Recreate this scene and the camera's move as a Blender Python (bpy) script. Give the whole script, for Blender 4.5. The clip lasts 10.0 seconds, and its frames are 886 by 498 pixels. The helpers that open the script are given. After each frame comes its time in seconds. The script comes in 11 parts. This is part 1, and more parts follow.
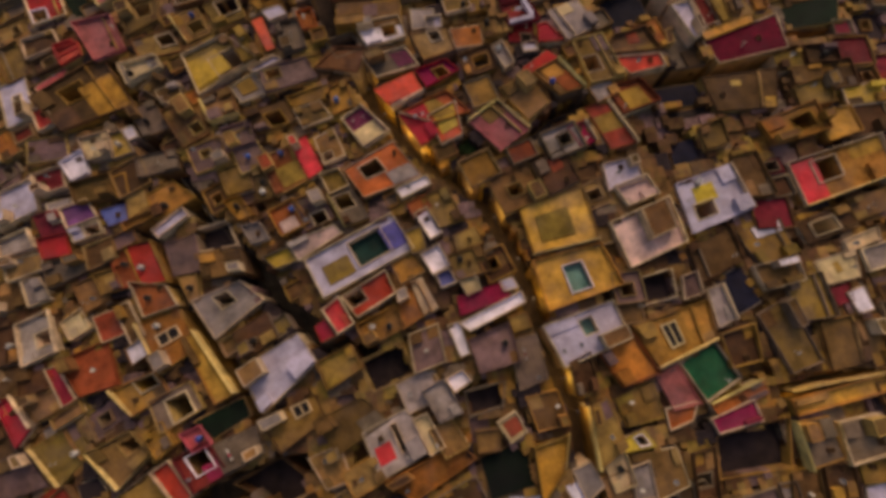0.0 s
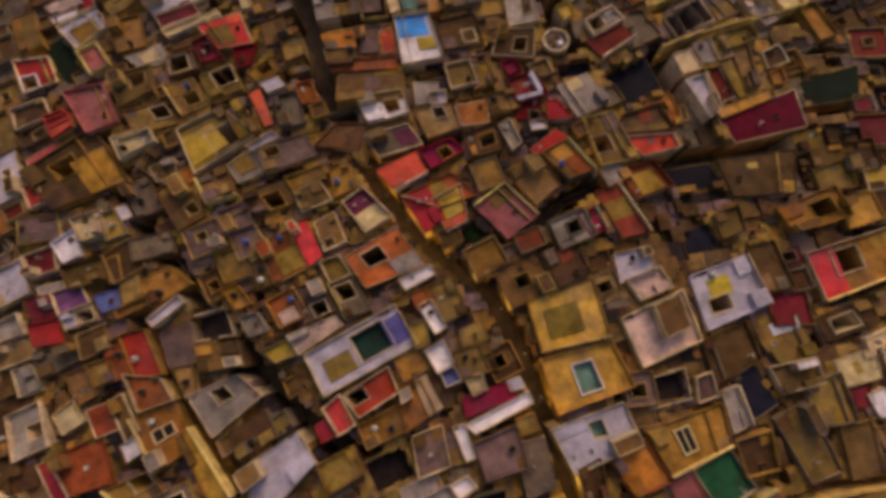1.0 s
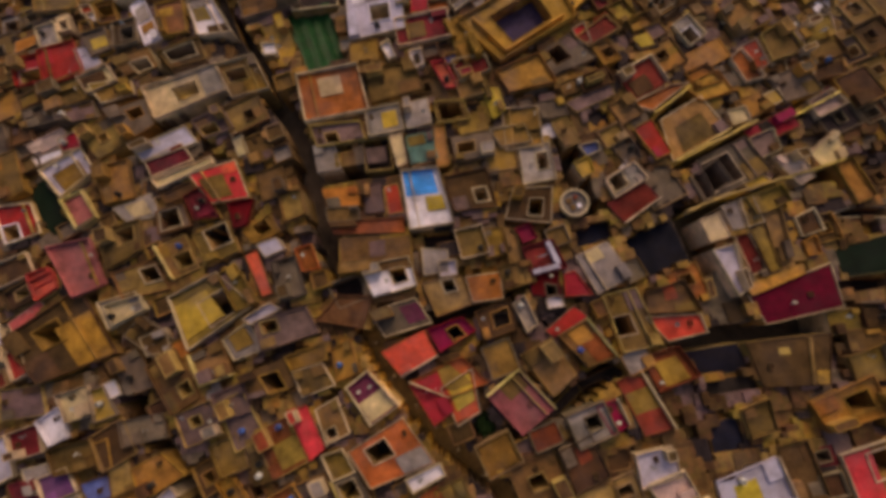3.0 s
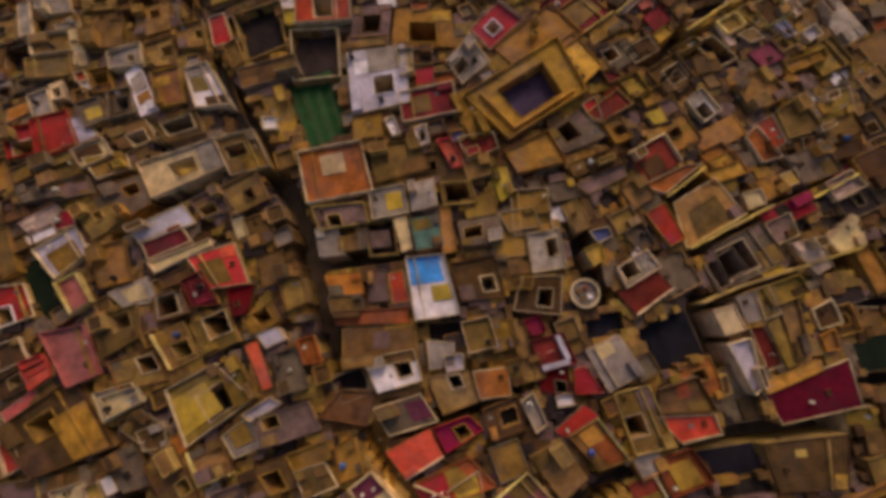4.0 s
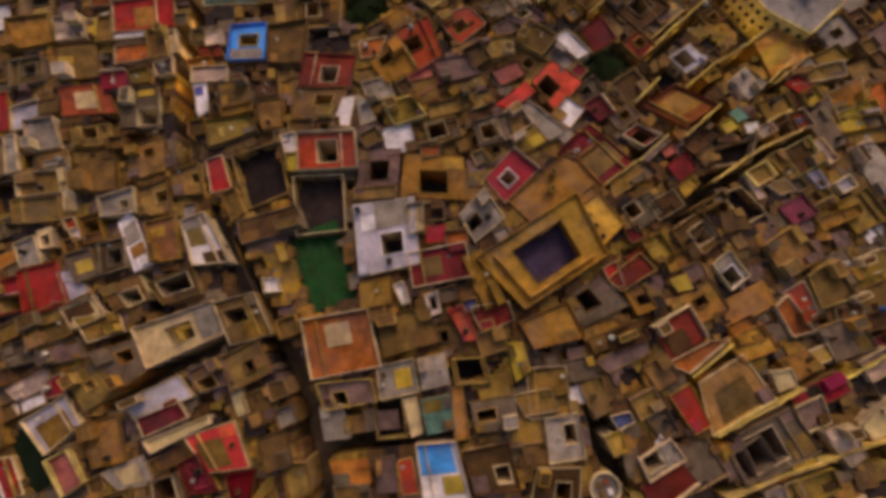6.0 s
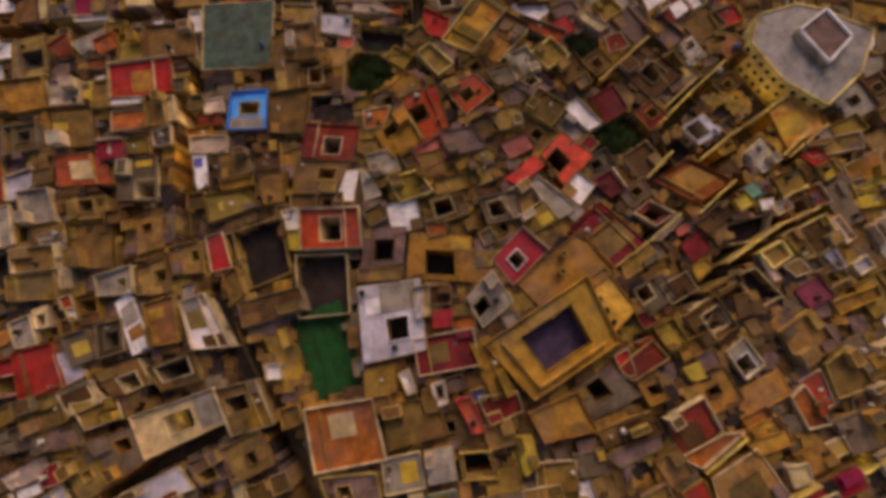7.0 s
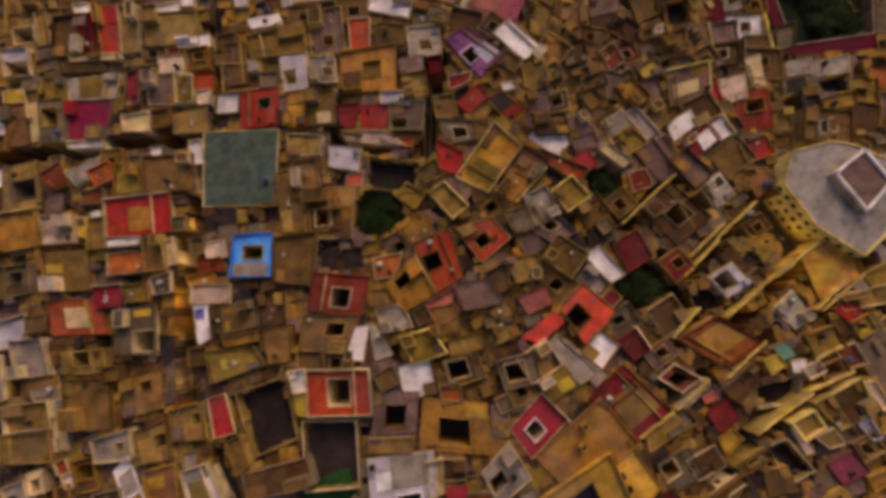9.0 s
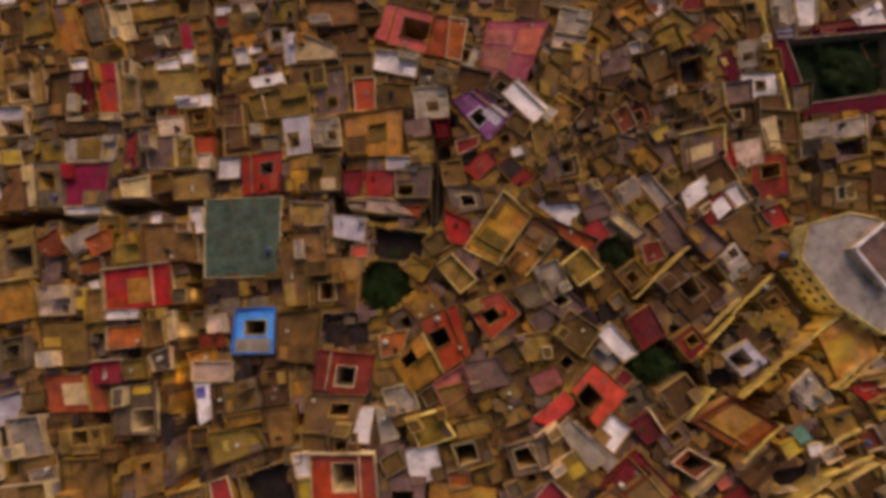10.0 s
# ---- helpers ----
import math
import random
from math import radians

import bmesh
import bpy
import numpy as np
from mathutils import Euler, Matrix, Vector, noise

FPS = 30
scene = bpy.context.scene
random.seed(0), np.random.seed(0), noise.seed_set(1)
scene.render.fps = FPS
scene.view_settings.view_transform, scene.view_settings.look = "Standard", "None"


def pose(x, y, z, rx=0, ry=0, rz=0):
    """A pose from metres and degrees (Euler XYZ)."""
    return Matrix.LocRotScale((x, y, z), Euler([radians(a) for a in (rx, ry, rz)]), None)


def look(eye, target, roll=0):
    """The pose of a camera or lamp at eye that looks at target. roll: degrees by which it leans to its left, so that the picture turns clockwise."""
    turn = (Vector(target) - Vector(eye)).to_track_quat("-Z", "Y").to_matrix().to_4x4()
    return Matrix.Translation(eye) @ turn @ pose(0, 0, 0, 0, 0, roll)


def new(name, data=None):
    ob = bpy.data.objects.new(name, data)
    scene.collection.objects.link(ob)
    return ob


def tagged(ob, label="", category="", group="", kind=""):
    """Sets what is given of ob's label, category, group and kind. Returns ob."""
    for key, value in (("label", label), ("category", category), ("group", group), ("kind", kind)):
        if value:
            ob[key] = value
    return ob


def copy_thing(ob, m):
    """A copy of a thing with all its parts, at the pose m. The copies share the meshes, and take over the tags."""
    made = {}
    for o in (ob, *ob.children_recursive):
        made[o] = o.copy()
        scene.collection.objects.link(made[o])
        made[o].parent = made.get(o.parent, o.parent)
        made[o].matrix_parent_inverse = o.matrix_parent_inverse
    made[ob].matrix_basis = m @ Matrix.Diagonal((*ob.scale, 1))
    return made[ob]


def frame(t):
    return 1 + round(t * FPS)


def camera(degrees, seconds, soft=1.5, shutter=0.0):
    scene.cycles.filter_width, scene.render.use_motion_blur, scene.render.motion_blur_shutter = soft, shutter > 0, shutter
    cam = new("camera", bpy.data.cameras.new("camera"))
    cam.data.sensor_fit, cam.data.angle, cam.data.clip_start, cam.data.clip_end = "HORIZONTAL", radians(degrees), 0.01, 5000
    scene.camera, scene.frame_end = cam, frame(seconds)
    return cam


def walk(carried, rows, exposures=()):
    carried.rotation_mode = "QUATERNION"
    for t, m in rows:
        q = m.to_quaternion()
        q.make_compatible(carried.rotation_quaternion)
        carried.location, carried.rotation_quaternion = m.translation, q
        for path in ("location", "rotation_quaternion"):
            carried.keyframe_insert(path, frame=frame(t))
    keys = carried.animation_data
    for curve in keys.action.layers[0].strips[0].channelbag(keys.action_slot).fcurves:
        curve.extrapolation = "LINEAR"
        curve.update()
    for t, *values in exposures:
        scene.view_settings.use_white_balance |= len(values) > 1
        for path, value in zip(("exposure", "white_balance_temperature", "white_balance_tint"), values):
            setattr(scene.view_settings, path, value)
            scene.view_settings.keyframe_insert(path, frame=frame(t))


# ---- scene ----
cam = camera(92.2, 10.0, soft=4.15)
METRES, EYE = 188.0, 91.0
ROWS = [
    (0.0, 0.0, 0.0, 0.0, -8.76, -75.19, 2.34),
    (0.5, 0.0066, 0.0517, 0.0049, -8.67, -75.58, 2.42),
    (1.0, 0.0117, 0.1025, 0.0097, -8.59, -75.9, 2.38),
    (1.5, 0.0173, 0.1533, 0.0138, -8.52, -76.23, 2.43),
    (2.0, 0.0221, 0.2049, 0.0184, -8.45, -76.57, 2.35),
    (2.5, 0.0275, 0.2562, 0.0231, -8.38, -76.93, 2.35),
    (4.0, 0.0399, 0.4088, 0.0354, -8.17, -77.74, 2.21),
    (4.5, 0.0442, 0.4601, 0.039, -8.07, -78.1, 2.22),
    (5.0, 0.0481, 0.5101, 0.0426, -8.0, -78.29, 2.2),
    (5.5, 0.0518, 0.5603, 0.0464, -7.91, -78.59, 2.14),
    (7.0, 0.0604, 0.7098, 0.0553, -7.73, -79.48, 1.96),
    (7.5, 0.0632, 0.7591, 0.0577, -7.65, -79.8, 1.97),
    (8.0, 0.0664, 0.808, 0.0599, -7.55, -80.13, 2.0),
    (8.5, 0.0687, 0.8555, 0.0616, -7.48, -80.35, 1.99),
    (9.0, 0.0703, 0.9027, 0.0631, -7.4, -80.57, 1.96),
    (9.5, 0.0719, 0.9483, 0.0639, -7.32, -80.75, 1.96),
    (10.0, 0.0733, 0.9946, 0.0649, -7.24, -81.0, 1.94),
]
walk(cam, [(t, pose(METRES * x, METRES * y, EYE + METRES * z, 90 + pitch, roll, yaw)) for t, x, y, z, yaw, pitch, roll in ROWS],
     exposures=[(0.0, 0.07, 8060, 22), (5.0, 0.0, 8100, 20), (10.0, 0.05, 8560, 21)])

# ---- light: a veiled sun low in the north-east, the sky, and the street lamps ----
SUN_UP, SUN_FROM = 36.0, 68.0  # degrees above the horizon; where it stands, counted from east over north
world = bpy.data.worlds.new("evening_sky")
scene.world = world
world.use_nodes = True
wn, wl = world.node_tree.nodes, world.node_tree.links
wn["Background"].inputs["Strength"].default_value = 0.1
sky = wn.new("ShaderNodeTexSky")
sky.sky_type = "NISHITA"
sky.sun_disc = False
sky.sun_elevation, sky.sun_rotation = radians(SUN_UP), radians(90 - SUN_FROM)
sky.air_density, sky.dust_density, sky.ozone_density = 1.0, 5.0, 1.0
wl.new(sky.outputs["Color"], wn["Background"].inputs["Color"])

sun = new("sun", bpy.data.lights.new("sun", "SUN"))
sun.data.energy, sun.data.angle, sun.data.color = 0.68, radians(24), (1.0, 0.84, 0.62)
sun.matrix_world = look((math.cos(radians(SUN_FROM)), math.sin(radians(SUN_FROM)), math.tan(radians(SUN_UP))), (0, 0, 0))

# ---- materials ----
PAINT = {
    "tan": (0.305, 0.172, 0.055), "dtan": (0.18, 0.098, 0.032), "brown": (0.112, 0.055, 0.022), "grey": (0.17, 0.121, 0.084),
    "ltgrey": (0.34, 0.282, 0.258), "white": (0.83, 0.76, 0.85), "cream": (0.6, 0.44, 0.24), "olive": (0.27, 0.163, 0.035),
    "ochre": (0.36, 0.183, 0.036), "ochreflat": (0.36, 0.22, 0.032), "gold": (0.55, 0.275, 0.056), "amber": (0.4, 0.172, 0.032),
    "yellow": (0.54, 0.36, 0.05), "red": (0.4, 0.028, 0.024), "coral": (0.66, 0.07, 0.05), "crimson": (0.13, 0.0015, 0.013),
    "magenta": (0.3, 0.012, 0.045), "maroon": (0.21, 0.02, 0.024), "rust": (0.29, 0.065, 0.024), "terracotta": (0.43, 0.13, 0.03),
    "orange": (0.5, 0.155, 0.036), "pink": (0.56, 0.1, 0.1), "mauvepink": (0.42, 0.11, 0.11), "pinkwhite": (0.62, 0.43, 0.37),
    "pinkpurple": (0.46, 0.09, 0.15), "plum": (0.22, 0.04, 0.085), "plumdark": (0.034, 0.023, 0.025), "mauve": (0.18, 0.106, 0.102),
    "purple": (0.22, 0.07, 0.23), "lav": (0.5, 0.455, 0.585), "blue": (0.1, 0.11, 0.36), "skyblue": (0.04, 0.31, 0.95),
    "teal": (0.12, 0.28, 0.24), "tealroof": (0.065, 0.105, 0.088), "green": (0.01, 0.09, 0.035), "tarp": (0.004, 0.014, 0.006),
    # dark and navy put the shade of lanes and unlit ground into paint
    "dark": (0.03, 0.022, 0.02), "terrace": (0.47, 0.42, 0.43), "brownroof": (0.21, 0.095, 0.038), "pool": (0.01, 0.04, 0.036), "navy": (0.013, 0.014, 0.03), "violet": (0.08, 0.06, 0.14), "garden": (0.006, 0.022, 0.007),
}
WORDS = {
    "tan": "tan", "dtan": "dusty tan", "brown": "brown", "grey": "grey", "ltgrey": "pale grey", "white": "whitewashed", "cream": "cream",
    "olive": "olive-ochre", "ochre": "ochre", "ochreflat": "flat ochre", "gold": "golden ochre", "amber": "amber", "yellow": "yellow",
    "red": "red-painted", "coral": "coral red", "crimson": "deep crimson", "magenta": "magenta red", "maroon": "dark maroon",
    "rust": "rust-red", "terracotta": "terracotta", "orange": "orange clay", "pink": "pink", "mauvepink": "mauve pink",
    "pinkwhite": "pale pink", "pinkpurple": "pink and purple", "plum": "plum", "plumdark": "dark plum-grey", "mauve": "mauve-brown",
    "purple": "purple", "lav": "pale lavender", "blue": "blue", "skyblue": "bright sky-blue", "teal": "teal", "tealroof": "dull teal-grey",
    "green": "green", "tarp": "dark green", "dark": "shade-tinted black", "terrace": "pale grey", "brownroof": "bare clay-brown", "pool": "dark green water", "navy": "shade-tinted navy", "violet": "violet-grey tiled", "garden": "dark green planted",
}


def surface(name, rgb, rough=0.9, stain=0.42, grain=0.2, spread=0.3, bump=0.25, metal=0.0, hue_spread=0.03, scale=1.0, island=False):
    """Painted or bare plaster and the like: blotches, streaks and grain at real size, each piece a little different."""
    m = bpy.data.materials.new(name)
    m.use_nodes = True
    nt, n, l = m.node_tree, m.node_tree.nodes, m.node_tree.links
    bsdf = n["Principled BSDF"]
    bsdf.inputs["Roughness"].default_value, bsdf.inputs["Metallic"].default_value = rough, metal
    bsdf.inputs["Specular IOR Level"].default_value = 0.25 if min(rgb) > 0.06 else 0.16
    geo, info = n.new("ShaderNodeNewGeometry"), n.new("ShaderNodeObjectInfo")

    def cloud(size, detail, lo, hi, a, b):
        t = n.new("ShaderNodeTexNoise")
        t.inputs["Scale"].default_value, t.inputs["Detail"].default_value, t.inputs["Roughness"].default_value = size * scale, detail, 0.62
        l.new(geo.outputs["Position"], t.inputs["Vector"])
        r = n.new("ShaderNodeMapRange")
        for k, v in (("From Min", lo), ("From Max", hi), ("To Min", a), ("To Max", b)):
            r.inputs[k].default_value = v
        l.new(t.outputs["Fac"], r.inputs["Value"])
        return t, r.outputs["Result"]

    def times(a, b):
        x = n.new("ShaderNodeMath")
        x.operation = "MULTIPLY"
        l.new(a, x.inputs[0])
        l.new(b, x.inputs[1])
        return x.outputs[0]

    _, big = cloud(0.3, 5, 0.35, 0.66, 1 - stain * 1.15, 1.22)
    fine_t, fine = cloud(2.6, 5, 0.3, 0.7, 1 - grain, 1 + grain * 0.6)
    if island:
        chance = geo.outputs["Random Per Island"]
    else:
        chance = info.outputs["Random"]
    own = n.new("ShaderNodeMapRange")
    own.inputs["To Min"].default_value, own.inputs["To Max"].default_value = 1 - spread, 1 + spread
    l.new(chance, own.inputs["Value"])
    value = times(times(big, fine), own.outputs["Result"])
    hsv = n.new("ShaderNodeHueSaturation")
    hsv.inputs["Color"].default_value = (*rgb, 1)
    tint = n.new("ShaderNodeMapRange")
    tint.inputs["To Min"].default_value, tint.inputs["To Max"].default_value = 0.5 - hue_spread * 0.5, 0.5 + hue_spread * 0.5
    rnd = n.new("ShaderNodeMath")
    rnd.operation = "FRACT"
    mul = n.new("ShaderNodeMath")
    mul.operation = "MULTIPLY"
    mul.inputs[1].default_value = 7.31
    l.new(chance, mul.inputs[0])
    l.new(mul.outputs[0], rnd.inputs[0])
    l.new(rnd.outputs[0], tint.inputs["Value"])
    l.new(tint.outputs["Result"], hsv.inputs["Hue"])
    l.new(value, hsv.inputs["Value"])
    # grime and bare patches with a shape of their own
    _, dirt = cloud(0.9, 6, 0.58, 0.7, 0.0, 0.4)
    mix = n.new("ShaderNodeMix")
    mix.data_type = "RGBA"
    l.new(dirt, mix.inputs["Factor"])
    l.new(hsv.outputs["Color"], mix.inputs["A"])
    plain = (1.0 - (max(rgb) - min(rgb)) / max(rgb) * 0.85) * (0.35 if rgb[1] < 0.005 else 1.0)
    pale = min(1.0, max(rgb) / 0.12)
    mix.inputs["B"].default_value = (rgb[0] * 0.45 + 0.05 * plain * pale, rgb[1] * 0.45 + 0.042 * plain * pale, rgb[2] * 0.45 + 0.034 * plain * pale, 1)
    # dust blown over it
    _, drift = cloud(0.4, 5, 0.46, 0.74, 0.0, 0.5)
    dust = n.new("ShaderNodeMix")
    dust.data_type = "RGBA"
    l.new(drift, dust.inputs["Factor"])
    l.new(mix.outputs["Result"], dust.inputs["A"])
    dust.inputs["B"].default_value = (0.16 * plain * pale + rgb[0] * 0.55, 0.09 * plain * pale + rgb[1] * 0.6, 0.045 * plain * pale + rgb[2] * 0.55, 1)
    # cool purple tint of night light, painted on in wide drifts
    _, dusk_drift = cloud(0.13, 3, 0.46, 0.68, 0.0, 0.3 if rough > 0.8 else 0.1)
    dusk_tint = n.new("ShaderNodeMix")
    dusk_tint.data_type = "RGBA"
    l.new(dusk_drift, dusk_tint.inputs["Factor"])
    l.new(dust.outputs["Result"], dusk_tint.inputs["A"])
    grey = sum(rgb) / 3
    dusk_tint.inputs["B"].default_value = (grey * 0.62 + 0.012, grey * 0.49 + 0.008, grey * 0.56 + 0.012, 1)
    l.new(dusk_tint.outputs["Result"], bsdf.inputs["Base Color"])
    if bump:
        b = n.new("ShaderNodeBump")
        b.inputs["Strength"].default_value, b.inputs["Distance"].default_value = bump, 0.05
        l.new(fine_t.outputs["Fac"], b.inputs["Height"])
        l.new(b.outputs["Normal"], bsdf.inputs["Normal"])
    return m


def glow(name, rgb, power):
    m = bpy.data.materials.new(name)
    m.use_nodes = True
    b = m.node_tree.nodes["Principled BSDF"]
    b.inputs["Emission Color"].default_value, b.inputs["Emission Strength"].default_value = (*rgb, 1), power
    return m


LAMP_GLOW = glow("lamp_glow", (1.0, 0.7, 0.25), 2)
BRIGHT = ("white", "cream", "red", "coral", "crimson", "magenta", "pink", "skyblue", "yellow", "lav")
MAT = {k: surface("paint_" + k, v, stain=0.3 if k in BRIGHT else 0.45, spread=0.15 if k in BRIGHT else 0.35) for k, v in PAINT.items()}
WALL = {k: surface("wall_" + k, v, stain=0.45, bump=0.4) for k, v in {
    # yellow and saffron are plaster with lamplight mixed into the colour
    "ochre": (0.4, 0.21, 0.045), "sand": (0.46, 0.29, 0.09), "lime": (0.68, 0.51, 0.32), "yellow": (0.68, 0.47, 0.12), "saffron_lit": (0.8, 0.6, 0.22), "clay": (0.22, 0.11, 0.038), "grey": (0.23, 0.165, 0.11)}.items()}
# near-black, so the shade of the deep courts is partly floor colour
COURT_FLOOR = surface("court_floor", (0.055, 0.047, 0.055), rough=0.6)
STREET = surface("street_paving", (0.13, 0.092, 0.058), rough=0.75, stain=0.4, grain=0.4)
EARTH = surface("trodden_earth", (0.1, 0.08, 0.055), stain=0.4, grain=0.4)
PANE = surface("window_dark", (0.02, 0.018, 0.018), rough=0.25, stain=0.2, bump=0)
WOOD = surface("old_wood", (0.16, 0.09, 0.04), rough=0.7)
METAL = surface("painted_metal", (0.32, 0.3, 0.28), rough=0.5, metal=0.4)
DISH = surface("dish_white", (0.4, 0.38, 0.35), rough=0.45, stain=0.3)
PLASTIC = {"blue": surface("tank_blue", (0.05, 0.12, 0.4), rough=0.45), "white": surface("tank_white", (0.66, 0.64, 0.6), rough=0.45),
           "black": surface("tank_black", (0.02, 0.02, 0.02), rough=0.4)}
CLOTH = {k: surface("cloth_" + k, c, rough=1.0, stain=0.3, bump=0.1) for k, c in {
    "white": (0.75, 0.73, 0.7), "red": (0.45, 0.04, 0.05), "blue": (0.1, 0.16, 0.42), "ochre": (0.55, 0.36, 0.08), "teal": (0.1, 0.3, 0.3)}.items()}
LEAF = surface("leaves", (0.024, 0.055, 0.013), rough=0.6, stain=0.5, spread=0.3)
BARK = surface("bark", (0.11, 0.075, 0.045))
GREEN_SHEET = surface("green_sheet", (0.012, 0.11, 0.025), rough=0.5, stain=0.35)

# ---- building blocks ----
RND = random.Random(11)


def mesh(name, verts, faces, *mats, slots=None):
    me = bpy.data.meshes.new(name)
    me.from_pydata(verts, [], faces)
    for m in mats:
        me.materials.append(m)
    if slots:
        me.polygons.foreach_set("material_index", slots)
    me.update()
    return me


CUBE_FACES = ((0, 3, 2, 1), (4, 5, 6, 7), (0, 1, 5, 4), (1, 2, 6, 5), (2, 3, 7, 6), (3, 0, 4, 7))


def boxes_mesh(name, spans, mat, warp=None):
    """One mesh of blocks; each span is x0, x1, y0, y1, z0, z1."""
    vs, fs = [], []
    for x0, x1, y0, y1, z0, z1 in spans:
        k = len(vs)
        for z in (z0, z1):
            for x, y in ((x0, y0), (x1, y0), (x1, y1), (x0, y1)):
                vs.append((*warp(x, y), z) if warp else (x, y, z))
        fs += [tuple(k + i for i in f) for f in CUBE_FACES]
    return mesh(name, vs, fs, mat)


def ring(x0, x1, y0, y1, t, z0, z1):
    """Four walls of thickness t inside a rectangle, as blocks."""
    return [(x0, x1, y0, y0 + t, z0, z1), (x0, x1, y1 - t, y1, z0, z1), (x0, x0 + t, y0 + t, y1 - t, z0, z1), (x1 - t, x1, y0 + t, y1 - t, z0, z1)]


def around(x0, x1, y0, y1, c, z0, z1):
    """A slab with a rectangular hole, as blocks."""
    if not c:
        return [(x0, x1, y0, y1, z0, z1)]
    a0, a1, b0, b1 = c
    return [(x0, x1, y0, b0, z0, z1), (x0, x1, b1, y1, z0, z1), (x0, a0, b0, b1, z0, z1), (a1, x1, b0, b1, z0, z1)]


def frame_mesh(name, outer, inner, z0, tops, mat, warp=None):
    """One closed body: a rectangle with a rectangular hole, its top at four corner heights; solid where there is no hole."""
    if not inner:
        vs = [(x, y, z) for lvl in (0, 1) for (x, y), z in zip(((outer[0], outer[2]), (outer[1], outer[2]), (outer[1], outer[3]), (outer[0], outer[3])), [z0] * 4 if lvl == 0 else tops)]
        fs = list(CUBE_FACES)
    else:
        vs = []
        for r in (outer, inner):
            cs = ((r[0], r[2]), (r[1], r[2]), (r[1], r[3]), (r[0], r[3]))
            vs += [(x, y, z0) for x, y in cs] + [(x, y, z) for (x, y), z in zip(cs, tops)]
        fs = []
        for i in range(4):
            j = (i + 1) % 4
            fs += [(i, j, 4 + j, 4 + i), (8 + j, 8 + i, 12 + i, 12 + j), (4 + i, 4 + j, 12 + j, 12 + i), (j, i, 8 + i, 8 + j)]
    if warp:
        vs = [(*warp(x, y), z) for x, y, z in vs]
    return mesh(name, vs, fs, mat)


def part(name, me, parent, label=""):
    ob = new(name, me)
    ob.parent = parent
    return tagged(ob, label)


SLOPE = (12.36, -0.6, -0.43, -4.26, -2.35, -3.14)


def town(x, y):
    """The general height of the roofs."""
    u, v = max(-1.05, min(1.2, x / 100)), max(-1.6, min(1.55, (y - 120) / 100))
    return SLOPE[0] + SLOPE[1] * u + SLOPE[2] * v + SLOPE[3] * u * u + SLOPE[4] * u * v + SLOPE[5] * v * v


def ground_z(x, y):
    return town(x, y) - 8.0


# ---- ground ----
def ground_sheet():
    # fine under the town, coarse out to the horizon
    xs = [-3000, -900, -300] + list(range(-140, 161, 10)) + [320, 900, 3000]
    ys = [-3000, -900, -200] + list(range(-60, 311, 10)) + [480, 1000, 3000]
    vs = [(x, y, ground_z(x, y)) for y in ys for x in xs]
    n = len(xs)
    fs = [(j * n + i, j * n + i + 1, j * n + n + i + 1, j * n + n + i) for j in range(len(ys) - 1) for i in range(n - 1)]
    tagged(new("ground", mesh("ground", vs, fs, EARTH)), "bare brown trodden earth under the whole town", "ground", kind="structure")


ground_sheet()


LANES = []
WALL_RND = random.Random(31)


def lane_walls(half, pts, lit):
    """Plastered walls on both sides, in lengths of uneven height, left open where another lane comes in."""
    r = WALL_RND
    vs, fs, slots = [], [], []
    for side in (-1, 1):
        offs = []
        for i, p in enumerate(pts):
            d = (pts[min(i + 1, len(pts) - 1)] - pts[max(i - 1, 0)]).normalized()
            offs.append(p + Vector((-d.y, d.x)) * side * (half + 0.3))
        for a, b in zip(offs, offs[1:]):
            n = max(1, round((b - a).length / 4.5))
            u = (b - a).normalized()
            s = Vector((-u.y, u.x)) * 0.42
            for k in range(n):
                p, q = a.lerp(b, k / n) - u * 0.05, a.lerp(b, (k + 1) / n) + u * 0.05
                m = (p + q) / 2
                if any((m - e.lerp(f, max(0, min(1, (m - e).dot(f - e) / (f - e).length_squared)))).length < w + 1.0 for w, o in ALL_LANES if o[0] != tuple(pts[0]) for e, f in zip(map(Vector, o), map(Vector, o[1:]))):
                    continue
                top = town(m.x, m.y) - (r.uniform(0.0, 0.6) if lit else r.uniform(0.2, 1.6))
                c = len(vs)
                for z in (ground_z(m.x, m.y) - 0.5, top):
                    vs += [(*(p - s), z), (*(q - s), z), (*(q + s), z), (*(p + s), z)]
                fs += [tuple(c + i for i in f) for f in CUBE_FACES]
                # lit lanes: lamp glow on the walls is painted as saffron plaster
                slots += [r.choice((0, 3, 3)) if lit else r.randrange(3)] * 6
    if fs:
        tagged(new("wall_lane", mesh("wall_lane", vs, fs, WALL["sand"], WALL["clay"], WALL["grey"], WALL["saffron_lit"], slots=slots)), "plastered walls closing the plots along a narrow lane", "wall", kind="structure")


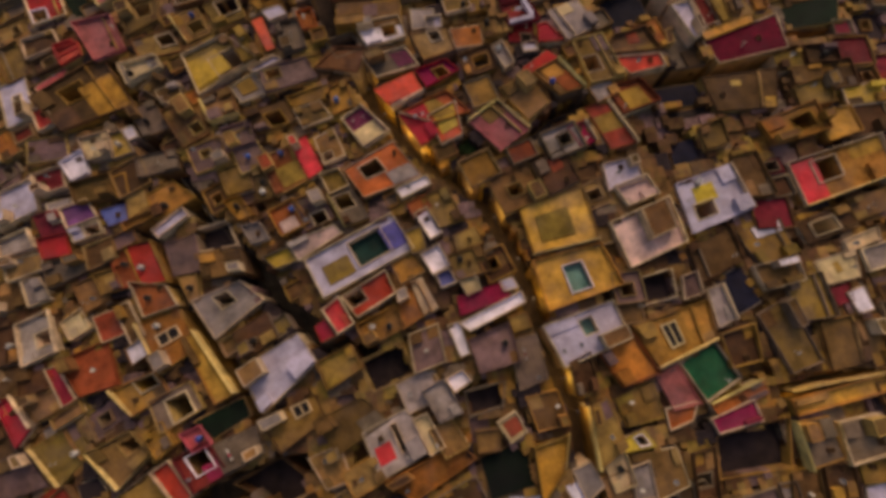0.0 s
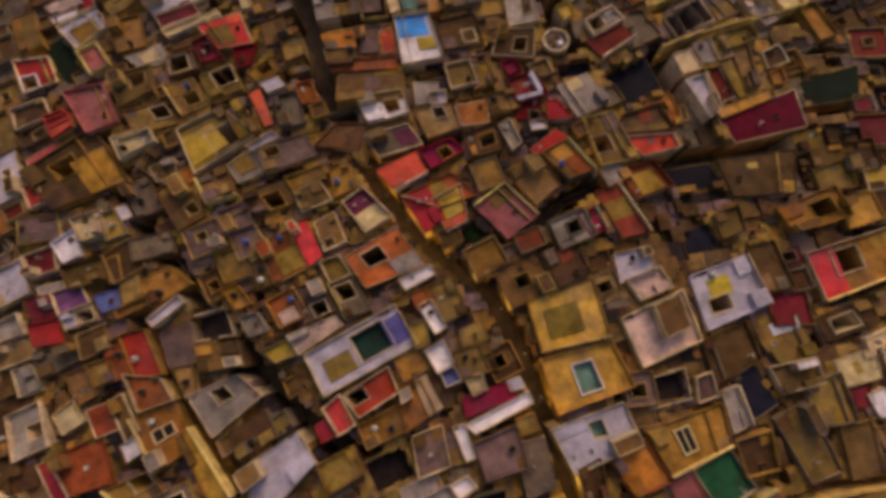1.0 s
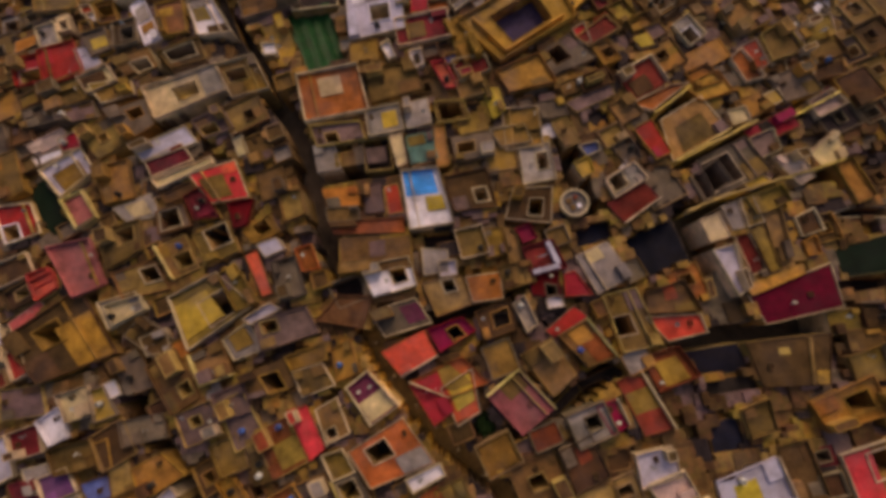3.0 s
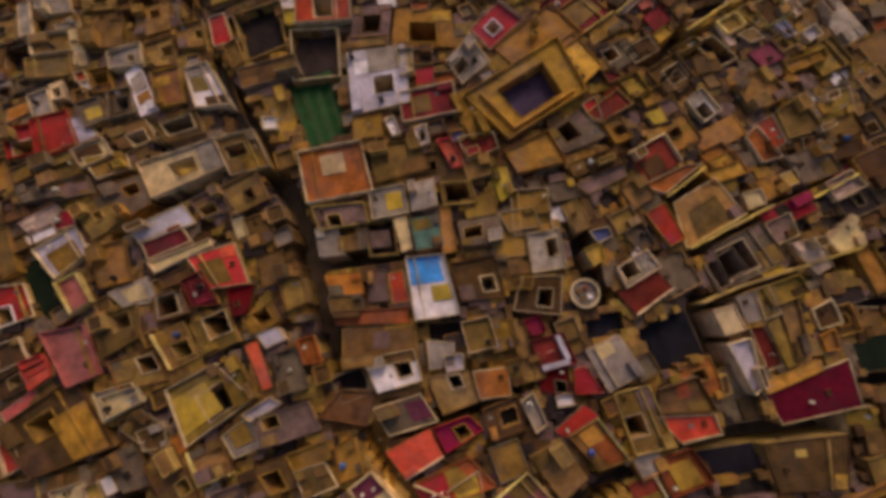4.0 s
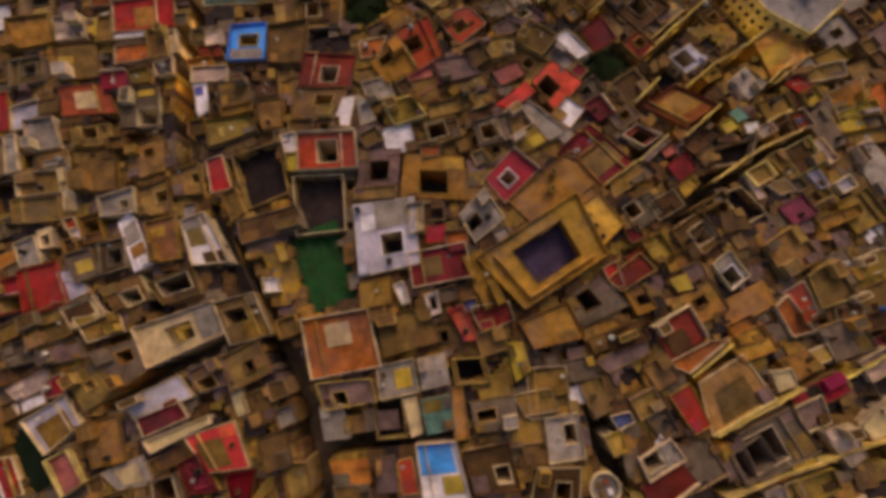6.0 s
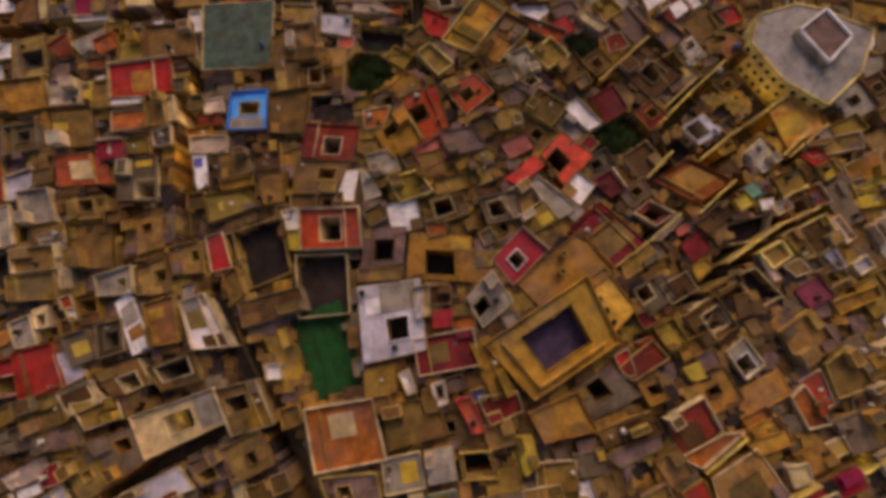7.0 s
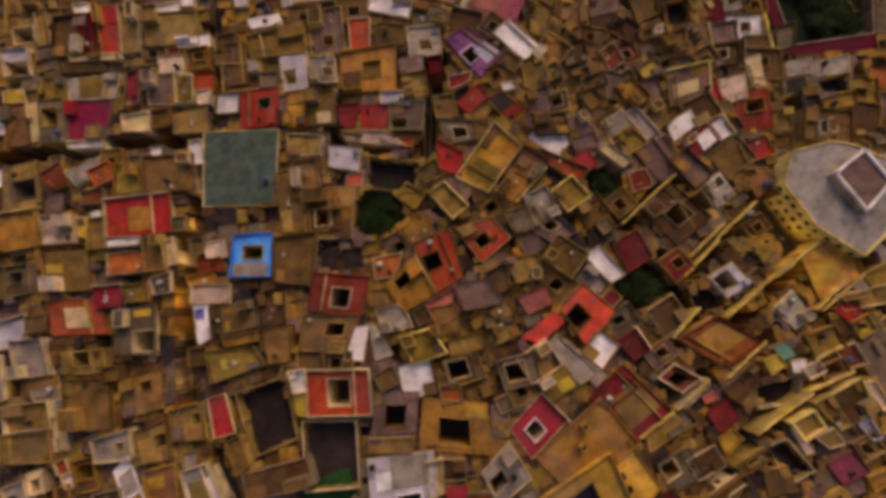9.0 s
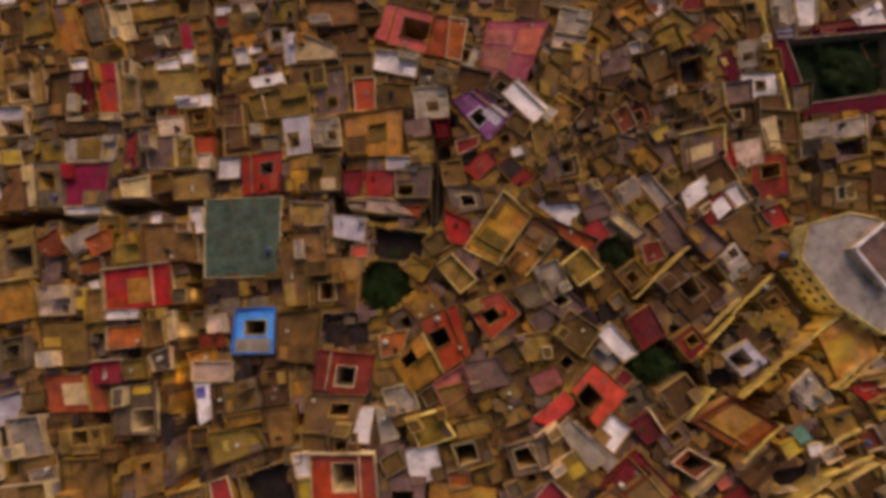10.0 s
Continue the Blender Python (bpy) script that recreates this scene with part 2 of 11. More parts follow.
def lane(half, *points):
    """A paved lane a little above the earth."""
    vs, fs = [], []
    pts = [Vector(p) for p in points]
    LANES.append((half, pts))
    for i, p in enumerate(pts):
        d = (pts[min(i + 1, len(pts) - 1)] - pts[max(i - 1, 0)]).normalized()
        s = Vector((-d.y, d.x)) * (half + 0.8)
        for q in (p - s, p + s):
            vs.append((q.x, q.y, ground_z(q.x, q.y) + 0.06))
    fs = [(2 * i, 2 * i + 2, 2 * i + 3, 2 * i + 1)[::-1] for i in range(len(pts) - 1)]
    k = len(vs)
    vs += [(x, y, z - 0.5) for x, y, z in vs]
    edge = [(2 * i, 2 * i + 2, k + 2 * i + 2, k + 2 * i) for i in range(len(pts) - 1)] + [(2 * i + 3, 2 * i + 1, k + 2 * i + 1, k + 2 * i + 3) for i in range(len(pts) - 1)]
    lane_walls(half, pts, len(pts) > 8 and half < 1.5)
    tagged(new("road", mesh("road", vs, fs + edge, STREET)), "narrow dark paved lane between the houses", "lane", kind="structure")


# ---- houses ----
def window_mesh():
    """A wooden frame with its dark pane set back, in one body."""
    vs = []
    for w, h, z in ((0.45, 0.6, 0.0), (0.45, 0.6, 0.09), (0.35, 0.5, 0.09), (0.35, 0.5, 0.03)):
        vs += [(-w, -h, z), (w, -h, z), (w, h, z), (-w, h, z)]
    fs = [(4 * k + i, 4 * k + (i + 1) % 4, 4 * k + 4 + (i + 1) % 4, 4 * k + 4 + i) for k in range(3) for i in range(4)] + [(12, 13, 14, 15)]
    return mesh("window", vs, fs, WOOD, PANE, slots=[0] * 12 + [1])


WINDOW = window_mesh()
ROOFS, PLOTS = [], []
WALLS = ["ochre", "sand", "sand", "lime", "clay", "grey"]
VIVID = ("red", "coral", "crimson", "magenta", "maroon", "plum", "pink", "pinkpurple", "rust", "terracotta", "skyblue", "purple")
PALE = ("white", "cream", "lav", "ltgrey", "pinkwhite")


def house(x, y, z, w, d, turn, roof, court=None, patches=(), boxes=(), parapet=None, floor=None, walls="", skew=None, skylight=None, court_rim=None):
    """A flat-roofed house: walls, terrace, parapet, an open court, raised terraces and rooms on the roof."""
    r = RND
    base = ground_z(x, y) - 1.0
    h = z - base
    small = w * d < 22
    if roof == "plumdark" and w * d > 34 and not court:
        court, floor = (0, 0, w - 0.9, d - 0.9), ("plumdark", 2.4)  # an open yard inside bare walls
    low = roof in ("tarp", "dark", "navy", "plumdark")
    jit = skew or [(r.uniform(-0.28, 0.28), r.uniform(-0.28, 0.28)) for _ in range(4)]

    def warp(px, py):
        u, v = px / w + 0.5, py / d + 0.5
        k = ((1 - u) * (1 - v), u * (1 - v), u * v, (1 - u) * v)
        return px + sum(a * j[0] for a, j in zip(k, jit)), py + sum(a * j[1] for a, j in zip(k, jit))

    wall = "lime" if roof in PALE else "ochre" if roof in ("gold", "amber", "ochre", "ochreflat") else r.choice(WALLS)
    kind = "annex" if small else "courtyard_house" if court else "whitewashed_house" if roof in PALE else "stepped_house" if patches or boxes else "house"
    ob = new(kind)
    ob.matrix_world = pose(x, y, base, 0, 0, turn)
    words = WORDS[roof]
    tail = {"annex": "roofed small plastered annex", "courtyard_house": "roofed plastered house, open square courtyard", "house": "roofed plastered house behind low parapets", "whitewashed_house": "roofed lime-plastered house", "stepped_house": "roofed house of two levels"}[kind]
    extra = f", {WORDS[patches[0][4]]} raised terrace" if patches else f", {WORDS[boxes[0][4]]} roof room" if boxes else ""
    tagged(ob, f"{words} {tail}{extra}", kind.replace("_", " "), {"annex": "annexes", "courtyard_house": "courtyard houses", "house": "plain flat-roofed houses", "whitewashed_house": "pale houses", "stepped_house": "stepped houses"}[kind])
    x0, x1, y0, y1 = -w / 2, w / 2, -d / 2, d / 2
    c = None
    if court:
        cx, cy, cw, cd = court
        c = (cx - cw / 2, cx + cw / 2, cy - cd / 2, cy + cd / 2)
    part("wall", frame_mesh("wall", (x0, x1, y0, y1), c, 0, [h - 0.1] * 4, WALL[wall], warp), ob, f"plastered {wall} walls")
    part("roof", frame_mesh("roof", (x0 + 0.2, x1 - 0.2, y0 + 0.2, y1 - 0.2), c, h - 0.1, [h + 0.02 + r.uniform(0, 0.08) for _ in range(4)], MAT[roof], warp), ob, f"{words} terrace floor")
    # parapet, each side a little different
    if not low:
        ph = parapet or (r.uniform(0.35, 1.0) if r.random() < 0.72 else r.uniform(0.1, 0.3))
        t = r.uniform(0.1, 0.2)
        lime = 0.9 if roof in PALE else 0.3 if roof in VIVID else 0.1
        cap = MAT[roof] if roof in ("skyblue", "gold") else WALL["lime"] if r.random() < lime else WALL[wall] if r.random() < 0.35 else MAT[roof]
        part("parapet", frame_mesh("parapet", (x0, x1, y0, y1), (x0 + t, x1 - t, y0 + t, y1 - t), h - 0.1, [h + ph + r.uniform(-0.12, 0.2) for _ in range(4)], cap, warp), ob)
    if c:
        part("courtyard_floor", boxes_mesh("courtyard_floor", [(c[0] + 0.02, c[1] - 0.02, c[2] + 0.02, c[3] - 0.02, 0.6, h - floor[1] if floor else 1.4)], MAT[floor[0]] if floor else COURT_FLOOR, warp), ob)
        ch = r.uniform(0.12, 0.5)
        part("court_parapet", frame_mesh("court_parapet", (c[0] - 0.2, c[1] + 0.2, c[2] - 0.2, c[3] + 0.2), (c[0] - 0.02, c[1] + 0.02, c[2] - 0.02, c[3] + 0.02), h - 0.02, [h + ch] * 4, MAT[court_rim] if court_rim else WALL["lime" if r.random() < 0.22 else wall], warp), ob)
    for px, py, pw, pd, col in patches:
        ph2 = r.uniform(0.12, 0.35)
        part("raised_terrace", boxes_mesh("raised_terrace", [(px - pw / 2, px + pw / 2, py - pd / 2, py + pd / 2, h, h + ph2)], MAT[col], warp), ob, f"{WORDS[col]} raised terrace")
    rooms = list(boxes)
    taken = [b[:4] for b in rooms] + [p[:4] for p in patches] + ([(court[0], court[1], court[2] + 0.5, court[3] + 0.5)] if court else [])

    def corner_spot(lo, hi):
        """A free place in a corner of the terrace."""
        for _ in range(5):
            bw, bd = w * r.uniform(lo, hi), d * r.uniform(lo, hi)
            bx, by = r.choice((-1, 1)) * (w / 2 - bw / 2 - 0.3), r.choice((-1, 1)) * (d / 2 - bd / 2 - 0.3)
            if all(abs(bx - q[0]) > (bw + q[2]) / 2 + 0.05 or abs(by - q[1]) > (bd + q[3]) / 2 + 0.05 for q in taken):
                taken.append((bx, by, bw, bd))
                return bx, by, bw, bd
        return None

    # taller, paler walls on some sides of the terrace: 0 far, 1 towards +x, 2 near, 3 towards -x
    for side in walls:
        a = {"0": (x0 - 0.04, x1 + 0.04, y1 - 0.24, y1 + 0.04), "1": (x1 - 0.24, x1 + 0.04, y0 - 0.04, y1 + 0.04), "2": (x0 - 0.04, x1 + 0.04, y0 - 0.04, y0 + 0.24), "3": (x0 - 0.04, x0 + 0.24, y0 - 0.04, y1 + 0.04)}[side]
        # saffron sides: pale plaster, partly light painted into its colour
        part("terrace_wall", frame_mesh("terrace_wall", a, None, h - 1.2, [h + r.uniform(0.75, 1.25) for _ in range(4)], WALL["lime" if roof in PALE or roof in VIVID else "saffron_lit"], warp), ob, "pale plastered terrace wall")
    if skylight:
        sx, sy, sw, sd = skylight
        a = (sx - sw / 2, sx + sw / 2, sy - sd / 2, sy + sd / 2)
        light = part("skylight", boxes_mesh("skylight", ring(*a, 0.28, h, h + 0.45) + [(sx - 0.12, sx + 0.12, a[2] + 0.29, a[3] - 0.29, h, h + 0.42)], MAT["cream"], warp), ob, "cream-framed double skylight")
        part("pane", boxes_mesh("pane", [(a[0] + 0.3, a[1] - 0.3, a[2] + 0.3, a[3] - 0.3, h + 0.05, h + 0.2)], PANE, warp), light)
        taken.append((sx, sy, sw + 0.6, sd + 0.6))

    # lower steps, mats and patched floors of another colour
    steps = 0 if low or small else r.choice((0, 0, 1)) if roof in VIVID and roof != "crimson" else r.choice((0, 1, 1, 2, 2, 3)) if roof not in ("crimson", "tealroof", "green", "brownroof", "mauvepink", "gold") else 0
    for _ in range(steps):
        spot = corner_spot(0.16, 0.42)
        if spot:
            bx, by, bw, bd = spot
            col = roof if roof in VIVID or roof in PALE else r.choice((roof, roof, roof, "dtan", "brown", "tan", "grey", "mauve", "ochre"))
            st = r.choice((0.12, 0.2, 0.35, 0.6, 0.9, 1.3))
            part("raised_terrace", boxes_mesh("raised_terrace", [(bx - bw / 2, bx + bw / 2, by - bd / 2, by + bd / 2, h, h + st)], MAT[col], warp), ob, f"{WORDS[col]} raised terrace")
    # rooms at the head of the stairs
    if not boxes and not low and roof not in ("crimson", "tealroof", "green", "mauvepink") and w * d > 34 and r.random() < (0.2 if roof in VIVID else 0.6):
        spot = corner_spot(0.24, 0.42)
        if spot:
            rooms.append((*spot, r.choice((roof, roof, "dtan", "tan", "ltgrey", "brown"))))
    for bx, by, bw, bd, col in rooms:
        thin = min(bw, bd) < 1.1
        bh = (0.5 if max(bw, bd) < 1.3 else 1.25) if thin else r.uniform(1.7, 2.5)
        a = (bx - bw / 2, bx + bw / 2, by - bd / 2, by + bd / 2)
        if thin:
            part("vent" if col == "dark" else "screen_wall", boxes_mesh("screen_wall", [(*a, h, h + bh)], MAT[col], warp), ob, f"{WORDS[col]} low wall")
            continue
        room = part("stair_room", boxes_mesh("stair_room", [(*a, h, h + bh)] + ring(*a, 0.16, h + bh, h + bh + 0.22), WALL["lime" if col in PALE else wall], warp), ob)
        part("roof", boxes_mesh("roof", [(a[0] + 0.16, a[1] - 0.16, a[2] + 0.16, a[3] - 0.16, h + bh, h + bh + 0.06)], MAT[col], warp), room, f"{WORDS[col]} roof")
    # a low wall across the larger terraces
    if not low and w * d > 60 and not rooms and roof not in ("crimson", "tealroof", "gold") and r.random() < 0.7:
        s = r.uniform(0.22, 0.3) * r.choice((-1, 1))
        if not c or not (c[0] - 0.3 < s * w < c[1] + 0.3):
            part("dividing_wall", boxes_mesh("dividing_wall", [(s * w - 0.1, s * w + 0.1, y0 + 0.32, y1 - 0.32, h, h + 0.7)], WALL[wall], warp), ob)
    # windows in the walls towards the lanes
    if not small and not low and w > 6:
        for px, py, rx, rz in ((0, y0, 90, 0), (0, y1, 90, 180), (x0, 0, 90, -90), (x1, 0, 90, 90)):
            if r.random() < 0.5:
                along = r.uniform(-0.3, 0.3)
                q = warp(px + (along * w if px == 0 else 0), py + (along * d if py == 0 else 0))
                win = part("window", WINDOW, ob)
                win.matrix_local = pose(q[0], q[1], h - r.uniform(1.8, 2.4), rx, 0, rz)
    PLOTS.append((x, y, w, d, turn))
    if not low and roof != "gold":
        ROOFS.append((x, y, z, w, d, turn, c, list(taken), roof))
    return ob


# small lean-tos, stair heads and sunken yards that fill the blocks between the houses
FILL = {"v": [], "f": [], "s": []}
FILL_MATS = ["plumdark", "tan", "dtan", "brown", "grey", "ltgrey", "ochre", "olive", "mauve", "rust", "maroon", "white", "terracotta"]


def infill(x, y, z, w, d, turn, roof, court=None):
    r = RND
    base = ground_z(x, y) - 1.0
    cs, sn = math.cos(radians(turn)), math.sin(radians(turn))
    c = None
    if court:
        c = (court[0] - court[2] / 2, court[0] + court[2] / 2, court[1] - court[3] / 2, court[1] + court[3] / 2)
    PLOTS.append((x, y, w, d, turn))
    wall = len(FILL_MATS) + r.randrange(4)
    t, ph = 0.2, r.uniform(0.3, 0.9)
    a = (-w / 2, w / 2, -d / 2, d / 2)
    spans = [(s, wall) for s in around(*a, c, base, z - 0.08)]
    spans += [(s, FILL_MATS.index(roof)) for s in around(a[0] + 0.15, a[1] - 0.15, a[2] + 0.15, a[3] - 0.15, c, z - 0.08, z + 0.02)]
    spans += [(s, wall) for s in ring(*a, t, z - 0.08, z + ph)]
    if c:
        spans += [(s, wall) for s in ring(c[0] - 0.2, c[1] + 0.2, c[2] - 0.2, c[3] + 0.2, 0.18, z + 0.02, z + 0.5)]
    elif w * d > 20 and r.random() < 0.5:
        bw, bd = w * r.uniform(0.3, 0.5), d * r.uniform(0.3, 0.5)
        bx, by = r.choice((-1, 1)) * (w / 2 - bw / 2 - 0.2), r.choice((-1, 1)) * (d / 2 - bd / 2 - 0.2)
        spans.append(((bx - bw / 2, bx + bw / 2, by - bd / 2, by + bd / 2, z, z + r.uniform(0.6, 2.2)), r.choice((wall, FILL_MATS.index(roof)))))
    for (x0, x1, y0, y1, z0, z1), m in spans:
        k = len(FILL["v"])
        for zz in (z0, z1):
            for u, v in ((x0, y0), (x1, y0), (x1, y1), (x0, y1)):
                FILL["v"].append((x + cs * u - sn * v, y + sn * u + cs * v, zz))
        FILL["f"] += [tuple(k + i for i in f) for f in CUBE_FACES]
        FILL["s"] += [m] * 6

# the lanes
ALL_LANES = [(1.2, [(-20.13, 88.39), (-17.66, 78.28), (-11.97, 63.64), (-10.12, 57.59), (-6.07, 49.95), (0, 40.92), (9.16, 31.11), (12.88, 22.62), (15.03, 13), (15.91, 6.18), (17.93, -2.71), (20.07, -15.27), (20.23, -24.03), (20.4, -28.77)]),
             (1.9, [(-39.6, 145.2), (-35.42, 137.03), (-28.48, 121.47), (-24.13, 112.11), (-21.84, 102.26), (-19.39, 89.45), (-16.54, 77.27)]),
             (1.4, [(-40.26, 289.87), (-39.79, 278.36), (-38.72, 247.28), (-38.5, 228.9), (-41.58, 219.29), (-43.27, 204.59), (-44.53, 194.45), (-46.24, 177.63), (-46.39, 160.58)]),
             (1.5, [(-70.45, 80.53), (-66.75, 67.68), (-59.34, 54.82), (-51.81, 42.69), (-41.28, 28.27), (-35.82, 20.22), (-27.41, 9.75), (-23.2, 6.34), (-16.88, 2.65)]),
             (1.47, [(-61.22, 36.78), (-56.24, 24.85), (-50.39, 13.42), (-44.91, 5.88), (-40.98, -0.65), (-38.5, -5.22)]),
             (0.94, [(-10.88, 61.99), (0.79, 63.39), (16.5, 65.65)]),
             (1.07, [(13.81, 40.45), (24.91, 44.48), (33.31, 49.17)]),
             (2.3, [(50.12, 51.33), (64.13, 51.31), (79.72, 51.23)]),
             (2.4, [(56.06, 76.15), (57.64, 65.25), (59.87, 53.64)]),
             (1.07, [(58.57, -14.31), (68.33, -14.39), (79.81, -13.28)]),
             (1.34, [(-52.49, -18.08), (-39.89, -14.72), (-32.06, -13.78)]),
             (0.8, [(-62.99, 110.52), (-39.91, 119.43)]),
             (0.67, [(-95.57, 193.43), (-89.79, 165.72)]),
             (0.67, [(-64.43, 183.22), (-62.76, 169.79)]),
             (0.8, [(-18.75, 96.64), (-4.16, 96.09), (8.59, 95.66)]),
             (1.47, [(35.38, 101.14), (35.29, 89.66), (36.79, 81.76)]),
             (1.07, [(56.49, 77.39), (79.94, 81.14), (96.79, 83.5)]),
             (1.07, [(55.5, 100.09), (65.37, 104.78)]),
             (1.07, [(57.12, 88.28), (78.44, 94.9), (97.93, 99.52)]),
             (1.34, [(60.25, 132.38), (73.81, 142.27), (86.13, 150.09)]),
             (0.8, [(-55.9, 138.38), (-52.58, 129.12)]),
             (1.6, [(-94.82, 222.41), (-65.92, 221.62), (-44.44, 220.4)]),
             (0.94, [(17.76, 234.82), (14.74, 221.7), (11.25, 209.46)]),
             (0.67, [(-9.69, 224.9), (-10.17, 214.32), (2.51, 211.28)]),
             (1.6, [(109.63, 264.13), (107.24, 245.57), (105.21, 228.63), (102.95, 211.59), (99.4, 197.46)]),
             (1.6, [(99.15, 176.84), (88.38, 171.36), (80.55, 167.56), (72.51, 162.17)]),
             (1.07, [(65.89, 164.79), (58.66, 159.46)]),
             (1.07, [(86.98, 188.05), (75.17, 180.5), (64.53, 172.65)]),
             (1.07, [(99.28, 180.14), (81.58, 168.09)]),
             (1.07, [(103.39, 169.21), (92.15, 161.93)]),
             (1.07, [(78.56, 157.42), (68.4, 150.83)]),
             (1.07, [(64, 151.4), (48.41, 142.22)]),
             (1.07, [(117.88, 168.1), (106.09, 161.01)]),
             (1.07, [(97.22, 148.74), (83.75, 145.01), (71.52, 139.14)]),
             (1.07, [(53.71, 186.36), (68.02, 195.94)])]
for half, points in ALL_LANES:
    lane(half, *points)

# the houses
house(54.42, 108.79, 11.05, 8.9, 7.41, 22.17, "maroon", patches=[(-1.26, -1.37, 4.5, 3.97, "brown")], walls="01", skew=((-0.2, -0.1), (-0.3, 0.1), (0.3, -0.1), (0.2, 0.1)))
house(57.22, 104.05, 10.61, 10.46, 2.98, 24.1, "terracotta", skew=((1.4, -0.6), (1.9, 0.6), (-1.9, -0.6), (-1.4, 0.6)))
house(53.04, 94.01, 11.16, 4.39, 8.49, 20.28, "red", skew=((0.2, 0.1), (-0.4, -0.1), (0.4, 0.1), (-0.2, -0.1)))
house(61.97, 95.97, 10.49, 12.74, 9.61, 21.96, "tan", patches=[(0.1, -1.26, 7.52, 5.74, "dtan")], walls="2", skew=((-1.8, 0.1), (0.1, -0.1), (-0.1, 0.1), (1.8, -0.1)))
house(81.04, 111.04, 9.06, 5.31, 6.91, 22.91, "red", skew=((-1, -0.1), (-0.9, 0.1), (0.9, -0.1), (1, 0.1)))
house(82.02, 121.73, 9.02, 9.05, 8.21, 22.65, "tan", skew=((-0.5, 0.2), (-0.1, -0.2), (0.1, 0.2), (0.5, -0.2)))
house(76.93, 119.24, 8.31, 3.33, 7.33, 28.94, "brown", skew=((-0.6, 0.1), (-0.9, -0.1), (0.9, 0.1), (0.6, -0.1)))
house(68.2, 119.64, 9.94, 5.1, 6.51, 28.94, "ltgrey", court=(-0.44, -1.16, 3.19, 3.48), court_rim="white", skew=((-0.3, 0), (-0.3, -0), (0.3, 0), (0.3, -0)))
house(79.5, 93.31, 9.39, 11.65, 4.3, 18.3, "magenta", patches=[(-0.95, 0.44, 2.72, 2.72, "dark")])
house(47.94, 116.34, 11.32, 4.29, 5.33, 16.04, "ochre", court=(0.5, -0.13, 2.6, 2.34))
house(67.64, 107.25, 10.11, 5.87, 4.97, 12.8, "amber", skew=((0.1, 0.2), (0.4, -0.2), (-0.4, 0.2), (-0.1, -0.2)))
house(88.11, 113.89, 8.64, 7.57, 7.93, 17.3, "dtan", skew=((-0.7, 0.5), (0, -0.5), (-0, 0.5), (0.7, -0.5)))
house(87.81, 102.91, 8.99, 9.26, 7.05, 11.53, "grey", skew=((0.4, 0.2), (0.4, -0.2), (-0.4, 0.2), (-0.4, -0.2)))
house(21.39, 108.01, 12.25, 3.44, 6.73, 12.53, "yellow", skew=((-0.3, -0.5), (-0.3, 0.5), (0.3, -0.5), (0.3, 0.5)))
house(42.49, 105.87, 11.56, 10.5, 3.6, 19.37, "mauve", skew=((0.6, 0.2), (-0.6, -0.2), (0.6, 0.2), (-0.6, -0.2)))
house(42.56, 101.54, 9.73, 4.36, 4.23, 20.05, "dark", skew=((0.3, -0.1), (-0.2, 0.1), (0.2, -0.1), (-0.3, 0.1)))
house(39.48, 93.98, 11.47, 3.8, 2.63, 11.54, "blue", skew=((0.3, -0.2), (0, 0.2), (-0, -0.2), (-0.3, 0.2)))
house(37.29, 90.03, 11.6, 3.24, 3.82, 18.9, "yellow", skew=((-0, -0.1), (-0.5, 0.1), (0.5, -0.1), (0, 0.1)))
house(-74.65, 107.94, 10.13, 9.6, 8.06, 28.18, "lav", patches=[(-0.29, -1.08, 6.18, 5.2, "ochre")], skew=((0.7, -0.4), (0.1, 0.4), (-0.1, -0.4), (-0.7, 0.4)))
house(-80.51, 100.87, 8.15, 6.42, 15.56, 30.47, "tarp", skew=((-1.2, -0.6), (0.7, 0.6), (-0.7, -0.6), (1.2, 0.6)))
house(-39.7, 98.83, 11.79, 9.4, 8.68, 5.63, "coral", patches=[(-1.3, -0.6, 5.03, 5.56, "olive")], skew=((2.1, 0.4), (0.9, -0.4), (-0.9, 0.4), (-2.1, -0.4)))
house(-43.77, 94.15, 11.25, 3.98, 3.05, -17.27, "maroon", skew=((1.9, -0.8), (1.1, 0.8), (-1.1, -0.8), (-1.9, 0.8)))
house(-35.61, 91.27, 11.72, 4.2, 5.74, 2.82, "crimson", skew=((0.5, 0), (-0.9, -0), (0.9, 0), (-0.5, -0)))
house(-63.35, 103.2, 10.94, 7.21, 9.37, 5.95, "ochre", skew=((0.8, 0.1), (0.4, -0.1), (-0.4, 0.1), (-0.8, -0.1)))
house(-50.49, 92.59, 11.29, 6.66, 5.38, 9.19, "grey", court=(-0.55, 0.2, 4.22, 4.22), skew=((-0.1, -0), (0.4, 0), (-0.4, -0), (0.1, 0)))
house(-49.64, 84.25, 10.84, 6.33, 8.29, 16, "tan", court=(0.85, -1.25, 3.39, 3.39), walls="3", skew=((0.8, -0), (0.5, 0), (-0.5, -0), (-0.8, 0)))
house(-61.83, 89.38, 10.71, 8.81, 7.95, 15.16, "dtan", court=(0.77, 1.32, 3.61, 3.31), skew=((0.1, -0.5), (-0.6, 0.5), (0.6, -0.5), (-0.1, 0.5)))
house(-41.16, 85.84, 11.55, 7.47, 7.51, 16.54, "olive", court=(0.91, 1.12, 4.57, 4.57), skew=((0.5, -0), (0.1, 0), (-0.1, -0), (-0.5, 0)))
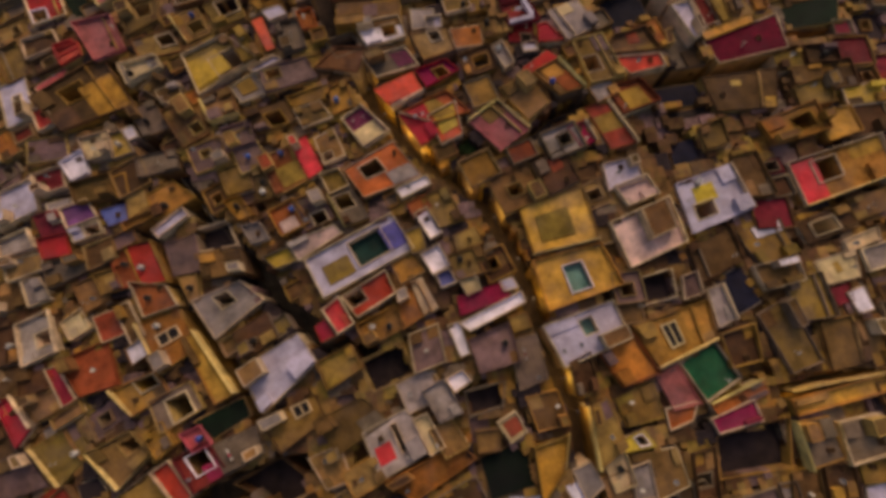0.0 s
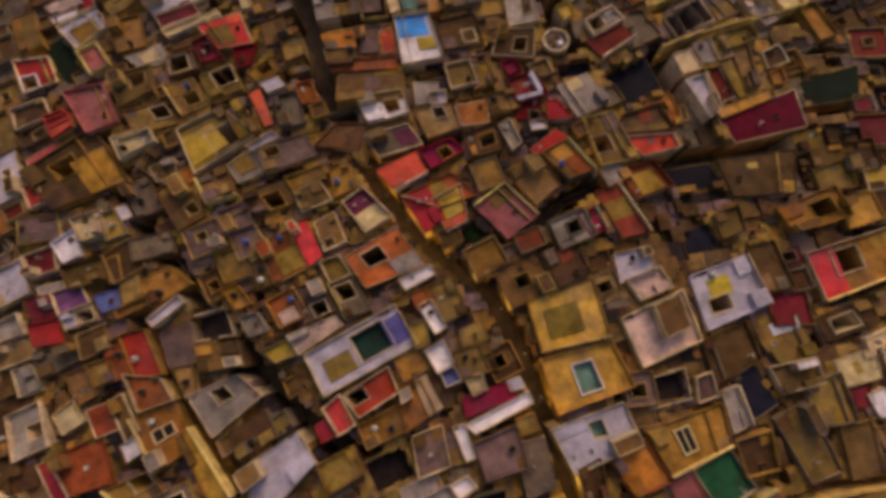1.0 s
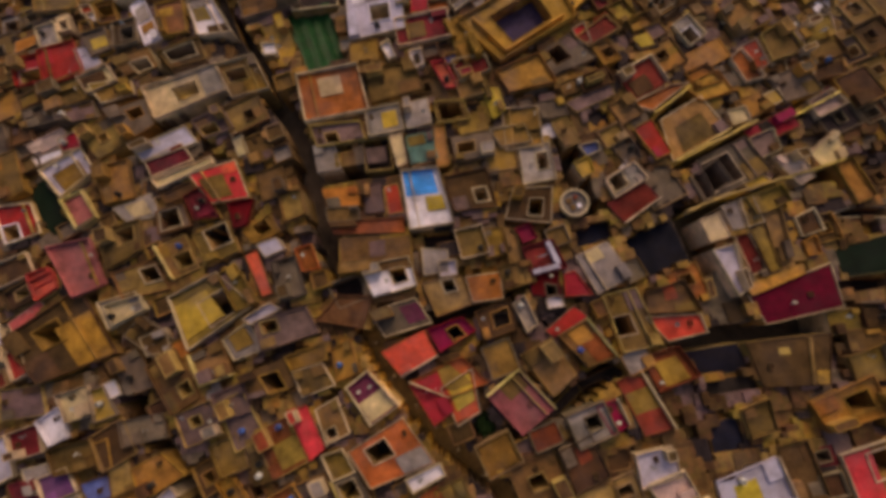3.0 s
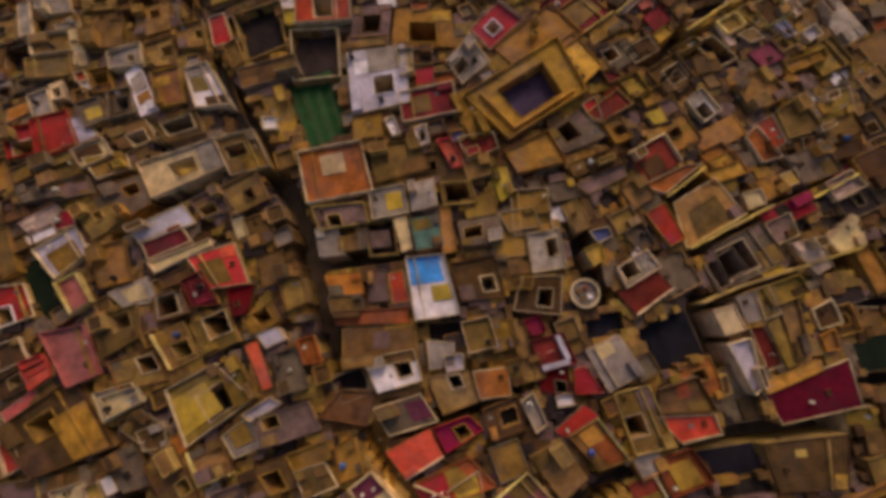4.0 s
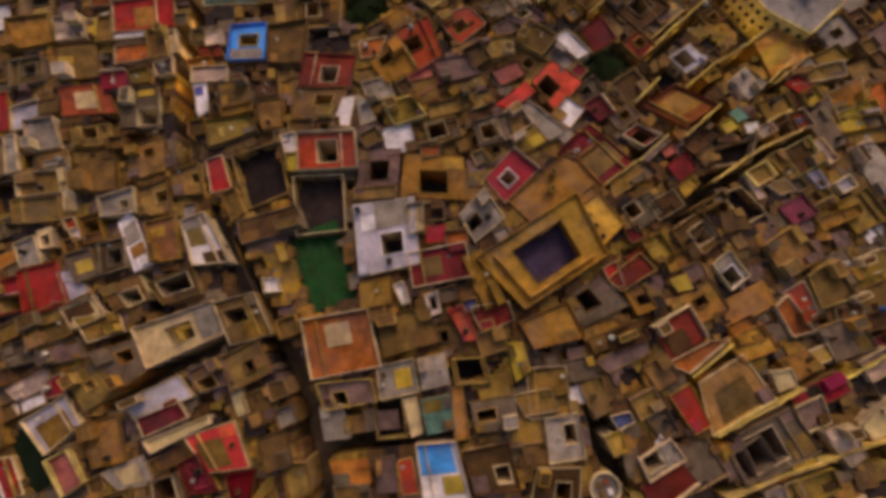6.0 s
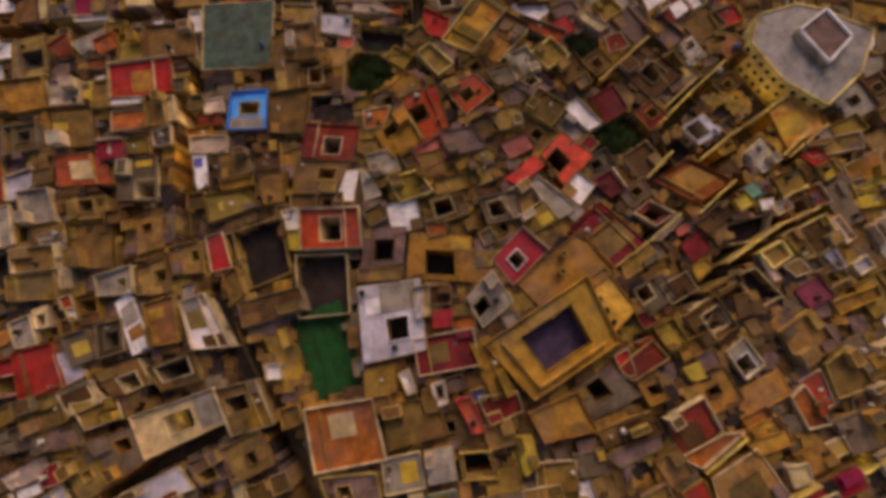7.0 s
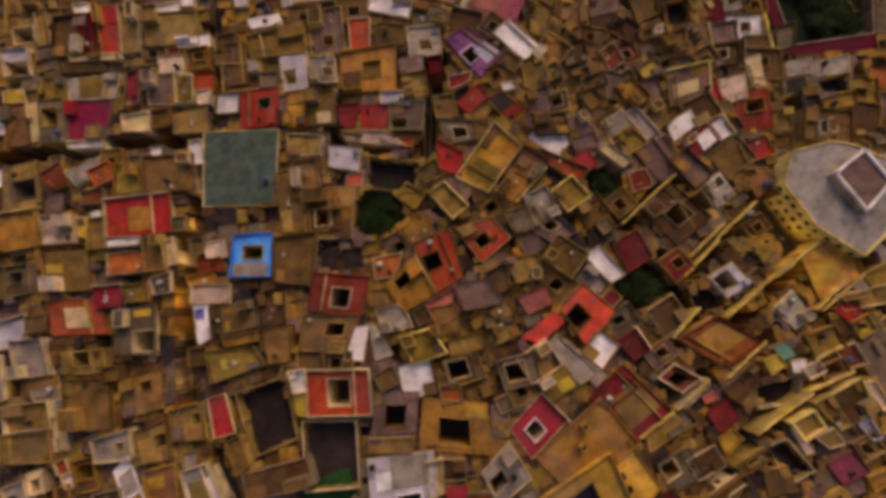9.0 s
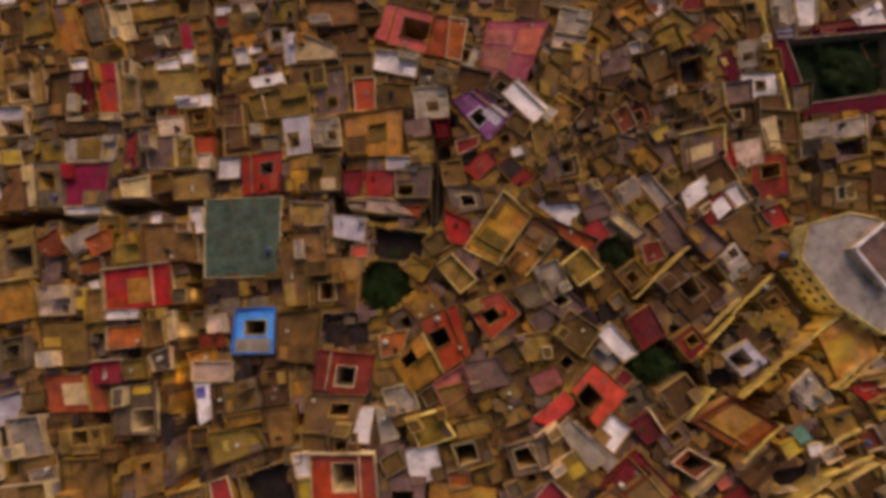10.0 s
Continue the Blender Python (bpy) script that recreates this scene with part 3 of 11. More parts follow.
house(-31.43, 86.95, 11.79, 6.22, 4.28, 22.2, "ochre", court=(0.36, 0.38, 3.07, 2.82), skew=((0.4, 0.2), (0.1, -0.2), (-0.1, 0.2), (-0.4, -0.2)))
house(-24.42, 91.47, 11.94, 4.74, 6.47, 3.96, "tan", skew=((0.3, -0.5), (0.1, 0.5), (-0.1, -0.5), (-0.3, 0.5)))
house(-62.7, 184.86, 10.52, 6.19, 5.07, -2.7, "magenta", walls="0", skew=((0.4, 0), (0.6, -0), (-0.6, 0), (-0.4, -0)))
house(-56.57, 184.67, 10.54, 5, 4.25, -0.65, "olive", skew=((0.5, 0.1), (0.3, -0.1), (-0.3, 0.1), (-0.5, -0.1)))
house(-58.82, 191.83, 10.13, 8.64, 4.97, -0.85, "terracotta", skew=((0.1, -0.1), (0.5, 0.1), (-0.5, -0.1), (-0.1, 0.1)))
house(-56.43, 176.4, 10.66, 8.5, 10.25, -3.47, "grey", court=(1.59, -2.33, 4.62, 4.31), patches=[(1.31, 3.69, 4, 1.54, "yellow")], skew=((0.1, 0.3), (0.4, -0.3), (-0.4, 0.3), (-0.1, -0.3)))
house(-68.19, 171.19, 10.61, 9.58, 5.05, -2.7, "tan", court=(-0.24, 0.7, 3.59, 2.94), skew=((0.5, 0.1), (0.5, -0.1), (-0.5, 0.1), (-0.5, -0.1)))
house(-66.97, 162.35, 10.56, 10.09, 10.55, -5.03, "dtan", skew=((1, 0.1), (0.9, -0.1), (-0.9, 0.1), (-1, -0.1)))
house(-54.72, 162.87, 11.06, 8.29, 7.74, 5.91, "tan", court=(0.63, 1.69, 2.41, 1.81), skew=((-0.4, -0.1), (-0.1, 0.1), (0.1, -0.1), (0.4, 0.1)))
# near-black slabs laid in the lanes, their paint standing for shade
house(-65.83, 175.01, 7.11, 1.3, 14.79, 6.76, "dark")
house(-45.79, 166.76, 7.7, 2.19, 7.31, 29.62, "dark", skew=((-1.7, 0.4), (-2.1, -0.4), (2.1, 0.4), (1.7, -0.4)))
house(-59.45, 196.76, 10.26, 8.01, 2.35, -3.67, "white")
house(-72.55, 191.94, 9.99, 10.49, 9.79, -4.4, "dtan", patches=[(-3, 0.53, 3.78, 2.06, "yellow")], skew=((1.1, 0), (0.9, -0), (-0.9, 0), (-1.1, -0)))
house(-69.8, 228.69, 8.12, 10.63, 10.88, -6.6, "magenta", walls="2", skew=((1.1, -0), (-0.2, 0), (0.2, -0), (-1.1, 0)))
house(-68.99, 237.74, 7.83, 12.75, 6.13, -4.49, "ltgrey", patches=[(-0.27, 0.19, 6.13, 5.05, "olive")], skew=((0.4, 0.2), (-0.5, -0.2), (0.5, 0.2), (-0.4, -0.2)))
house(-65.85, 254.17, 6.67, 5.76, 13.78, -7.71, "red", skew=((2.1, 0.1), (1.6, -0.1), (-1.6, 0.1), (-2.1, -0.1)))
house(-71.79, 254.35, 6.61, 4.33, 11.24, -4.22, "crimson", skew=((0.9, -0), (0.8, 0), (-0.8, -0), (-0.9, 0)))
house(-73.2, 261.81, 6.19, 4.33, 3.3, -4.29, "white", skew=((0.5, 0), (0.4, -0), (-0.4, 0), (-0.5, -0)))
house(-59.97, 253.01, 7, 5.14, 13.54, -4.91, "tan", skew=((1.1, -0.2), (0.6, 0.2), (-0.6, -0.2), (-1.1, 0.2)))
house(-50.24, 258.09, 6.59, 6.47, 3.14, 1.8, "white")
house(-43.48, 246.76, 7.57, 8.7, 2.92, -1.99, "white", skew=((0.3, 0.2), (0.1, -0.2), (-0.1, 0.2), (-0.3, -0.2)))
house(-40.64, 234.27, 8.57, 4.68, 4.64, -3.83, "red", skew=((0.3, 0), (0, -0), (-0, 0), (-0.3, -0)))
house(-57.22, 226.14, 8.71, 6.82, 4.79, -2.93, "cream", skew=((0.4, 0.3), (0.3, -0.3), (-0.3, 0.3), (-0.4, -0.3)))
house(-58.6, 235.8, 8.03, 3.76, 9.19, 10.94, "maroon", skew=((-1.3, 0.3), (-1.1, -0.3), (1.1, 0.3), (1.3, -0.3)))
house(-25.25, 249.94, 7.29, 8.18, 3.19, 2.89, "white", skew=((0.4, -0), (0.2, 0), (-0.2, -0), (-0.4, 0)))
house(-31.29, 257.51, 6.6, 3.59, 4.76, 2.02, "white", skew=((0.3, 0.1), (0.2, -0.1), (-0.2, 0.1), (-0.3, -0.1)))
house(-58.99, 211.89, 9.27, 6.07, 7.17, -5.31, "ochreflat", skew=((0.1, 0), (0.9, -0), (-0.9, 0), (-0.1, -0)))
house(-16.82, 214.01, 9.69, 8.01, 5.56, -8.14, "tan", skew=((0.3, -0.2), (-0.1, 0.2), (0.1, -0.2), (-0.3, 0.2)))
house(-17.13, 205.62, 10.06, 6.24, 9.31, -5.07, "tan", skew=((-0.2, 0.1), (0.4, -0.1), (-0.4, 0.1), (0.2, -0.1)))
house(-13.19, 196.17, 10.66, 7.73, 7.1, -0.86, "brown", court=(-0.44, -0.12, 3.34, 3.85), skew=((-0.4, 0.2), (0.4, -0.2), (-0.4, 0.2), (0.4, -0.2)))
# three dark strips painted for the shade of narrow lanes
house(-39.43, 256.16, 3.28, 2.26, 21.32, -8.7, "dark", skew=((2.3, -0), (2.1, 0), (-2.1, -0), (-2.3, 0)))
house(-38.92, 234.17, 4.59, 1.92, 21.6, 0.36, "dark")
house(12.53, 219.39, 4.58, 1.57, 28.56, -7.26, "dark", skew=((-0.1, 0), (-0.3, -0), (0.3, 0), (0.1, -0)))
house(40.55, 167.55, 10.12, 8.78, 9.27, 40.58, "coral", court=(-1.94, 0.81, 4.19, 4.19), skew=((-1.3, -0.1), (0.1, 0.1), (-0.1, -0.1), (1.3, 0.1)))
house(31.29, 165.52, 10.45, 8.08, 3.3, 32.04, "coral", skew=((1.2, -0), (-0.1, 0), (0.1, -0), (-1.2, 0)))
house(37.51, 157.82, 10.53, 3, 11.09, 32.23, "ltgrey", skew=((0.5, -0.2), (0.7, 0.2), (-0.7, -0.2), (-0.5, 0.2)))
house(73.23, 170.52, 7.85, 6.36, 5.8, 24.6, "lav", court=(-0.87, 0.26, 3.91, 3.91), court_rim="lav", skew=((0.4, -0), (0.3, 0), (-0.3, -0), (-0.4, 0)))
house(79.82, 174.95, 5.2, 5.26, 3.96, 24.84, "plumdark", skew=((0.4, 0.1), (0.7, -0.1), (-0.7, 0.1), (-0.4, -0.1)))
house(67.49, 158.21, 8.83, 9.84, 9.55, 24.58, "rust", patches=[(0.34, 0.42, 7.44, 5.36, "ochre")], skew=((2.4, -0.1), (2.5, 0.1), (-2.5, -0.1), (-2.4, 0.1)))
house(85.27, 162.15, 7.05, 5.52, 6.49, 30.52, "ltgrey", skew=((0.6, 0.1), (-0.6, -0.1), (0.6, 0.1), (-0.6, -0.1)))
house(98.07, 160.34, 6.08, 4.3, 4.97, 26.14, "red", skew=((0.6, 0.1), (0.5, -0.1), (-0.5, 0.1), (-0.6, -0.1)))
house(89.94, 155.1, 7.24, 7.02, 5.25, 13.77, "olive")
house(42.8, 151.22, 10.43, 8.24, 4.27, 30.8, "maroon", skew=((0.8, 0.2), (0.6, -0.2), (-0.6, 0.2), (-0.8, -0.2)))
house(77.84, 145.94, 7.01, 10.35, 5.51, 3.67, "plumdark", skew=((-0.8, 0.4), (-1.8, -0.4), (1.8, 0.4), (0.8, -0.4)))
house(56.85, 152.04, 9.78, 4.89, 5.36, 29.48, "maroon", court=(-0.11, -0.19, 2.88, 2.88), walls="13", skew=((1, 0.1), (1.2, -0.1), (-1.2, 0.1), (-1, -0.1)))
house(38.16, 31.42, 10.14, 7.36, 5.6, 6.6, "lav", skew=((-0.4, -0.1), (-0.1, 0.1), (0.1, -0.1), (0.4, 0.1)))
house(40.18, 18.6, 9.53, 12.88, 9.67, 15.54, "pinkwhite", boxes=[(1.91, 1.41, 5.16, 6.14, "dtan")], skew=((-0.4, -0), (-1, 0), (1, -0), (0.4, 0)))
house(76.09, 36.51, 9.12, 13.04, 6.47, 11.27, "amber", court=(2.11, -0.09, 4.68, 3.12), skew=((0.3, 0.3), (-0.2, -0.3), (0.2, 0.3), (-0.3, -0.3)))
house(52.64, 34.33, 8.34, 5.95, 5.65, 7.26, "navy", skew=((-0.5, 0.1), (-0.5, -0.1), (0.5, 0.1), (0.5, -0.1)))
# a lane's shade laid as two black, low roof strips
house(23.43, 43.53, 7.33, 10.67, 2.31, 37.25, "dark")
house(32.93, 48.07, 7.4, 10.83, 1.8, 13.97, "dark", skew=((0.5, 0.1), (0.5, -0.1), (-0.5, 0.1), (-0.5, -0.1)))
house(15.64, 45.99, 11.02, 7.98, 9.59, 30.26, "mauvepink", patches=[(0.98, 2.87, 4.48, 3.14, "dtan")], walls="01", skew=((0.4, -0), (0.4, 0), (-0.4, -0), (-0.4, 0)))
house(22.34, 51.57, 11.37, 6.47, 8.89, 26.11, "tan", skew=((0.3, -0.4), (0, 0.4), (-0, -0.4), (-0.3, 0.4)))
house(26.84, 59.08, 11.42, 7.83, 2.81, 26.83, "red", skew=((0.3, 0.3), (0.4, -0.3), (-0.4, 0.3), (-0.3, -0.3)))
house(38.33, 42.34, 10.5, 5.58, 11.09, 10.2, "rust", patches=[(0, 0.6, 4.81, 4.09, "olive")], walls="1", skew=((0.6, 0.2), (0.9, -0.2), (-0.9, 0.2), (-0.6, -0.2)))
house(32.18, 41.09, 10.53, 4.03, 5.41, 15.77, "magenta", walls="1")
house(61.67, 64.5, 10.26, 3.71, 9.52, 14.24, "lav", skew=((0, -0.3), (-1.1, 0.3), (1.1, -0.3), (-0, 0.3)))
house(66.68, 67.5, 9.29, 3.45, 8.59, 12.35, "maroon", skew=((-0.4, 0), (-0.1, -0), (0.1, 0), (0.4, -0)))
house(60.57, 73.34, 10.56, 4.03, 5.23, 12.44, "cream")
house(65.16, 75.18, 10.47, 3.22, 5.6, 8.53, "ltgrey", skew=((0, 0.1), (-0.5, -0.1), (0.5, 0.1), (-0, -0.1)))
house(68.93, 75.78, 10.24, 3.25, 5.97, 10.92, "ochre", skew=((-0.5, -0), (0, 0), (-0, -0), (0.5, 0)))
house(72.75, 70.04, 9.88, 3.64, 10.41, 12.73, "tan", skew=((-1.4, -0), (-1.6, 0), (1.6, -0), (1.4, 0)))
house(-78.24, 136.53, 10.56, 9.66, 10.42, 8.83, "red", skew=((0.4, -0.1), (0.9, 0.1), (-0.9, -0.1), (-0.4, 0.1)))
house(-24.98, 132.63, 11.16, 5.51, 11.68, 14.98, "ochreflat", parapet=0.25, skew=((0.3, -0.2), (-0.4, 0.2), (0.4, -0.2), (-0.3, 0.2)))
house(8.45, 129.11, 12.14, 12.61, 7.55, 4.41, "maroon", patches=[(-1.59, 0.04, 4.27, 4.03, "olive")])
house(8.57, 135.84, 12.21, 4.05, 3.53, -2.01, "red")
house(0.15, 116.68, 12.42, 11.5, 8.05, 4.24, "dtan", skew=((0.1, -0.3), (0.6, 0.3), (-0.6, -0.3), (-0.1, 0.3)))
house(11.63, 116.37, 12.09, 3.03, 7.07, 3.62, "coral", skew=((1, 0.1), (0.7, -0.1), (-0.7, 0.1), (-1, -0.1)))
house(17.88, 117.22, 12.04, 7.56, 4.95, 7.88, "maroon", skew=((0.3, -0.5), (0, 0.5), (-0, -0.5), (-0.3, 0.5)))
house(11.64, 107.11, 12.17, 6.75, 5.05, -3.92, "brown", court=(-0.05, 0.08, 5.18, 4.19), skew=((0.2, -0), (0.6, 0), (-0.6, -0), (-0.2, 0)))
house(4.3, 107.83, 12.45, 5.8, 6.2, 2.34, "ltgrey")
house(38.66, 117.14, 11.4, 10.02, 7.48, 21.91, "grey", court=(-0.78, 0.88, 3.54, 4.05), skew=((0, 0.4), (0.9, -0.4), (-0.9, 0.4), (-0, -0.4)))
house(43.87, 121.81, 11.21, 2.89, 5.09, 14.79, "red", skew=((-0, 0.2), (-0.4, -0.2), (0.4, 0.2), (0, -0.2)))
# lane gap covered by black slabs in place of its shade
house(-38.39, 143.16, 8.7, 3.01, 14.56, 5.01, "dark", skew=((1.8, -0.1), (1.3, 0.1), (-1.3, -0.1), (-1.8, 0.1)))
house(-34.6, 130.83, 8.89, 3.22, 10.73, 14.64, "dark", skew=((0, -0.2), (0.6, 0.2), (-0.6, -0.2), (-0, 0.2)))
house(-34.48, 148.81, 12.12, 3.37, 6.43, 32.21, "tan", skew=((-0.9, -0.2), (-0.9, 0.2), (0.9, -0.2), (0.9, 0.2)))
house(-26.76, 143.08, 12.04, 13.67, 5.4, 7.19, "brown", skew=((0.1, 0), (0.4, -0), (-0.4, 0), (-0.1, -0)))
house(24.56, 83.73, 12.03, 8.8, 7.37, -10.42, "brown", court=(1.17, -0.62, 2.79, 3.48), skew=((-0.8, 0.3), (-0.2, -0.3), (0.2, 0.3), (0.8, -0.3)))
# unlit low ground as two flat slabs, its shade in the navy
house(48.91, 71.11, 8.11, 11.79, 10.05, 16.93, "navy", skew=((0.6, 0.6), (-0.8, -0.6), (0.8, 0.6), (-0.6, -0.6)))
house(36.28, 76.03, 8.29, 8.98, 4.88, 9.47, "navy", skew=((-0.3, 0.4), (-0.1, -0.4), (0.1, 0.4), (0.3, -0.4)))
house(58.79, 59.25, 7.9, 6.61, 10.13, 7.27, "grey", skew=((-1, 0.7), (0.6, -0.7), (-0.6, 0.7), (1, -0.7)))
house(36.38, 68.79, 11.61, 7.65, 8.61, 17.59, "ltgrey", patches=[(-0.5, 2.75, 3.62, 2.42, "cream")], skew=((0.1, -0.1), (0.4, 0.1), (-0.4, -0.1), (-0.1, 0.1)))
house(39.3, 57.88, 11.3, 7.35, 11.47, 4.59, "olive", court=(-1.58, -0.85, 3.49, 3.74), skew=((0.3, 0.1), (0.8, -0.1), (-0.8, 0.1), (-0.3, -0.1)))
house(47.63, 60.63, 10.94, 9.22, 5.54, 1.51, "dtan", patches=[(0.64, 1.14, 2.57, 2.57, "rust")], skew=((-0.6, 0.6), (0.8, -0.6), (-0.8, 0.6), (0.6, -0.6)))
house(48.31, 55.24, 10.88, 9.14, 4.41, -0.96, "coral", walls="2", skew=((1.7, -0.4), (0.2, 0.4), (-0.2, -0.4), (-1.7, 0.4)))
house(44.42, 48.04, 10.74, 7.99, 6.62, 10.54, "rust", patches=[(0.12, -0.67, 4.58, 4.58, "ochre")], skew=((0.3, -0.1), (0.8, 0.1), (-0.8, -0.1), (-0.3, 0.1)))
house(30.16, 54.5, 11.26, 6.23, 8.08, 16.43, "tan", patches=[(0.94, -1.25, 3.66, 4.88, "rust"), (0.06, 2.01, 3.42, 3.05, "ochre")], walls="1", skew=((1.2, 0.3), (0.9, -0.3), (-0.9, 0.3), (-1.2, -0.3)))
house(29.98, 66.26, 11.61, 3.83, 4.86, -0.24, "red", skew=((-0.3, 0.2), (1.3, -0.2), (-1.3, 0.2), (0.3, -0.2)))
house(19.51, 73.52, 11.61, 2.76, 10.9, -17.15, "tan", skew=((1.9, -0.1), (1.8, 0.1), (-1.8, -0.1), (-1.9, 0.1)))
house(24.36, 67.35, 11.48, 5.79, 5.37, -15.87, "crimson", court=(1.17, -1.28, 2.11, 2.11), skew=((0.7, -0.1), (0.5, 0.1), (-0.5, -0.1), (-0.7, 0.1)))
house(15.49, 60.38, 9.59, 4.7, 5.27, -0.27, "dark", skew=((-0.2, 0), (-0.3, -0), (0.3, 0), (0.2, -0)))
# more unlit ground: shade painted as navy and black slabs
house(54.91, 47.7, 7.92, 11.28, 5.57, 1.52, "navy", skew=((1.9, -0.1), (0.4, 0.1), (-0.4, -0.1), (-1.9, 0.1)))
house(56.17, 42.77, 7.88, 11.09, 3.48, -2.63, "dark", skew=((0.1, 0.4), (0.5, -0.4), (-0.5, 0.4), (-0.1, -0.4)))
house(68.06, 45.68, 9.63, 14.34, 8.93, -3.82, "brown", skew=((0.7, 0.3), (-1.3, -0.3), (1.3, 0.3), (-0.7, -0.3)))
house(-8.26, 78.74, 11.78, 14.89, 8.45, 0.09, "dtan", patches=[(0.43, 0.64, 3.24, 3.24, "mauve")], skew=((-0.3, 0.2), (-0.3, -0.2), (0.3, 0.2), (0.3, -0.2)))
house(-15.16, 67.87, 11.42, 6.49, 7.68, 54.83, "brownroof", skew=((1.5, -0.8), (1.4, 0.8), (-1.4, -0.8), (-1.5, 0.8)))
house(-4.82, 64.87, 11.79, 9.64, 5.75, 8.28, "grey", patches=[(2.61, 0.07, 3.71, 3.71, "plum")], skew=((0.9, -0), (0.9, 0), (-0.9, -0), (-0.9, 0)))
house(5.07, 67.84, 11.96, 7.69, 6.65, 6.05, "tan", court=(0.89, 1.72, 2.29, 2.51), skew=((0.7, -0.4), (0.2, 0.4), (-0.2, -0.4), (-0.7, 0.4)))
house(3.6, 74.94, 11.77, 5.31, 5.11, -6.45, "ltgrey", skew=((0.2, -0.3), (-0, 0.3), (0, -0.3), (-0.2, 0.3)))
house(12.63, 68.19, 11.96, 6.58, 5.29, -0.73, "terracotta", skew=((0.4, -0), (-0.1, 0), (0.1, -0), (-0.4, 0)))
house(19.21, 69.8, 11.86, 6.37, 4.58, 5.33, "tan")
house(-3.64, 57.66, 11.56, 8.63, 5.83, 20.24, "coral", walls="2", skew=((0.7, -0.1), (0, 0.1), (-0, -0.1), (-0.7, 0.1)))
house(4.67, 60.55, 11.53, 7.69, 4.29, 16.93, "magenta", court=(0.66, -0.48, 2.32, 2.56), skew=((0.2, -0.4), (0.7, 0.4), (-0.7, -0.4), (-0.2, 0.4)))
house(3.49, 51.79, 11.04, 9.8, 6.09, 14.65, "terracotta", patches=[(-0.29, 0.3, 4.79, 4.79, "olive")], walls="3", skew=((3, 0.3), (1.4, -0.3), (-1.4, 0.3), (-3, -0.3)))
house(-16.67, 58.27, 11.24, 4.52, 6.62, 16.8, "ochre", skew=((-0.7, 0.2), (-0.3, -0.2), (0.3, 0.2), (0.7, -0.2)))
house(-24.03, 59.96, 10.83, 7.98, 3.29, 10.7, "ochre", skew=((0.4, 0.1), (-0.2, -0.1), (0.2, 0.1), (-0.4, -0.1)))
house(-23.19, 55.64, 10.97, 6.5, 5.17, 10.99, "dtan", skew=((0.4, -0.1), (0.7, 0.1), (-0.7, -0.1), (-0.4, 0.1)))
house(-32.16, 56.73, 10.75, 9.39, 5.79, 10.27, "brown", court=(0.6, -0.73, 3.62, 3.62), skew=((1, 0.2), (0.8, -0.2), (-0.8, 0.2), (-1, -0.2)))
house(-27.86, 66.25, 11.38, 11.32, 6.05, 8.91, "mauve", court=(-2.84, 1.14, 3.23, 2.24), skew=((0.1, -0.1), (0.7, 0.1), (-0.7, -0.1), (-0.1, 0.1)))
house(-36.84, 64.59, 10.65, 6.3, 5.75, 20.53, "ltgrey", patches=[(-0.01, 0.7, 3.65, 3.65, "olive")], skew=((0.3, 0.4), (0.4, -0.4), (-0.4, 0.4), (-0.3, -0.4)))
house(-32.59, 69.65, 11.08, 6.56, 2.24, 22.13, "lav", skew=((0.5, 0.1), (0.7, -0.1), (-0.7, 0.1), (-0.5, -0.1)))
house(-32.58, 77.94, 11.41, 2.66, 10, 13.75, "coral", skew=((0.5, 0.1), (0.2, -0.1), (-0.2, 0.1), (-0.5, -0.1)))
house(-26.44, 75.98, 11.45, 5.46, 8.37, 11.76, "grey")
house(-22.23, 79.47, 11.72, 3.66, 5.37, 5.76, "terracotta", skew=((0.4, 0.1), (0.4, -0.1), (-0.4, 0.1), (-0.4, -0.1)))
house(-37.14, 75.62, 11.33, 4.34, 9.43, 23.75, "olive", skew=((0, 0.3), (0.3, -0.3), (-0.3, 0.3), (-0, -0.3)))
house(-41.49, 185.53, 10.74, 5.82, 2.95, 3.48, "amber", skew=((0.3, 0.1), (0.4, -0.1), (-0.4, 0.1), (-0.3, -0.1)))
house(-11.61, 178.54, 11.23, 12.02, 8.48, -11.59, "maroon", court=(0.61, -0.79, 4.04, 4.04), skew=((-0.1, -0.1), (-0.5, 0.1), (0.5, -0.1), (0.1, 0.1)))
house(-20.59, 187.28, 11.1, 8.9, 11.01, -6.69, "dtan", skew=((0.3, 0.6), (-0.4, -0.6), (0.4, 0.6), (-0.3, -0.6)))
house(-13.45, 186.78, 9.18, 4.71, 4.81, -5.24, "plumdark", skew=((-0.3, 0.2), (-0.2, -0.2), (0.2, 0.2), (0.3, -0.2)))
house(-7.73, 185.79, 9.36, 6.1, 5.52, -8.75, "plumdark", skew=((-0, 0.3), (-0.1, -0.3), (0.1, 0.3), (0, -0.3)))
house(-0.65, 183.04, 10.72, 5.57, 4.97, 2.82, "terracotta", skew=((-0.1, 0), (-1.2, -0), (1.2, 0), (0.1, -0)))
house(-33.21, 176.49, 11.49, 6.97, 6.33, 6.11, "dtan")
house(-26.02, 177.05, 11.43, 5.57, 7.1, 0.01, "brown", skew=((0.4, -0), (-0.1, 0), (0.1, -0), (-0.4, 0)))
house(-25.24, 169.4, 11.77, 5.24, 7.44, -0.87, "tan", skew=((0.5, -0), (-0.3, 0), (0.3, -0), (-0.5, 0)))
house(-33.06, 171.82, 11.44, 7.46, 2.51, 1.37, "ochre")
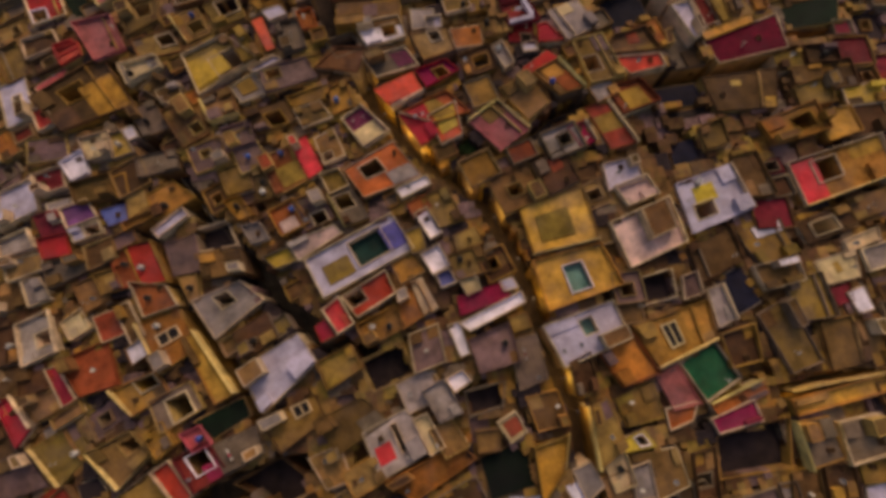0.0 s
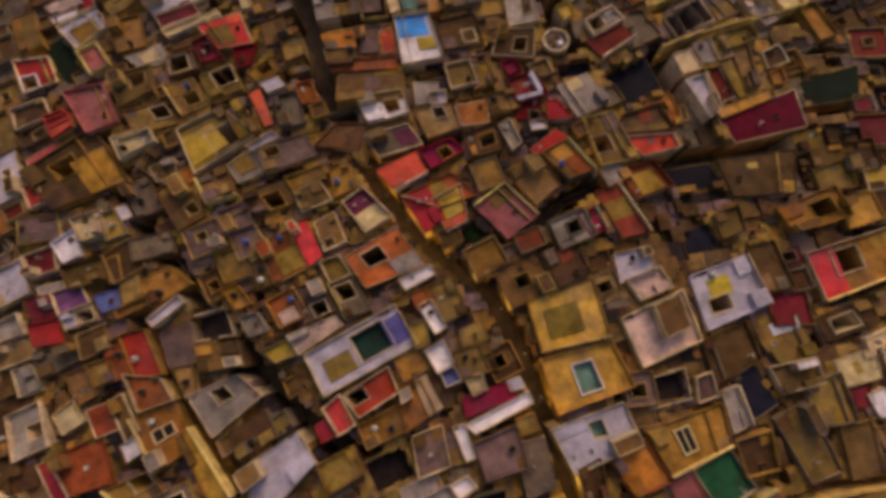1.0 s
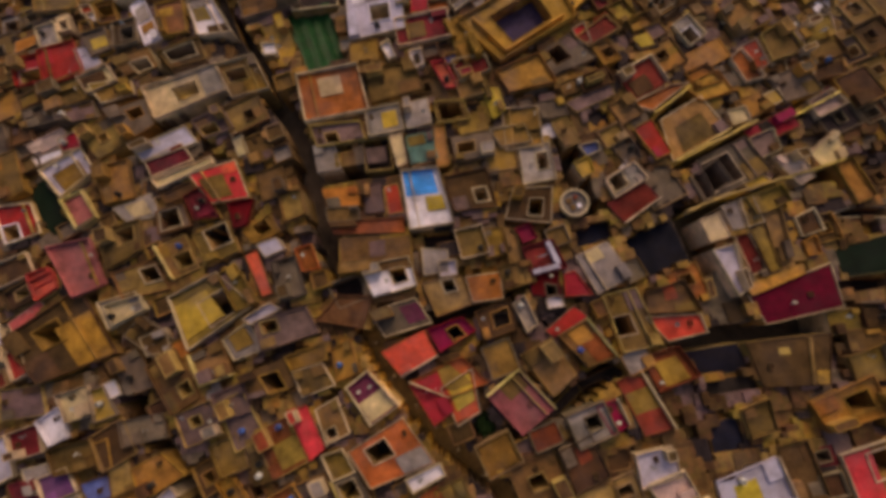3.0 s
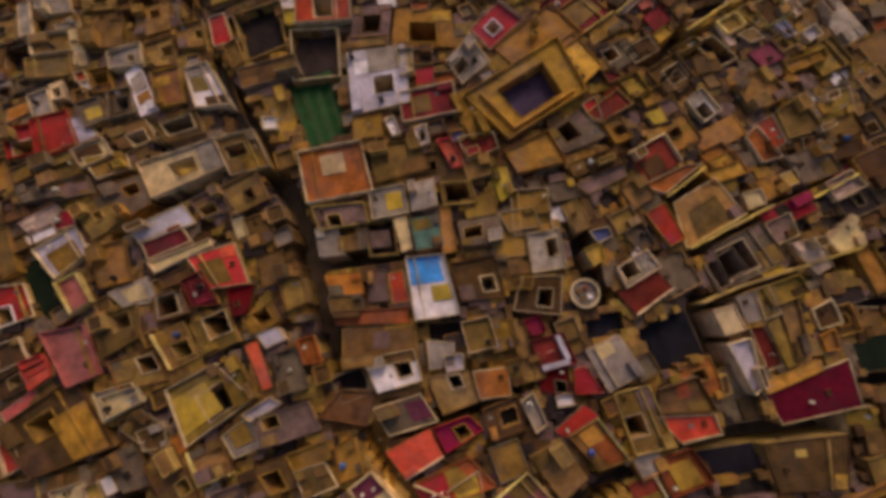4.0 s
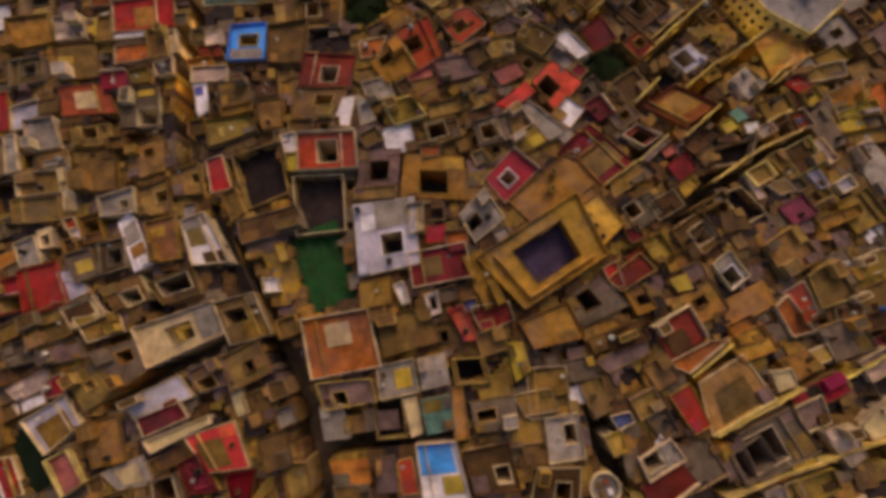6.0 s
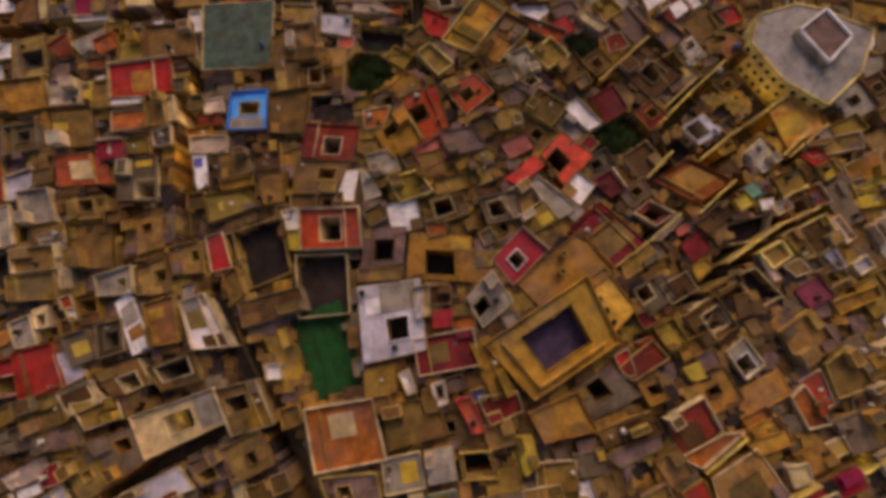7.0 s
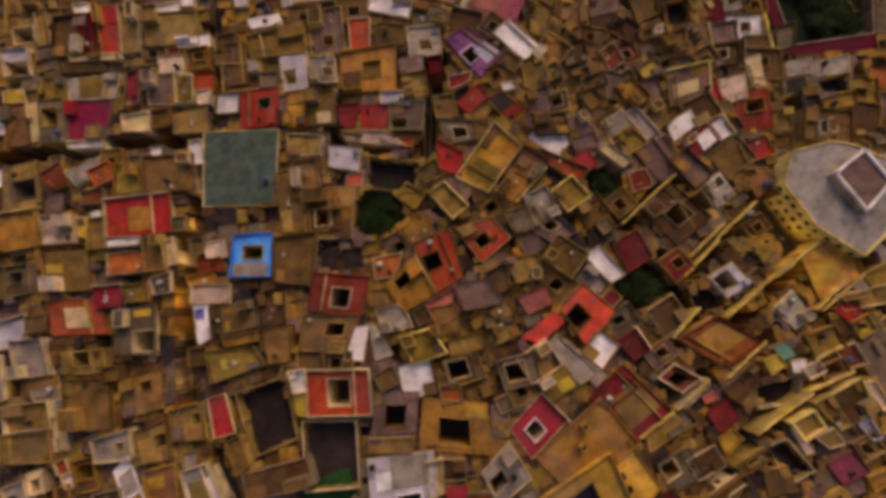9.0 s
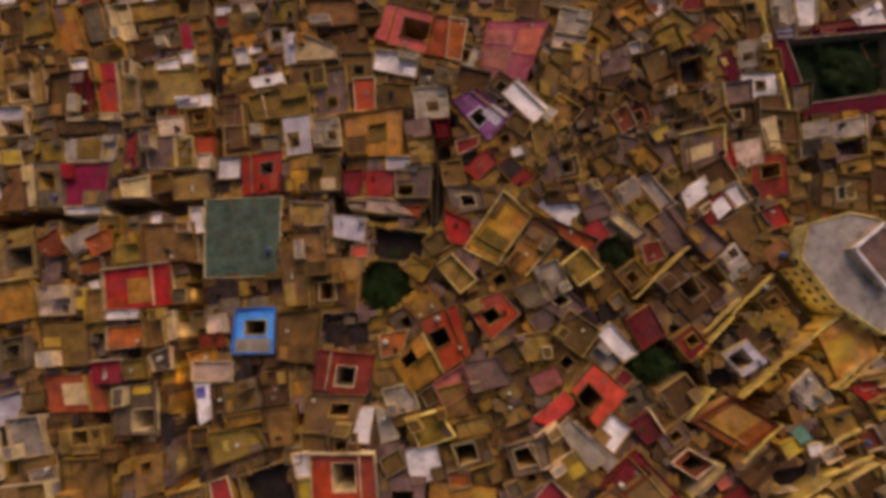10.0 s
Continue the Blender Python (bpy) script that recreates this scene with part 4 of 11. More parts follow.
house(-34.8, 167.14, 11.61, 10.85, 5.8, 5.75, "olive", skew=((0.2, -0.6), (0.8, 0.6), (-0.8, -0.6), (-0.2, 0.6)))
house(-13.04, 158.21, 12.05, 13.36, 9.29, -5.65, "red", court=(-0.01, -0.01, 4.54, 5.3), walls="012", skew=((0.3, -0), (0.3, 0), (-0.3, -0), (-0.3, 0)))
house(-21.33, 161.47, 11.79, 3.29, 4.76, 0.84, "white", skew=((0.4, 0), (0.1, -0), (-0.1, 0), (-0.4, -0)))
house(-21.05, 156.64, 12.02, 2.42, 4.26, -1.69, "yellow")
house(-1.96, 152.76, 11.8, 9.14, 8.51, -5.76, "mauve", court=(0.04, -0.77, 4.23, 4.48), skew=((-0.4, -0.2), (-0.5, 0.2), (0.5, -0.2), (0.4, 0.2)))
house(-3.44, 146.79, 12.2, 9.32, 2.92, -4.67, "tan", skew=((-0.1, 0), (-0.3, -0), (0.3, 0), (0.1, -0)))
house(9.87, 148.77, 11.7, 14, 9.87, -12.49, "ochre", court=(-0.22, -1.24, 6.2, 5.21), skew=((0.2, -0.1), (0.9, 0.1), (-0.9, -0.1), (-0.2, 0.1)))
house(53.51, 179.7, 8.56, 6.35, 7.01, 24.96, "maroon", skew=((-0.4, -0), (-0.4, 0), (0.4, -0), (0.4, 0)))
house(68.04, 166.88, 6.6, 7.25, 6.13, 19.55, "plumdark")
# four shade strips down two lanes, black paint on low slabs
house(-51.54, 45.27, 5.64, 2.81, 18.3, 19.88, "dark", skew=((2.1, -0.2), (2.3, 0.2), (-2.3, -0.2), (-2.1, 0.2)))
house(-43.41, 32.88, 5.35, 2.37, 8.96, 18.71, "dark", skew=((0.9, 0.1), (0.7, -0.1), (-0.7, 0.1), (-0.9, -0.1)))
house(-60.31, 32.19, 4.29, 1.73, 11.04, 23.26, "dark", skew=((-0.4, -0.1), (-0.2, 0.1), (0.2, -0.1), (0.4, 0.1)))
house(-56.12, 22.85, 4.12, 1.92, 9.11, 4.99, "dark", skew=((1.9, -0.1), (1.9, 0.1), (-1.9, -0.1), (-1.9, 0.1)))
house(-55.8, 42.39, 8.84, 7.92, 6.45, 22.69, "ochre", skew=((-0.1, -0.1), (1.4, 0.1), (-1.4, -0.1), (0.1, 0.1)))
house(-55.07, 36.79, 8.68, 7.92, 2.24, 31.86, "lav")
house(-52.84, 29.43, 7.99, 6.16, 7.74, 5.75, "mauve", skew=((0.7, 0.2), (0.4, -0.2), (-0.4, 0.2), (-0.7, -0.2)))
house(-46.81, 32.8, 7.26, 8.34, 6.18, 4.8, "plumdark", skew=((0.4, 0.3), (0.9, -0.3), (-0.9, 0.3), (-0.4, -0.3)))
house(-44.67, 26.36, 8.58, 8.86, 5.25, -0.92, "tan", skew=((0.4, -0), (0.7, 0), (-0.7, -0), (-0.4, 0)))
house(-51.49, 22.55, 7.65, 3.13, 6.37, 6.41, "tan", skew=((1, -0), (0.1, 0), (-0.1, -0), (-1, 0)))
house(-44.02, 17.88, 7.86, 11.03, 7.99, 23.84, "ltgrey", court=(0.15, 1.36, 3.08, 3.08), skew=((0.6, -0.9), (1.2, 0.9), (-1.2, -0.9), (-0.6, 0.9)))
house(-59.17, 21.87, 7.46, 7.29, 6.14, -1.63, "rust", skew=((1.7, -0.8), (1.4, 0.8), (-1.4, -0.8), (-1.7, 0.8)))
house(-40.47, 37.4, 9.24, 3.42, 5.24, 12.01, "amber", skew=((1.1, -0.1), (0.9, 0.1), (-0.9, -0.1), (-1.1, 0.1)))
house(-37.18, 31.42, 9.11, 3.69, 4.39, 10.15, "ltgrey", skew=((0.6, -0.1), (0.6, 0.1), (-0.6, -0.1), (-0.6, 0.1)))
house(53.35, 244.27, 3.74, 6.67, 11.71, -4.09, "tan", walls="1", skew=((-0.7, -0.5), (-0.4, 0.5), (0.4, -0.5), (0.7, 0.5)))
house(61.44, 244.77, 3.13, 7.99, 6.54, 6.37, "mauve", skew=((-0.7, 0.1), (-0.4, -0.1), (0.4, 0.1), (0.7, -0.1)))
house(60.63, 238.16, 3.79, 7.72, 5.99, 3.15, "brown", skew=((-0.4, 0.2), (-0.2, -0.2), (0.2, 0.2), (0.4, -0.2)))
house(71.7, 242.75, 2.54, 7.31, 7.75, 18.07, "dtan", skew=((-0.9, -0.2), (-1.1, 0.2), (1.1, -0.2), (0.9, 0.2)))
house(70.94, 235.34, 3.22, 6.62, 5.17, 6.27, "brown", skew=((-0.6, 0.1), (-0.9, -0.1), (0.9, 0.1), (0.6, -0.1)))
house(80.56, 240.25, 1.37, 7.06, 7.79, 5.15, "plumdark", skew=((-0.6, 0.2), (-0.8, -0.2), (0.8, 0.2), (0.6, -0.2)))
house(87.42, 245.18, 0.4, 5.48, 7.28, 18.53, "olive", skew=((-0.6, 0.2), (-0.9, -0.2), (0.9, 0.2), (0.6, -0.2)))
house(83.68, 231.6, 2.1, 5.66, 6.88, 10.99, "tan", walls="1", skew=((-1, 0), (-1, -0), (1, 0), (1, -0)))
house(76.49, 230.79, 2.98, 6.72, 6.92, 6.52, "brown", skew=((-1.2, -0), (-1, 0), (1, -0), (1.2, 0)))
house(90.52, 232.98, 1.32, 6.92, 5.56, 1.61, "mauve", skew=((-0.6, 0), (-0.6, -0), (0.6, 0), (0.6, -0)))
house(89.14, 226.33, 2.01, 6.77, 6.13, 1.18, "brown", court=(-1.12, 0.63, 3.5, 2.45), skew=((-0.6, 0), (-0.7, -0), (0.7, 0), (0.6, -0)))
house(93.86, 253.09, -1.15, 5.74, 8.79, 19.06, "olive", skew=((0.4, -0.2), (0.6, 0.2), (-0.6, -0.2), (-0.4, 0.2)))
house(111.3, 256.41, -3.65, 6.27, 9.1, 5.59, "ltgrey", skew=((-1.1, -0), (-1.7, 0), (1.7, -0), (1.1, 0)))
house(118.18, 255.98, -4.59, 5.93, 9.05, 4.89, "white", skew=((-1.1, -0.1), (-1.7, 0.1), (1.7, -0.1), (1.1, 0.1)))
house(109.44, 249.66, -2.67, 5.37, 3.54, -0.6, "lav", skew=((0.1, 0.3), (-0.1, -0.3), (0.1, 0.3), (-0.1, -0.3)))
house(124.71, 249.57, -4.13, 11.99, 4.82, -3.12, "maroon", skew=((-0.4, 0), (-0.4, -0), (0.4, 0), (0.4, -0)))
house(133.97, 251.45, -4.09, 8.44, 6.5, 19.89, "white", skew=((0.2, 0), (-0.8, -0), (0.8, 0), (-0.2, -0)))
house(120.52, 236.87, -2.77, 27.48, 24.27, -1.07, "crimson", court=(1.49, 1.39, 23.52, 17.64), floor=("garden", 3), court_rim="pinkwhite", parapet=0.5, skew=((1.8, -0.5), (-2.9, 0.5), (2.9, -0.5), (-1.8, 0.5)))
house(53.41, 221.17, 5.76, 5.25, 5.64, 13.87, "dtan", skew=((-0.2, 0.2), (-0.4, -0.2), (0.4, 0.2), (0.2, -0.2)))
house(53.69, 216.56, 6.33, 4.06, 3.53, 15.08, "olive")
house(60.98, 218.48, 5.34, 5.49, 4.15, 21.17, "gold", skew=((-0.1, 0.1), (-0.5, -0.1), (0.5, 0.1), (0.1, -0.1)))
house(50.56, 230.55, 5.26, 5.98, 6.05, 11.48, "brown", skew=((-0.5, 0), (-0.6, -0), (0.6, 0), (0.5, -0)))
house(-93.55, 278.43, 4.31, 7.17, 9.2, 6.73, "brown", skew=((-0.3, -0.1), (0.4, 0.1), (-0.4, -0.1), (0.3, 0.1)))
house(-86.14, 277.92, 4.78, 6.69, 10.08, 0.69, "olive", skew=((0.6, -0.2), (0.9, 0.2), (-0.9, -0.2), (-0.6, 0.2)))
house(-92.47, 267.76, 4.91, 3.36, 8.98, 4.08, "tan", skew=((0.6, -0), (0.5, 0), (-0.5, -0), (-0.6, 0)))
house(-85.08, 266.82, 5.29, 8.61, 6.09, -4.63, "brown", skew=((1, -0), (0.9, 0), (-0.9, -0), (-1, 0)))
house(-77.19, 259.94, 5.91, 4.16, 6.15, -1.86, "brown", skew=((0.6, 0.1), (0.5, -0.1), (-0.5, 0.1), (-0.6, -0.1)))
house(-8.02, 267.66, 5.03, 12.78, 8.38, -5.91, "brownroof", skew=((1, -0.2), (0.5, 0.2), (-0.5, -0.2), (-1, 0.2)))
house(-3.68, 256.41, 5.97, 8.21, 9.69, 1.12, "brown", skew=((0.3, 0.2), (-0.1, -0.2), (0.1, 0.2), (-0.3, -0.2)))
house(-30.66, 268.15, 5.65, 9.17, 6.41, -2.15, "dtan", skew=((0.5, 0.1), (0.8, -0.1), (-0.8, 0.1), (-0.5, -0.1)))
house(-29.44, 262.1, 6.03, 8.69, 4.81, -3, "amber", skew=((0.5, -0), (0.4, 0), (-0.4, -0), (-0.5, 0)))
house(-32.58, 238.38, 8.23, 5.51, 11.43, -2.75, "dtan", skew=((0.6, 0.1), (0.5, -0.1), (-0.5, 0.1), (-0.6, -0.1)))
house(-12.39, 223.5, 8.96, 6.94, 8.5, -1.89, "olive", patches=[(0.41, -2.52, 3.32, 2.77, "cream")])
house(10.58, 225.83, 8.2, 6.72, 6.65, 2.59, "tan")
house(10.25, 231.93, 7.72, 6.1, 4.88, 0.36, "mauve")
house(15.94, 231.1, 7.49, 3.75, 5.03, 1.95, "crimson")
house(17.09, 219.62, 8.1, 4.71, 5.69, 1.35, "dtan")
house(-88.28, 230.55, 7.6, 5.7, 11.07, -0.8, "brownroof", skew=((0.6, -0), (0.6, 0), (-0.6, -0), (-0.6, 0)))
house(-83.84, 230.88, 7.53, 2.25, 10.45, 11.75, "cream", skew=((-0.3, -0), (-0.2, 0), (0.2, -0), (0.3, 0)))
house(-79.01, 230.27, 7.84, 6.47, 11.69, -2.32, "grey", court=(-0.62, 1.07, 4.08, 4.82), skew=((1, -0), (0.8, 0), (-0.8, -0), (-1, 0)))
house(44.53, 225.91, 6.04, 3.9, 4.29, 16.3, "olive")
house(39.75, 226.18, 6.38, 5.94, 8.49, 16.13, "dtan", skew=((-1.1, -0), (-1.1, 0), (1.1, -0), (1.1, 0)))
house(39.41, 218.24, 7.14, 5.52, 6.37, 12.56, "mauve")
house(43.77, 217.53, 6.87, 5.16, 4.94, 9.69, "brown", court=(-0.44, 0.47, 3.55, 2.96), skew=((-0.3, 0.2), (-0.4, -0.2), (0.4, 0.2), (0.3, -0.2)))
house(51.86, 217.48, 6.49, 4.21, 4.81, 26.64, "olive", skew=((0.1, -0.2), (0.3, 0.2), (-0.3, -0.2), (-0.1, 0.2)))
house(52.34, 223.21, 5.77, 8.55, 5.95, 12.65, "dtan")
house(59.8, 228.7, 4.64, 4.7, 5.83, 28.1, "rust", skew=((-0.7, 0), (-0.7, -0), (0.7, 0), (0.7, -0)))
house(62.23, 217.82, 5.61, 5.45, 7.07, 26.71, "ochre", skew=((0.1, -0.1), (0.3, 0.1), (-0.3, -0.1), (-0.1, 0.1)))
house(56.61, 209.62, 6.53, 6.18, 5.84, 26.2, "ltgrey", skew=((-0.5, -0.1), (-0.7, 0.1), (0.7, -0.1), (0.5, 0.1)))
house(58.68, 205.67, 6.86, 5.33, 5.79, 25.59, "olive", skew=((-0.2, 0), (0.5, -0), (-0.5, 0), (0.2, -0)))
house(54.5, 202.41, 7.21, 3, 6.83, 24.72, "cream", skew=((1.1, -0.1), (1.3, 0.1), (-1.3, -0.1), (-1.1, 0.1)))
house(63, 209.39, 5.99, 3.51, 9.37, 27.07, "ltgrey")
house(64.58, 200.41, 6.62, 6.84, 10.03, 26.45, "mauve", skew=((0.1, 0.3), (-0.2, -0.3), (0.2, 0.3), (-0.1, -0.3)))
house(48.2, 206.41, 7.6, 5.7, 3.62, 9.45, "mauve")
house(40.98, 211.77, 7.64, 7.8, 4.91, -4.7, "brown", skew=((0.4, 0), (0.4, -0), (-0.4, 0), (-0.4, -0)))
house(58.76, 195.64, 7.59, 4.62, 4.63, 9.71, "maroon", skew=((-0.3, -0.1), (0.1, 0.1), (-0.1, -0.1), (0.3, 0.1)))
house(-83.01, 51.68, 7.34, 6.67, 5.75, 11.12, "maroon", walls="3", skew=((0.4, 0.1), (0.2, -0.1), (-0.2, 0.1), (-0.4, -0.1)))
house(-84.06, 59.47, 7.84, 9.27, 6.23, 0.58, "mauve", skew=((0.4, -0), (0.8, 0), (-0.8, -0), (-0.4, 0)))
house(-72.51, 47.55, 8.01, 8.85, 5.47, 5.82, "dtan", skew=((0.7, 0.1), (0.4, -0.1), (-0.4, 0.1), (-0.7, -0.1)))
house(-80.42, 44.35, 7.1, 5.47, 5.25, 6.36, "ltgrey", skew=((0.7, -0), (0.5, 0), (-0.5, -0), (-0.7, 0)))
house(-66.29, 47.26, 8.33, 2.86, 5.49, 12.15, "ochre", skew=((0.3, 0.1), (0, -0.1), (-0, 0.1), (-0.3, -0.1)))
house(-58, 50.87, 9.03, 9.01, 5.07, 3.46, "grey", skew=((0.4, 0), (0.4, -0), (-0.4, 0), (-0.4, -0)))
house(-46.43, 50.48, 9.76, 7.79, 6.95, 13.81, "mauve", court=(-0.44, 0.68, 2.12, 1.85), skew=((0.4, 0.1), (0.4, -0.1), (-0.4, 0.1), (-0.4, -0.1)))
house(-39.53, 53.6, 10.3, 6.53, 5.87, 14.74, "mauve")
house(-40.87, 43.82, 9.57, 5.53, 6.6, 13.26, "olive", skew=((0.4, 0.1), (0.1, -0.1), (-0.1, 0.1), (-0.4, -0.1)))
house(-34.8, 42.64, 9.71, 4.49, 8.93, 13.95, "dtan", skew=((-0.2, 0.2), (-0.4, -0.2), (0.4, 0.2), (0.2, -0.2)))
house(-82.56, 123.24, 9.81, 6.82, 5.15, 11.52, "grey", skew=((0.3, 0.2), (0.2, -0.2), (-0.2, 0.2), (-0.3, -0.2)))
house(-76.13, 126.6, 10.29, 6.5, 3.79, 11.41, "dtan", skew=((0.4, 0.1), (0.3, -0.1), (-0.3, 0.1), (-0.4, -0.1)))
house(-86.74, 119.3, 9.84, 4.76, 5.22, 9.48, "brown", skew=((-0.3, 0.1), (0.4, -0.1), (-0.4, 0.1), (0.3, -0.1)))
house(40.93, 109.5, 11.52, 9.72, 3.57, 13.64, "dtan")
house(35.19, 98.58, 11.54, 3.96, 6.58, 19.14, "tan", skew=((-0.3, 0), (-0.3, -0), (0.3, 0), (0.3, -0)))
house(98.49, 115.72, 7.89, 7.61, 6.78, 9.48, "olive", skew=((-1.2, 0.1), (-1, -0.1), (1, 0.1), (1.2, -0.1)))
house(97.46, 106.79, 8.13, 6.81, 6.02, 5.39, "brown", skew=((-0.8, 0), (-0.9, -0), (0.9, 0), (0.8, -0)))
house(107.48, 122.85, 6.73, 3.96, 5.71, 9.69, "olive", skew=((-1.3, 0.1), (-1.7, -0.1), (1.7, 0.1), (1.3, -0.1)))
house(90.59, 107.04, 8.67, 5.78, 4.9, 7.47, "dtan", skew=((-0.6, 0), (-0.3, -0), (0.3, 0), (0.6, -0)))
house(61.05, 167.82, 6.06, 8.02, 8.39, 14.12, "plumdark", skew=((-0.8, 0.1), (-0.1, -0.1), (0.1, 0.1), (0.8, -0.1)))
house(-0.18, 171.78, 11.22, 6.42, 5.6, 6.2, "ltgrey", skew=((0.4, 0), (0.3, -0), (-0.3, 0), (-0.4, -0)))
house(10.09, 169.96, 11.01, 6.92, 6.2, 3.07, "dtan", skew=((0.3, 0.1), (0, -0.1), (-0, 0.1), (-0.3, -0.1)))
house(13.28, 159.55, 11.32, 7.57, 5.71, 7.03, "brown", court=(-1.23, 0.36, 4.15, 3.66))
house(24.39, 157.7, 11.27, 8.21, 6.32, 6.36, "grey", court=(-0.65, -0.01, 4.18, 3.68))
house(14.1, 164.75, 11.19, 7.11, 3.72, 3.6, "tan")
house(-68.69, 17.94, 6.36, 6.04, 6, 12.61, "rust", skew=((0.6, -0), (0.5, 0), (-0.5, -0), (-0.6, 0)))
house(-5.97, 3.46, 8.31, 6.18, 7.25, 11.82, "mauve", skew=((-0.6, -0), (-0.5, 0), (0.5, -0), (0.6, 0)))
house(39.14, 7.88, 8.64, 7.89, 5.86, 6.22, "plumdark", skew=((-0.6, 0.1), (-0.6, -0.1), (0.6, 0.1), (0.6, -0.1)))
house(45.3, 7.24, 9.12, 3.59, 4.27, 10.37, "mauve", skew=((-0.8, 0), (-0.4, -0), (0.4, 0), (0.8, -0)))
house(70.84, -7.23, 7.3, 7.72, 8.61, 5.07, "dtan", skew=((-0.8, 0.1), (-1, -0.1), (1, 0.1), (0.8, -0.1)))
house(51.33, -5.13, 8.2, 6.34, 6.38, 7.09, "brown", skew=((-0.3, 0.1), (-0.7, -0.1), (0.7, 0.1), (0.3, -0.1)))
house(21.86, -5.73, 8.39, 4.42, 6.37, 12.61, "brown", skew=((-0.6, 0.2), (-0.7, -0.2), (0.7, 0.2), (0.6, -0.2)))
house(14.1, -10.9, 7.69, 5.97, 6.39, 7.53, "dtan")
house(23.98, -25.36, 6.56, 4.41, 4.6, 5, "tan")
house(28.25, -24.91, 6.84, 3.72, 5.72, 5.97, "ltgrey", skew=((-0.5, 0.1), (-0.4, -0.1), (0.4, 0.1), (0.5, -0.1)))
house(39.26, -25.35, 6.61, 4.08, 7.78, 4.59, "brown", court=(-0.28, -0.93, 2.81, 2.05), skew=((-1, 0.1), (-1.1, -0.1), (1.1, 0.1), (1, -0.1)))
house(55.94, -29.91, 6.06, 5.07, 5.39, -0.89, "dtan", skew=((-0.5, 0.1), (-0.4, -0.1), (0.4, 0.1), (0.5, -0.1)))
house(62.05, -29.83, 6.03, 5.5, 5.87, -1.58, "brown", skew=((-0.4, -0), (-0.4, 0), (0.4, -0), (0.4, 0)))
house(67.52, -32.94, 5.88, 3.97, 3.36, -2.2, "lav", skew=((-0.2, 0.2), (-0.4, -0.2), (0.4, 0.2), (0.2, -0.2)))
house(68.28, -29.05, 6.03, 5.15, 3.71, -0.05, "olive", skew=((-0.2, 0.1), (-0.6, -0.1), (0.6, 0.1), (0.2, -0.1)))
house(-91.78, 17.55, 4.23, 4.63, 8.26, 8.19, "brown", skew=((-0.4, 0.1), (0.2, -0.1), (-0.2, 0.1), (0.4, -0.1)))
house(-91.24, 9.76, 3.72, 5.18, 5.77, 0.79, "dtan", skew=((0, 0), (0.7, -0), (-0.7, 0), (-0, -0)))
house(10.08, 260.56, 5.23, 13.22, 11.6, -23.7, "pink", court=(2.69, 0.04, 7.15, 5.52), court_rim="pink", skew=((0.2, 0.1), (0.5, -0.1), (-0.5, 0.1), (-0.2, -0.1)))
house(18.29, 257.04, 4.88, 4.02, 11.51, -19.04, "rust", skew=((-0.1, 0), (0.6, -0), (-0.6, 0), (0.1, -0)))
house(22.43, 255.35, 5.17, 4.43, 11.31, -22.16, "terracotta", skew=((0.9, 0.1), (0.6, -0.1), (-0.6, 0.1), (-0.9, -0.1)))
house(35.4, 250.75, 4.73, 13.6, 16.32, -13.88, "pinkpurple", patches=[(-2.97, -2.73, 6.96, 5.69, "mauvepink"), (3.61, 2.66, 5.69, 6.96, "pink"), (-3.29, 3.57, 6.32, 4.11, "mauvepink")], skew=((-0.4, 0.7), (-2.2, -0.7), (2.2, 0.7), (0.4, -0.7)))
house(-69.15, 246.5, 7.35, 12.95, 1.8, -6.08, "cream", skew=((0.3, 0), (0.3, -0), (-0.3, 0), (-0.3, -0)))
house(-48.89, 211.72, 9.7, 11.97, 9.02, -5.26, "brownroof", skew=((0.7, -0), (0.5, 0), (-0.5, -0), (-0.7, 0)))
house(-56.14, 202.47, 10.08, 15.22, 9.66, -1.26, "red", patches=[(0.15, -0.77, 4.98, 5.61, "ochre")], walls="03", skew=((0.5, 0), (0.4, -0), (-0.4, 0), (-0.5, -0)))
house(11.12, 182.96, 10.38, 7.92, 11.67, 19.33, "red", court=(-1.6, 0.54, 3.71, 3.44), skew=((0.4, -0.3), (-0.9, 0.3), (0.9, -0.3), (-0.4, 0.3)))
house(21.59, 186.91, 10.06, 8.51, 8.02, 22.46, "red", court=(-0.84, -0.39, 3.26, 2.71), skew=((0.6, -0.9), (0.7, 0.9), (-0.7, -0.9), (-0.6, 0.9)))
house(45.92, 148.53, 10.49, 9.19, 13.1, 31.05, "maroon", patches=[(0.3, -0.62, 7.25, 6.73, "tan")], skew=((-0.3, 0.1), (0.7, -0.1), (-0.7, 0.1), (0.3, -0.1)))
house(59.46, 148.4, 9.51, 7.82, 1.63, 34.27, "pinkwhite", skew=((0.5, 0), (-0, -0), (0, 0), (-0.5, -0)))
house(66.43, 152.08, 8.94, 3.67, 3.13, 38.58, "amber", skew=((-0.4, 0.2), (-0.3, -0.2), (0.3, 0.2), (0.4, -0.2)))
house(62.26, 147.55, 9.57, 2.6, 1.86, 26.85, "pink")
house(70.16, 149.35, 9.15, 8.78, 3.46, 32.24, "brown", skew=((0.3, -0.1), (0, 0.1), (-0, -0.1), (-0.3, 0.1)))
house(64.42, 143.61, 9.44, 5.3, 4.69, 27.04, "maroon", skew=((-0.2, -0.1), (-0.4, 0.1), (0.4, -0.1), (0.2, 0.1)))
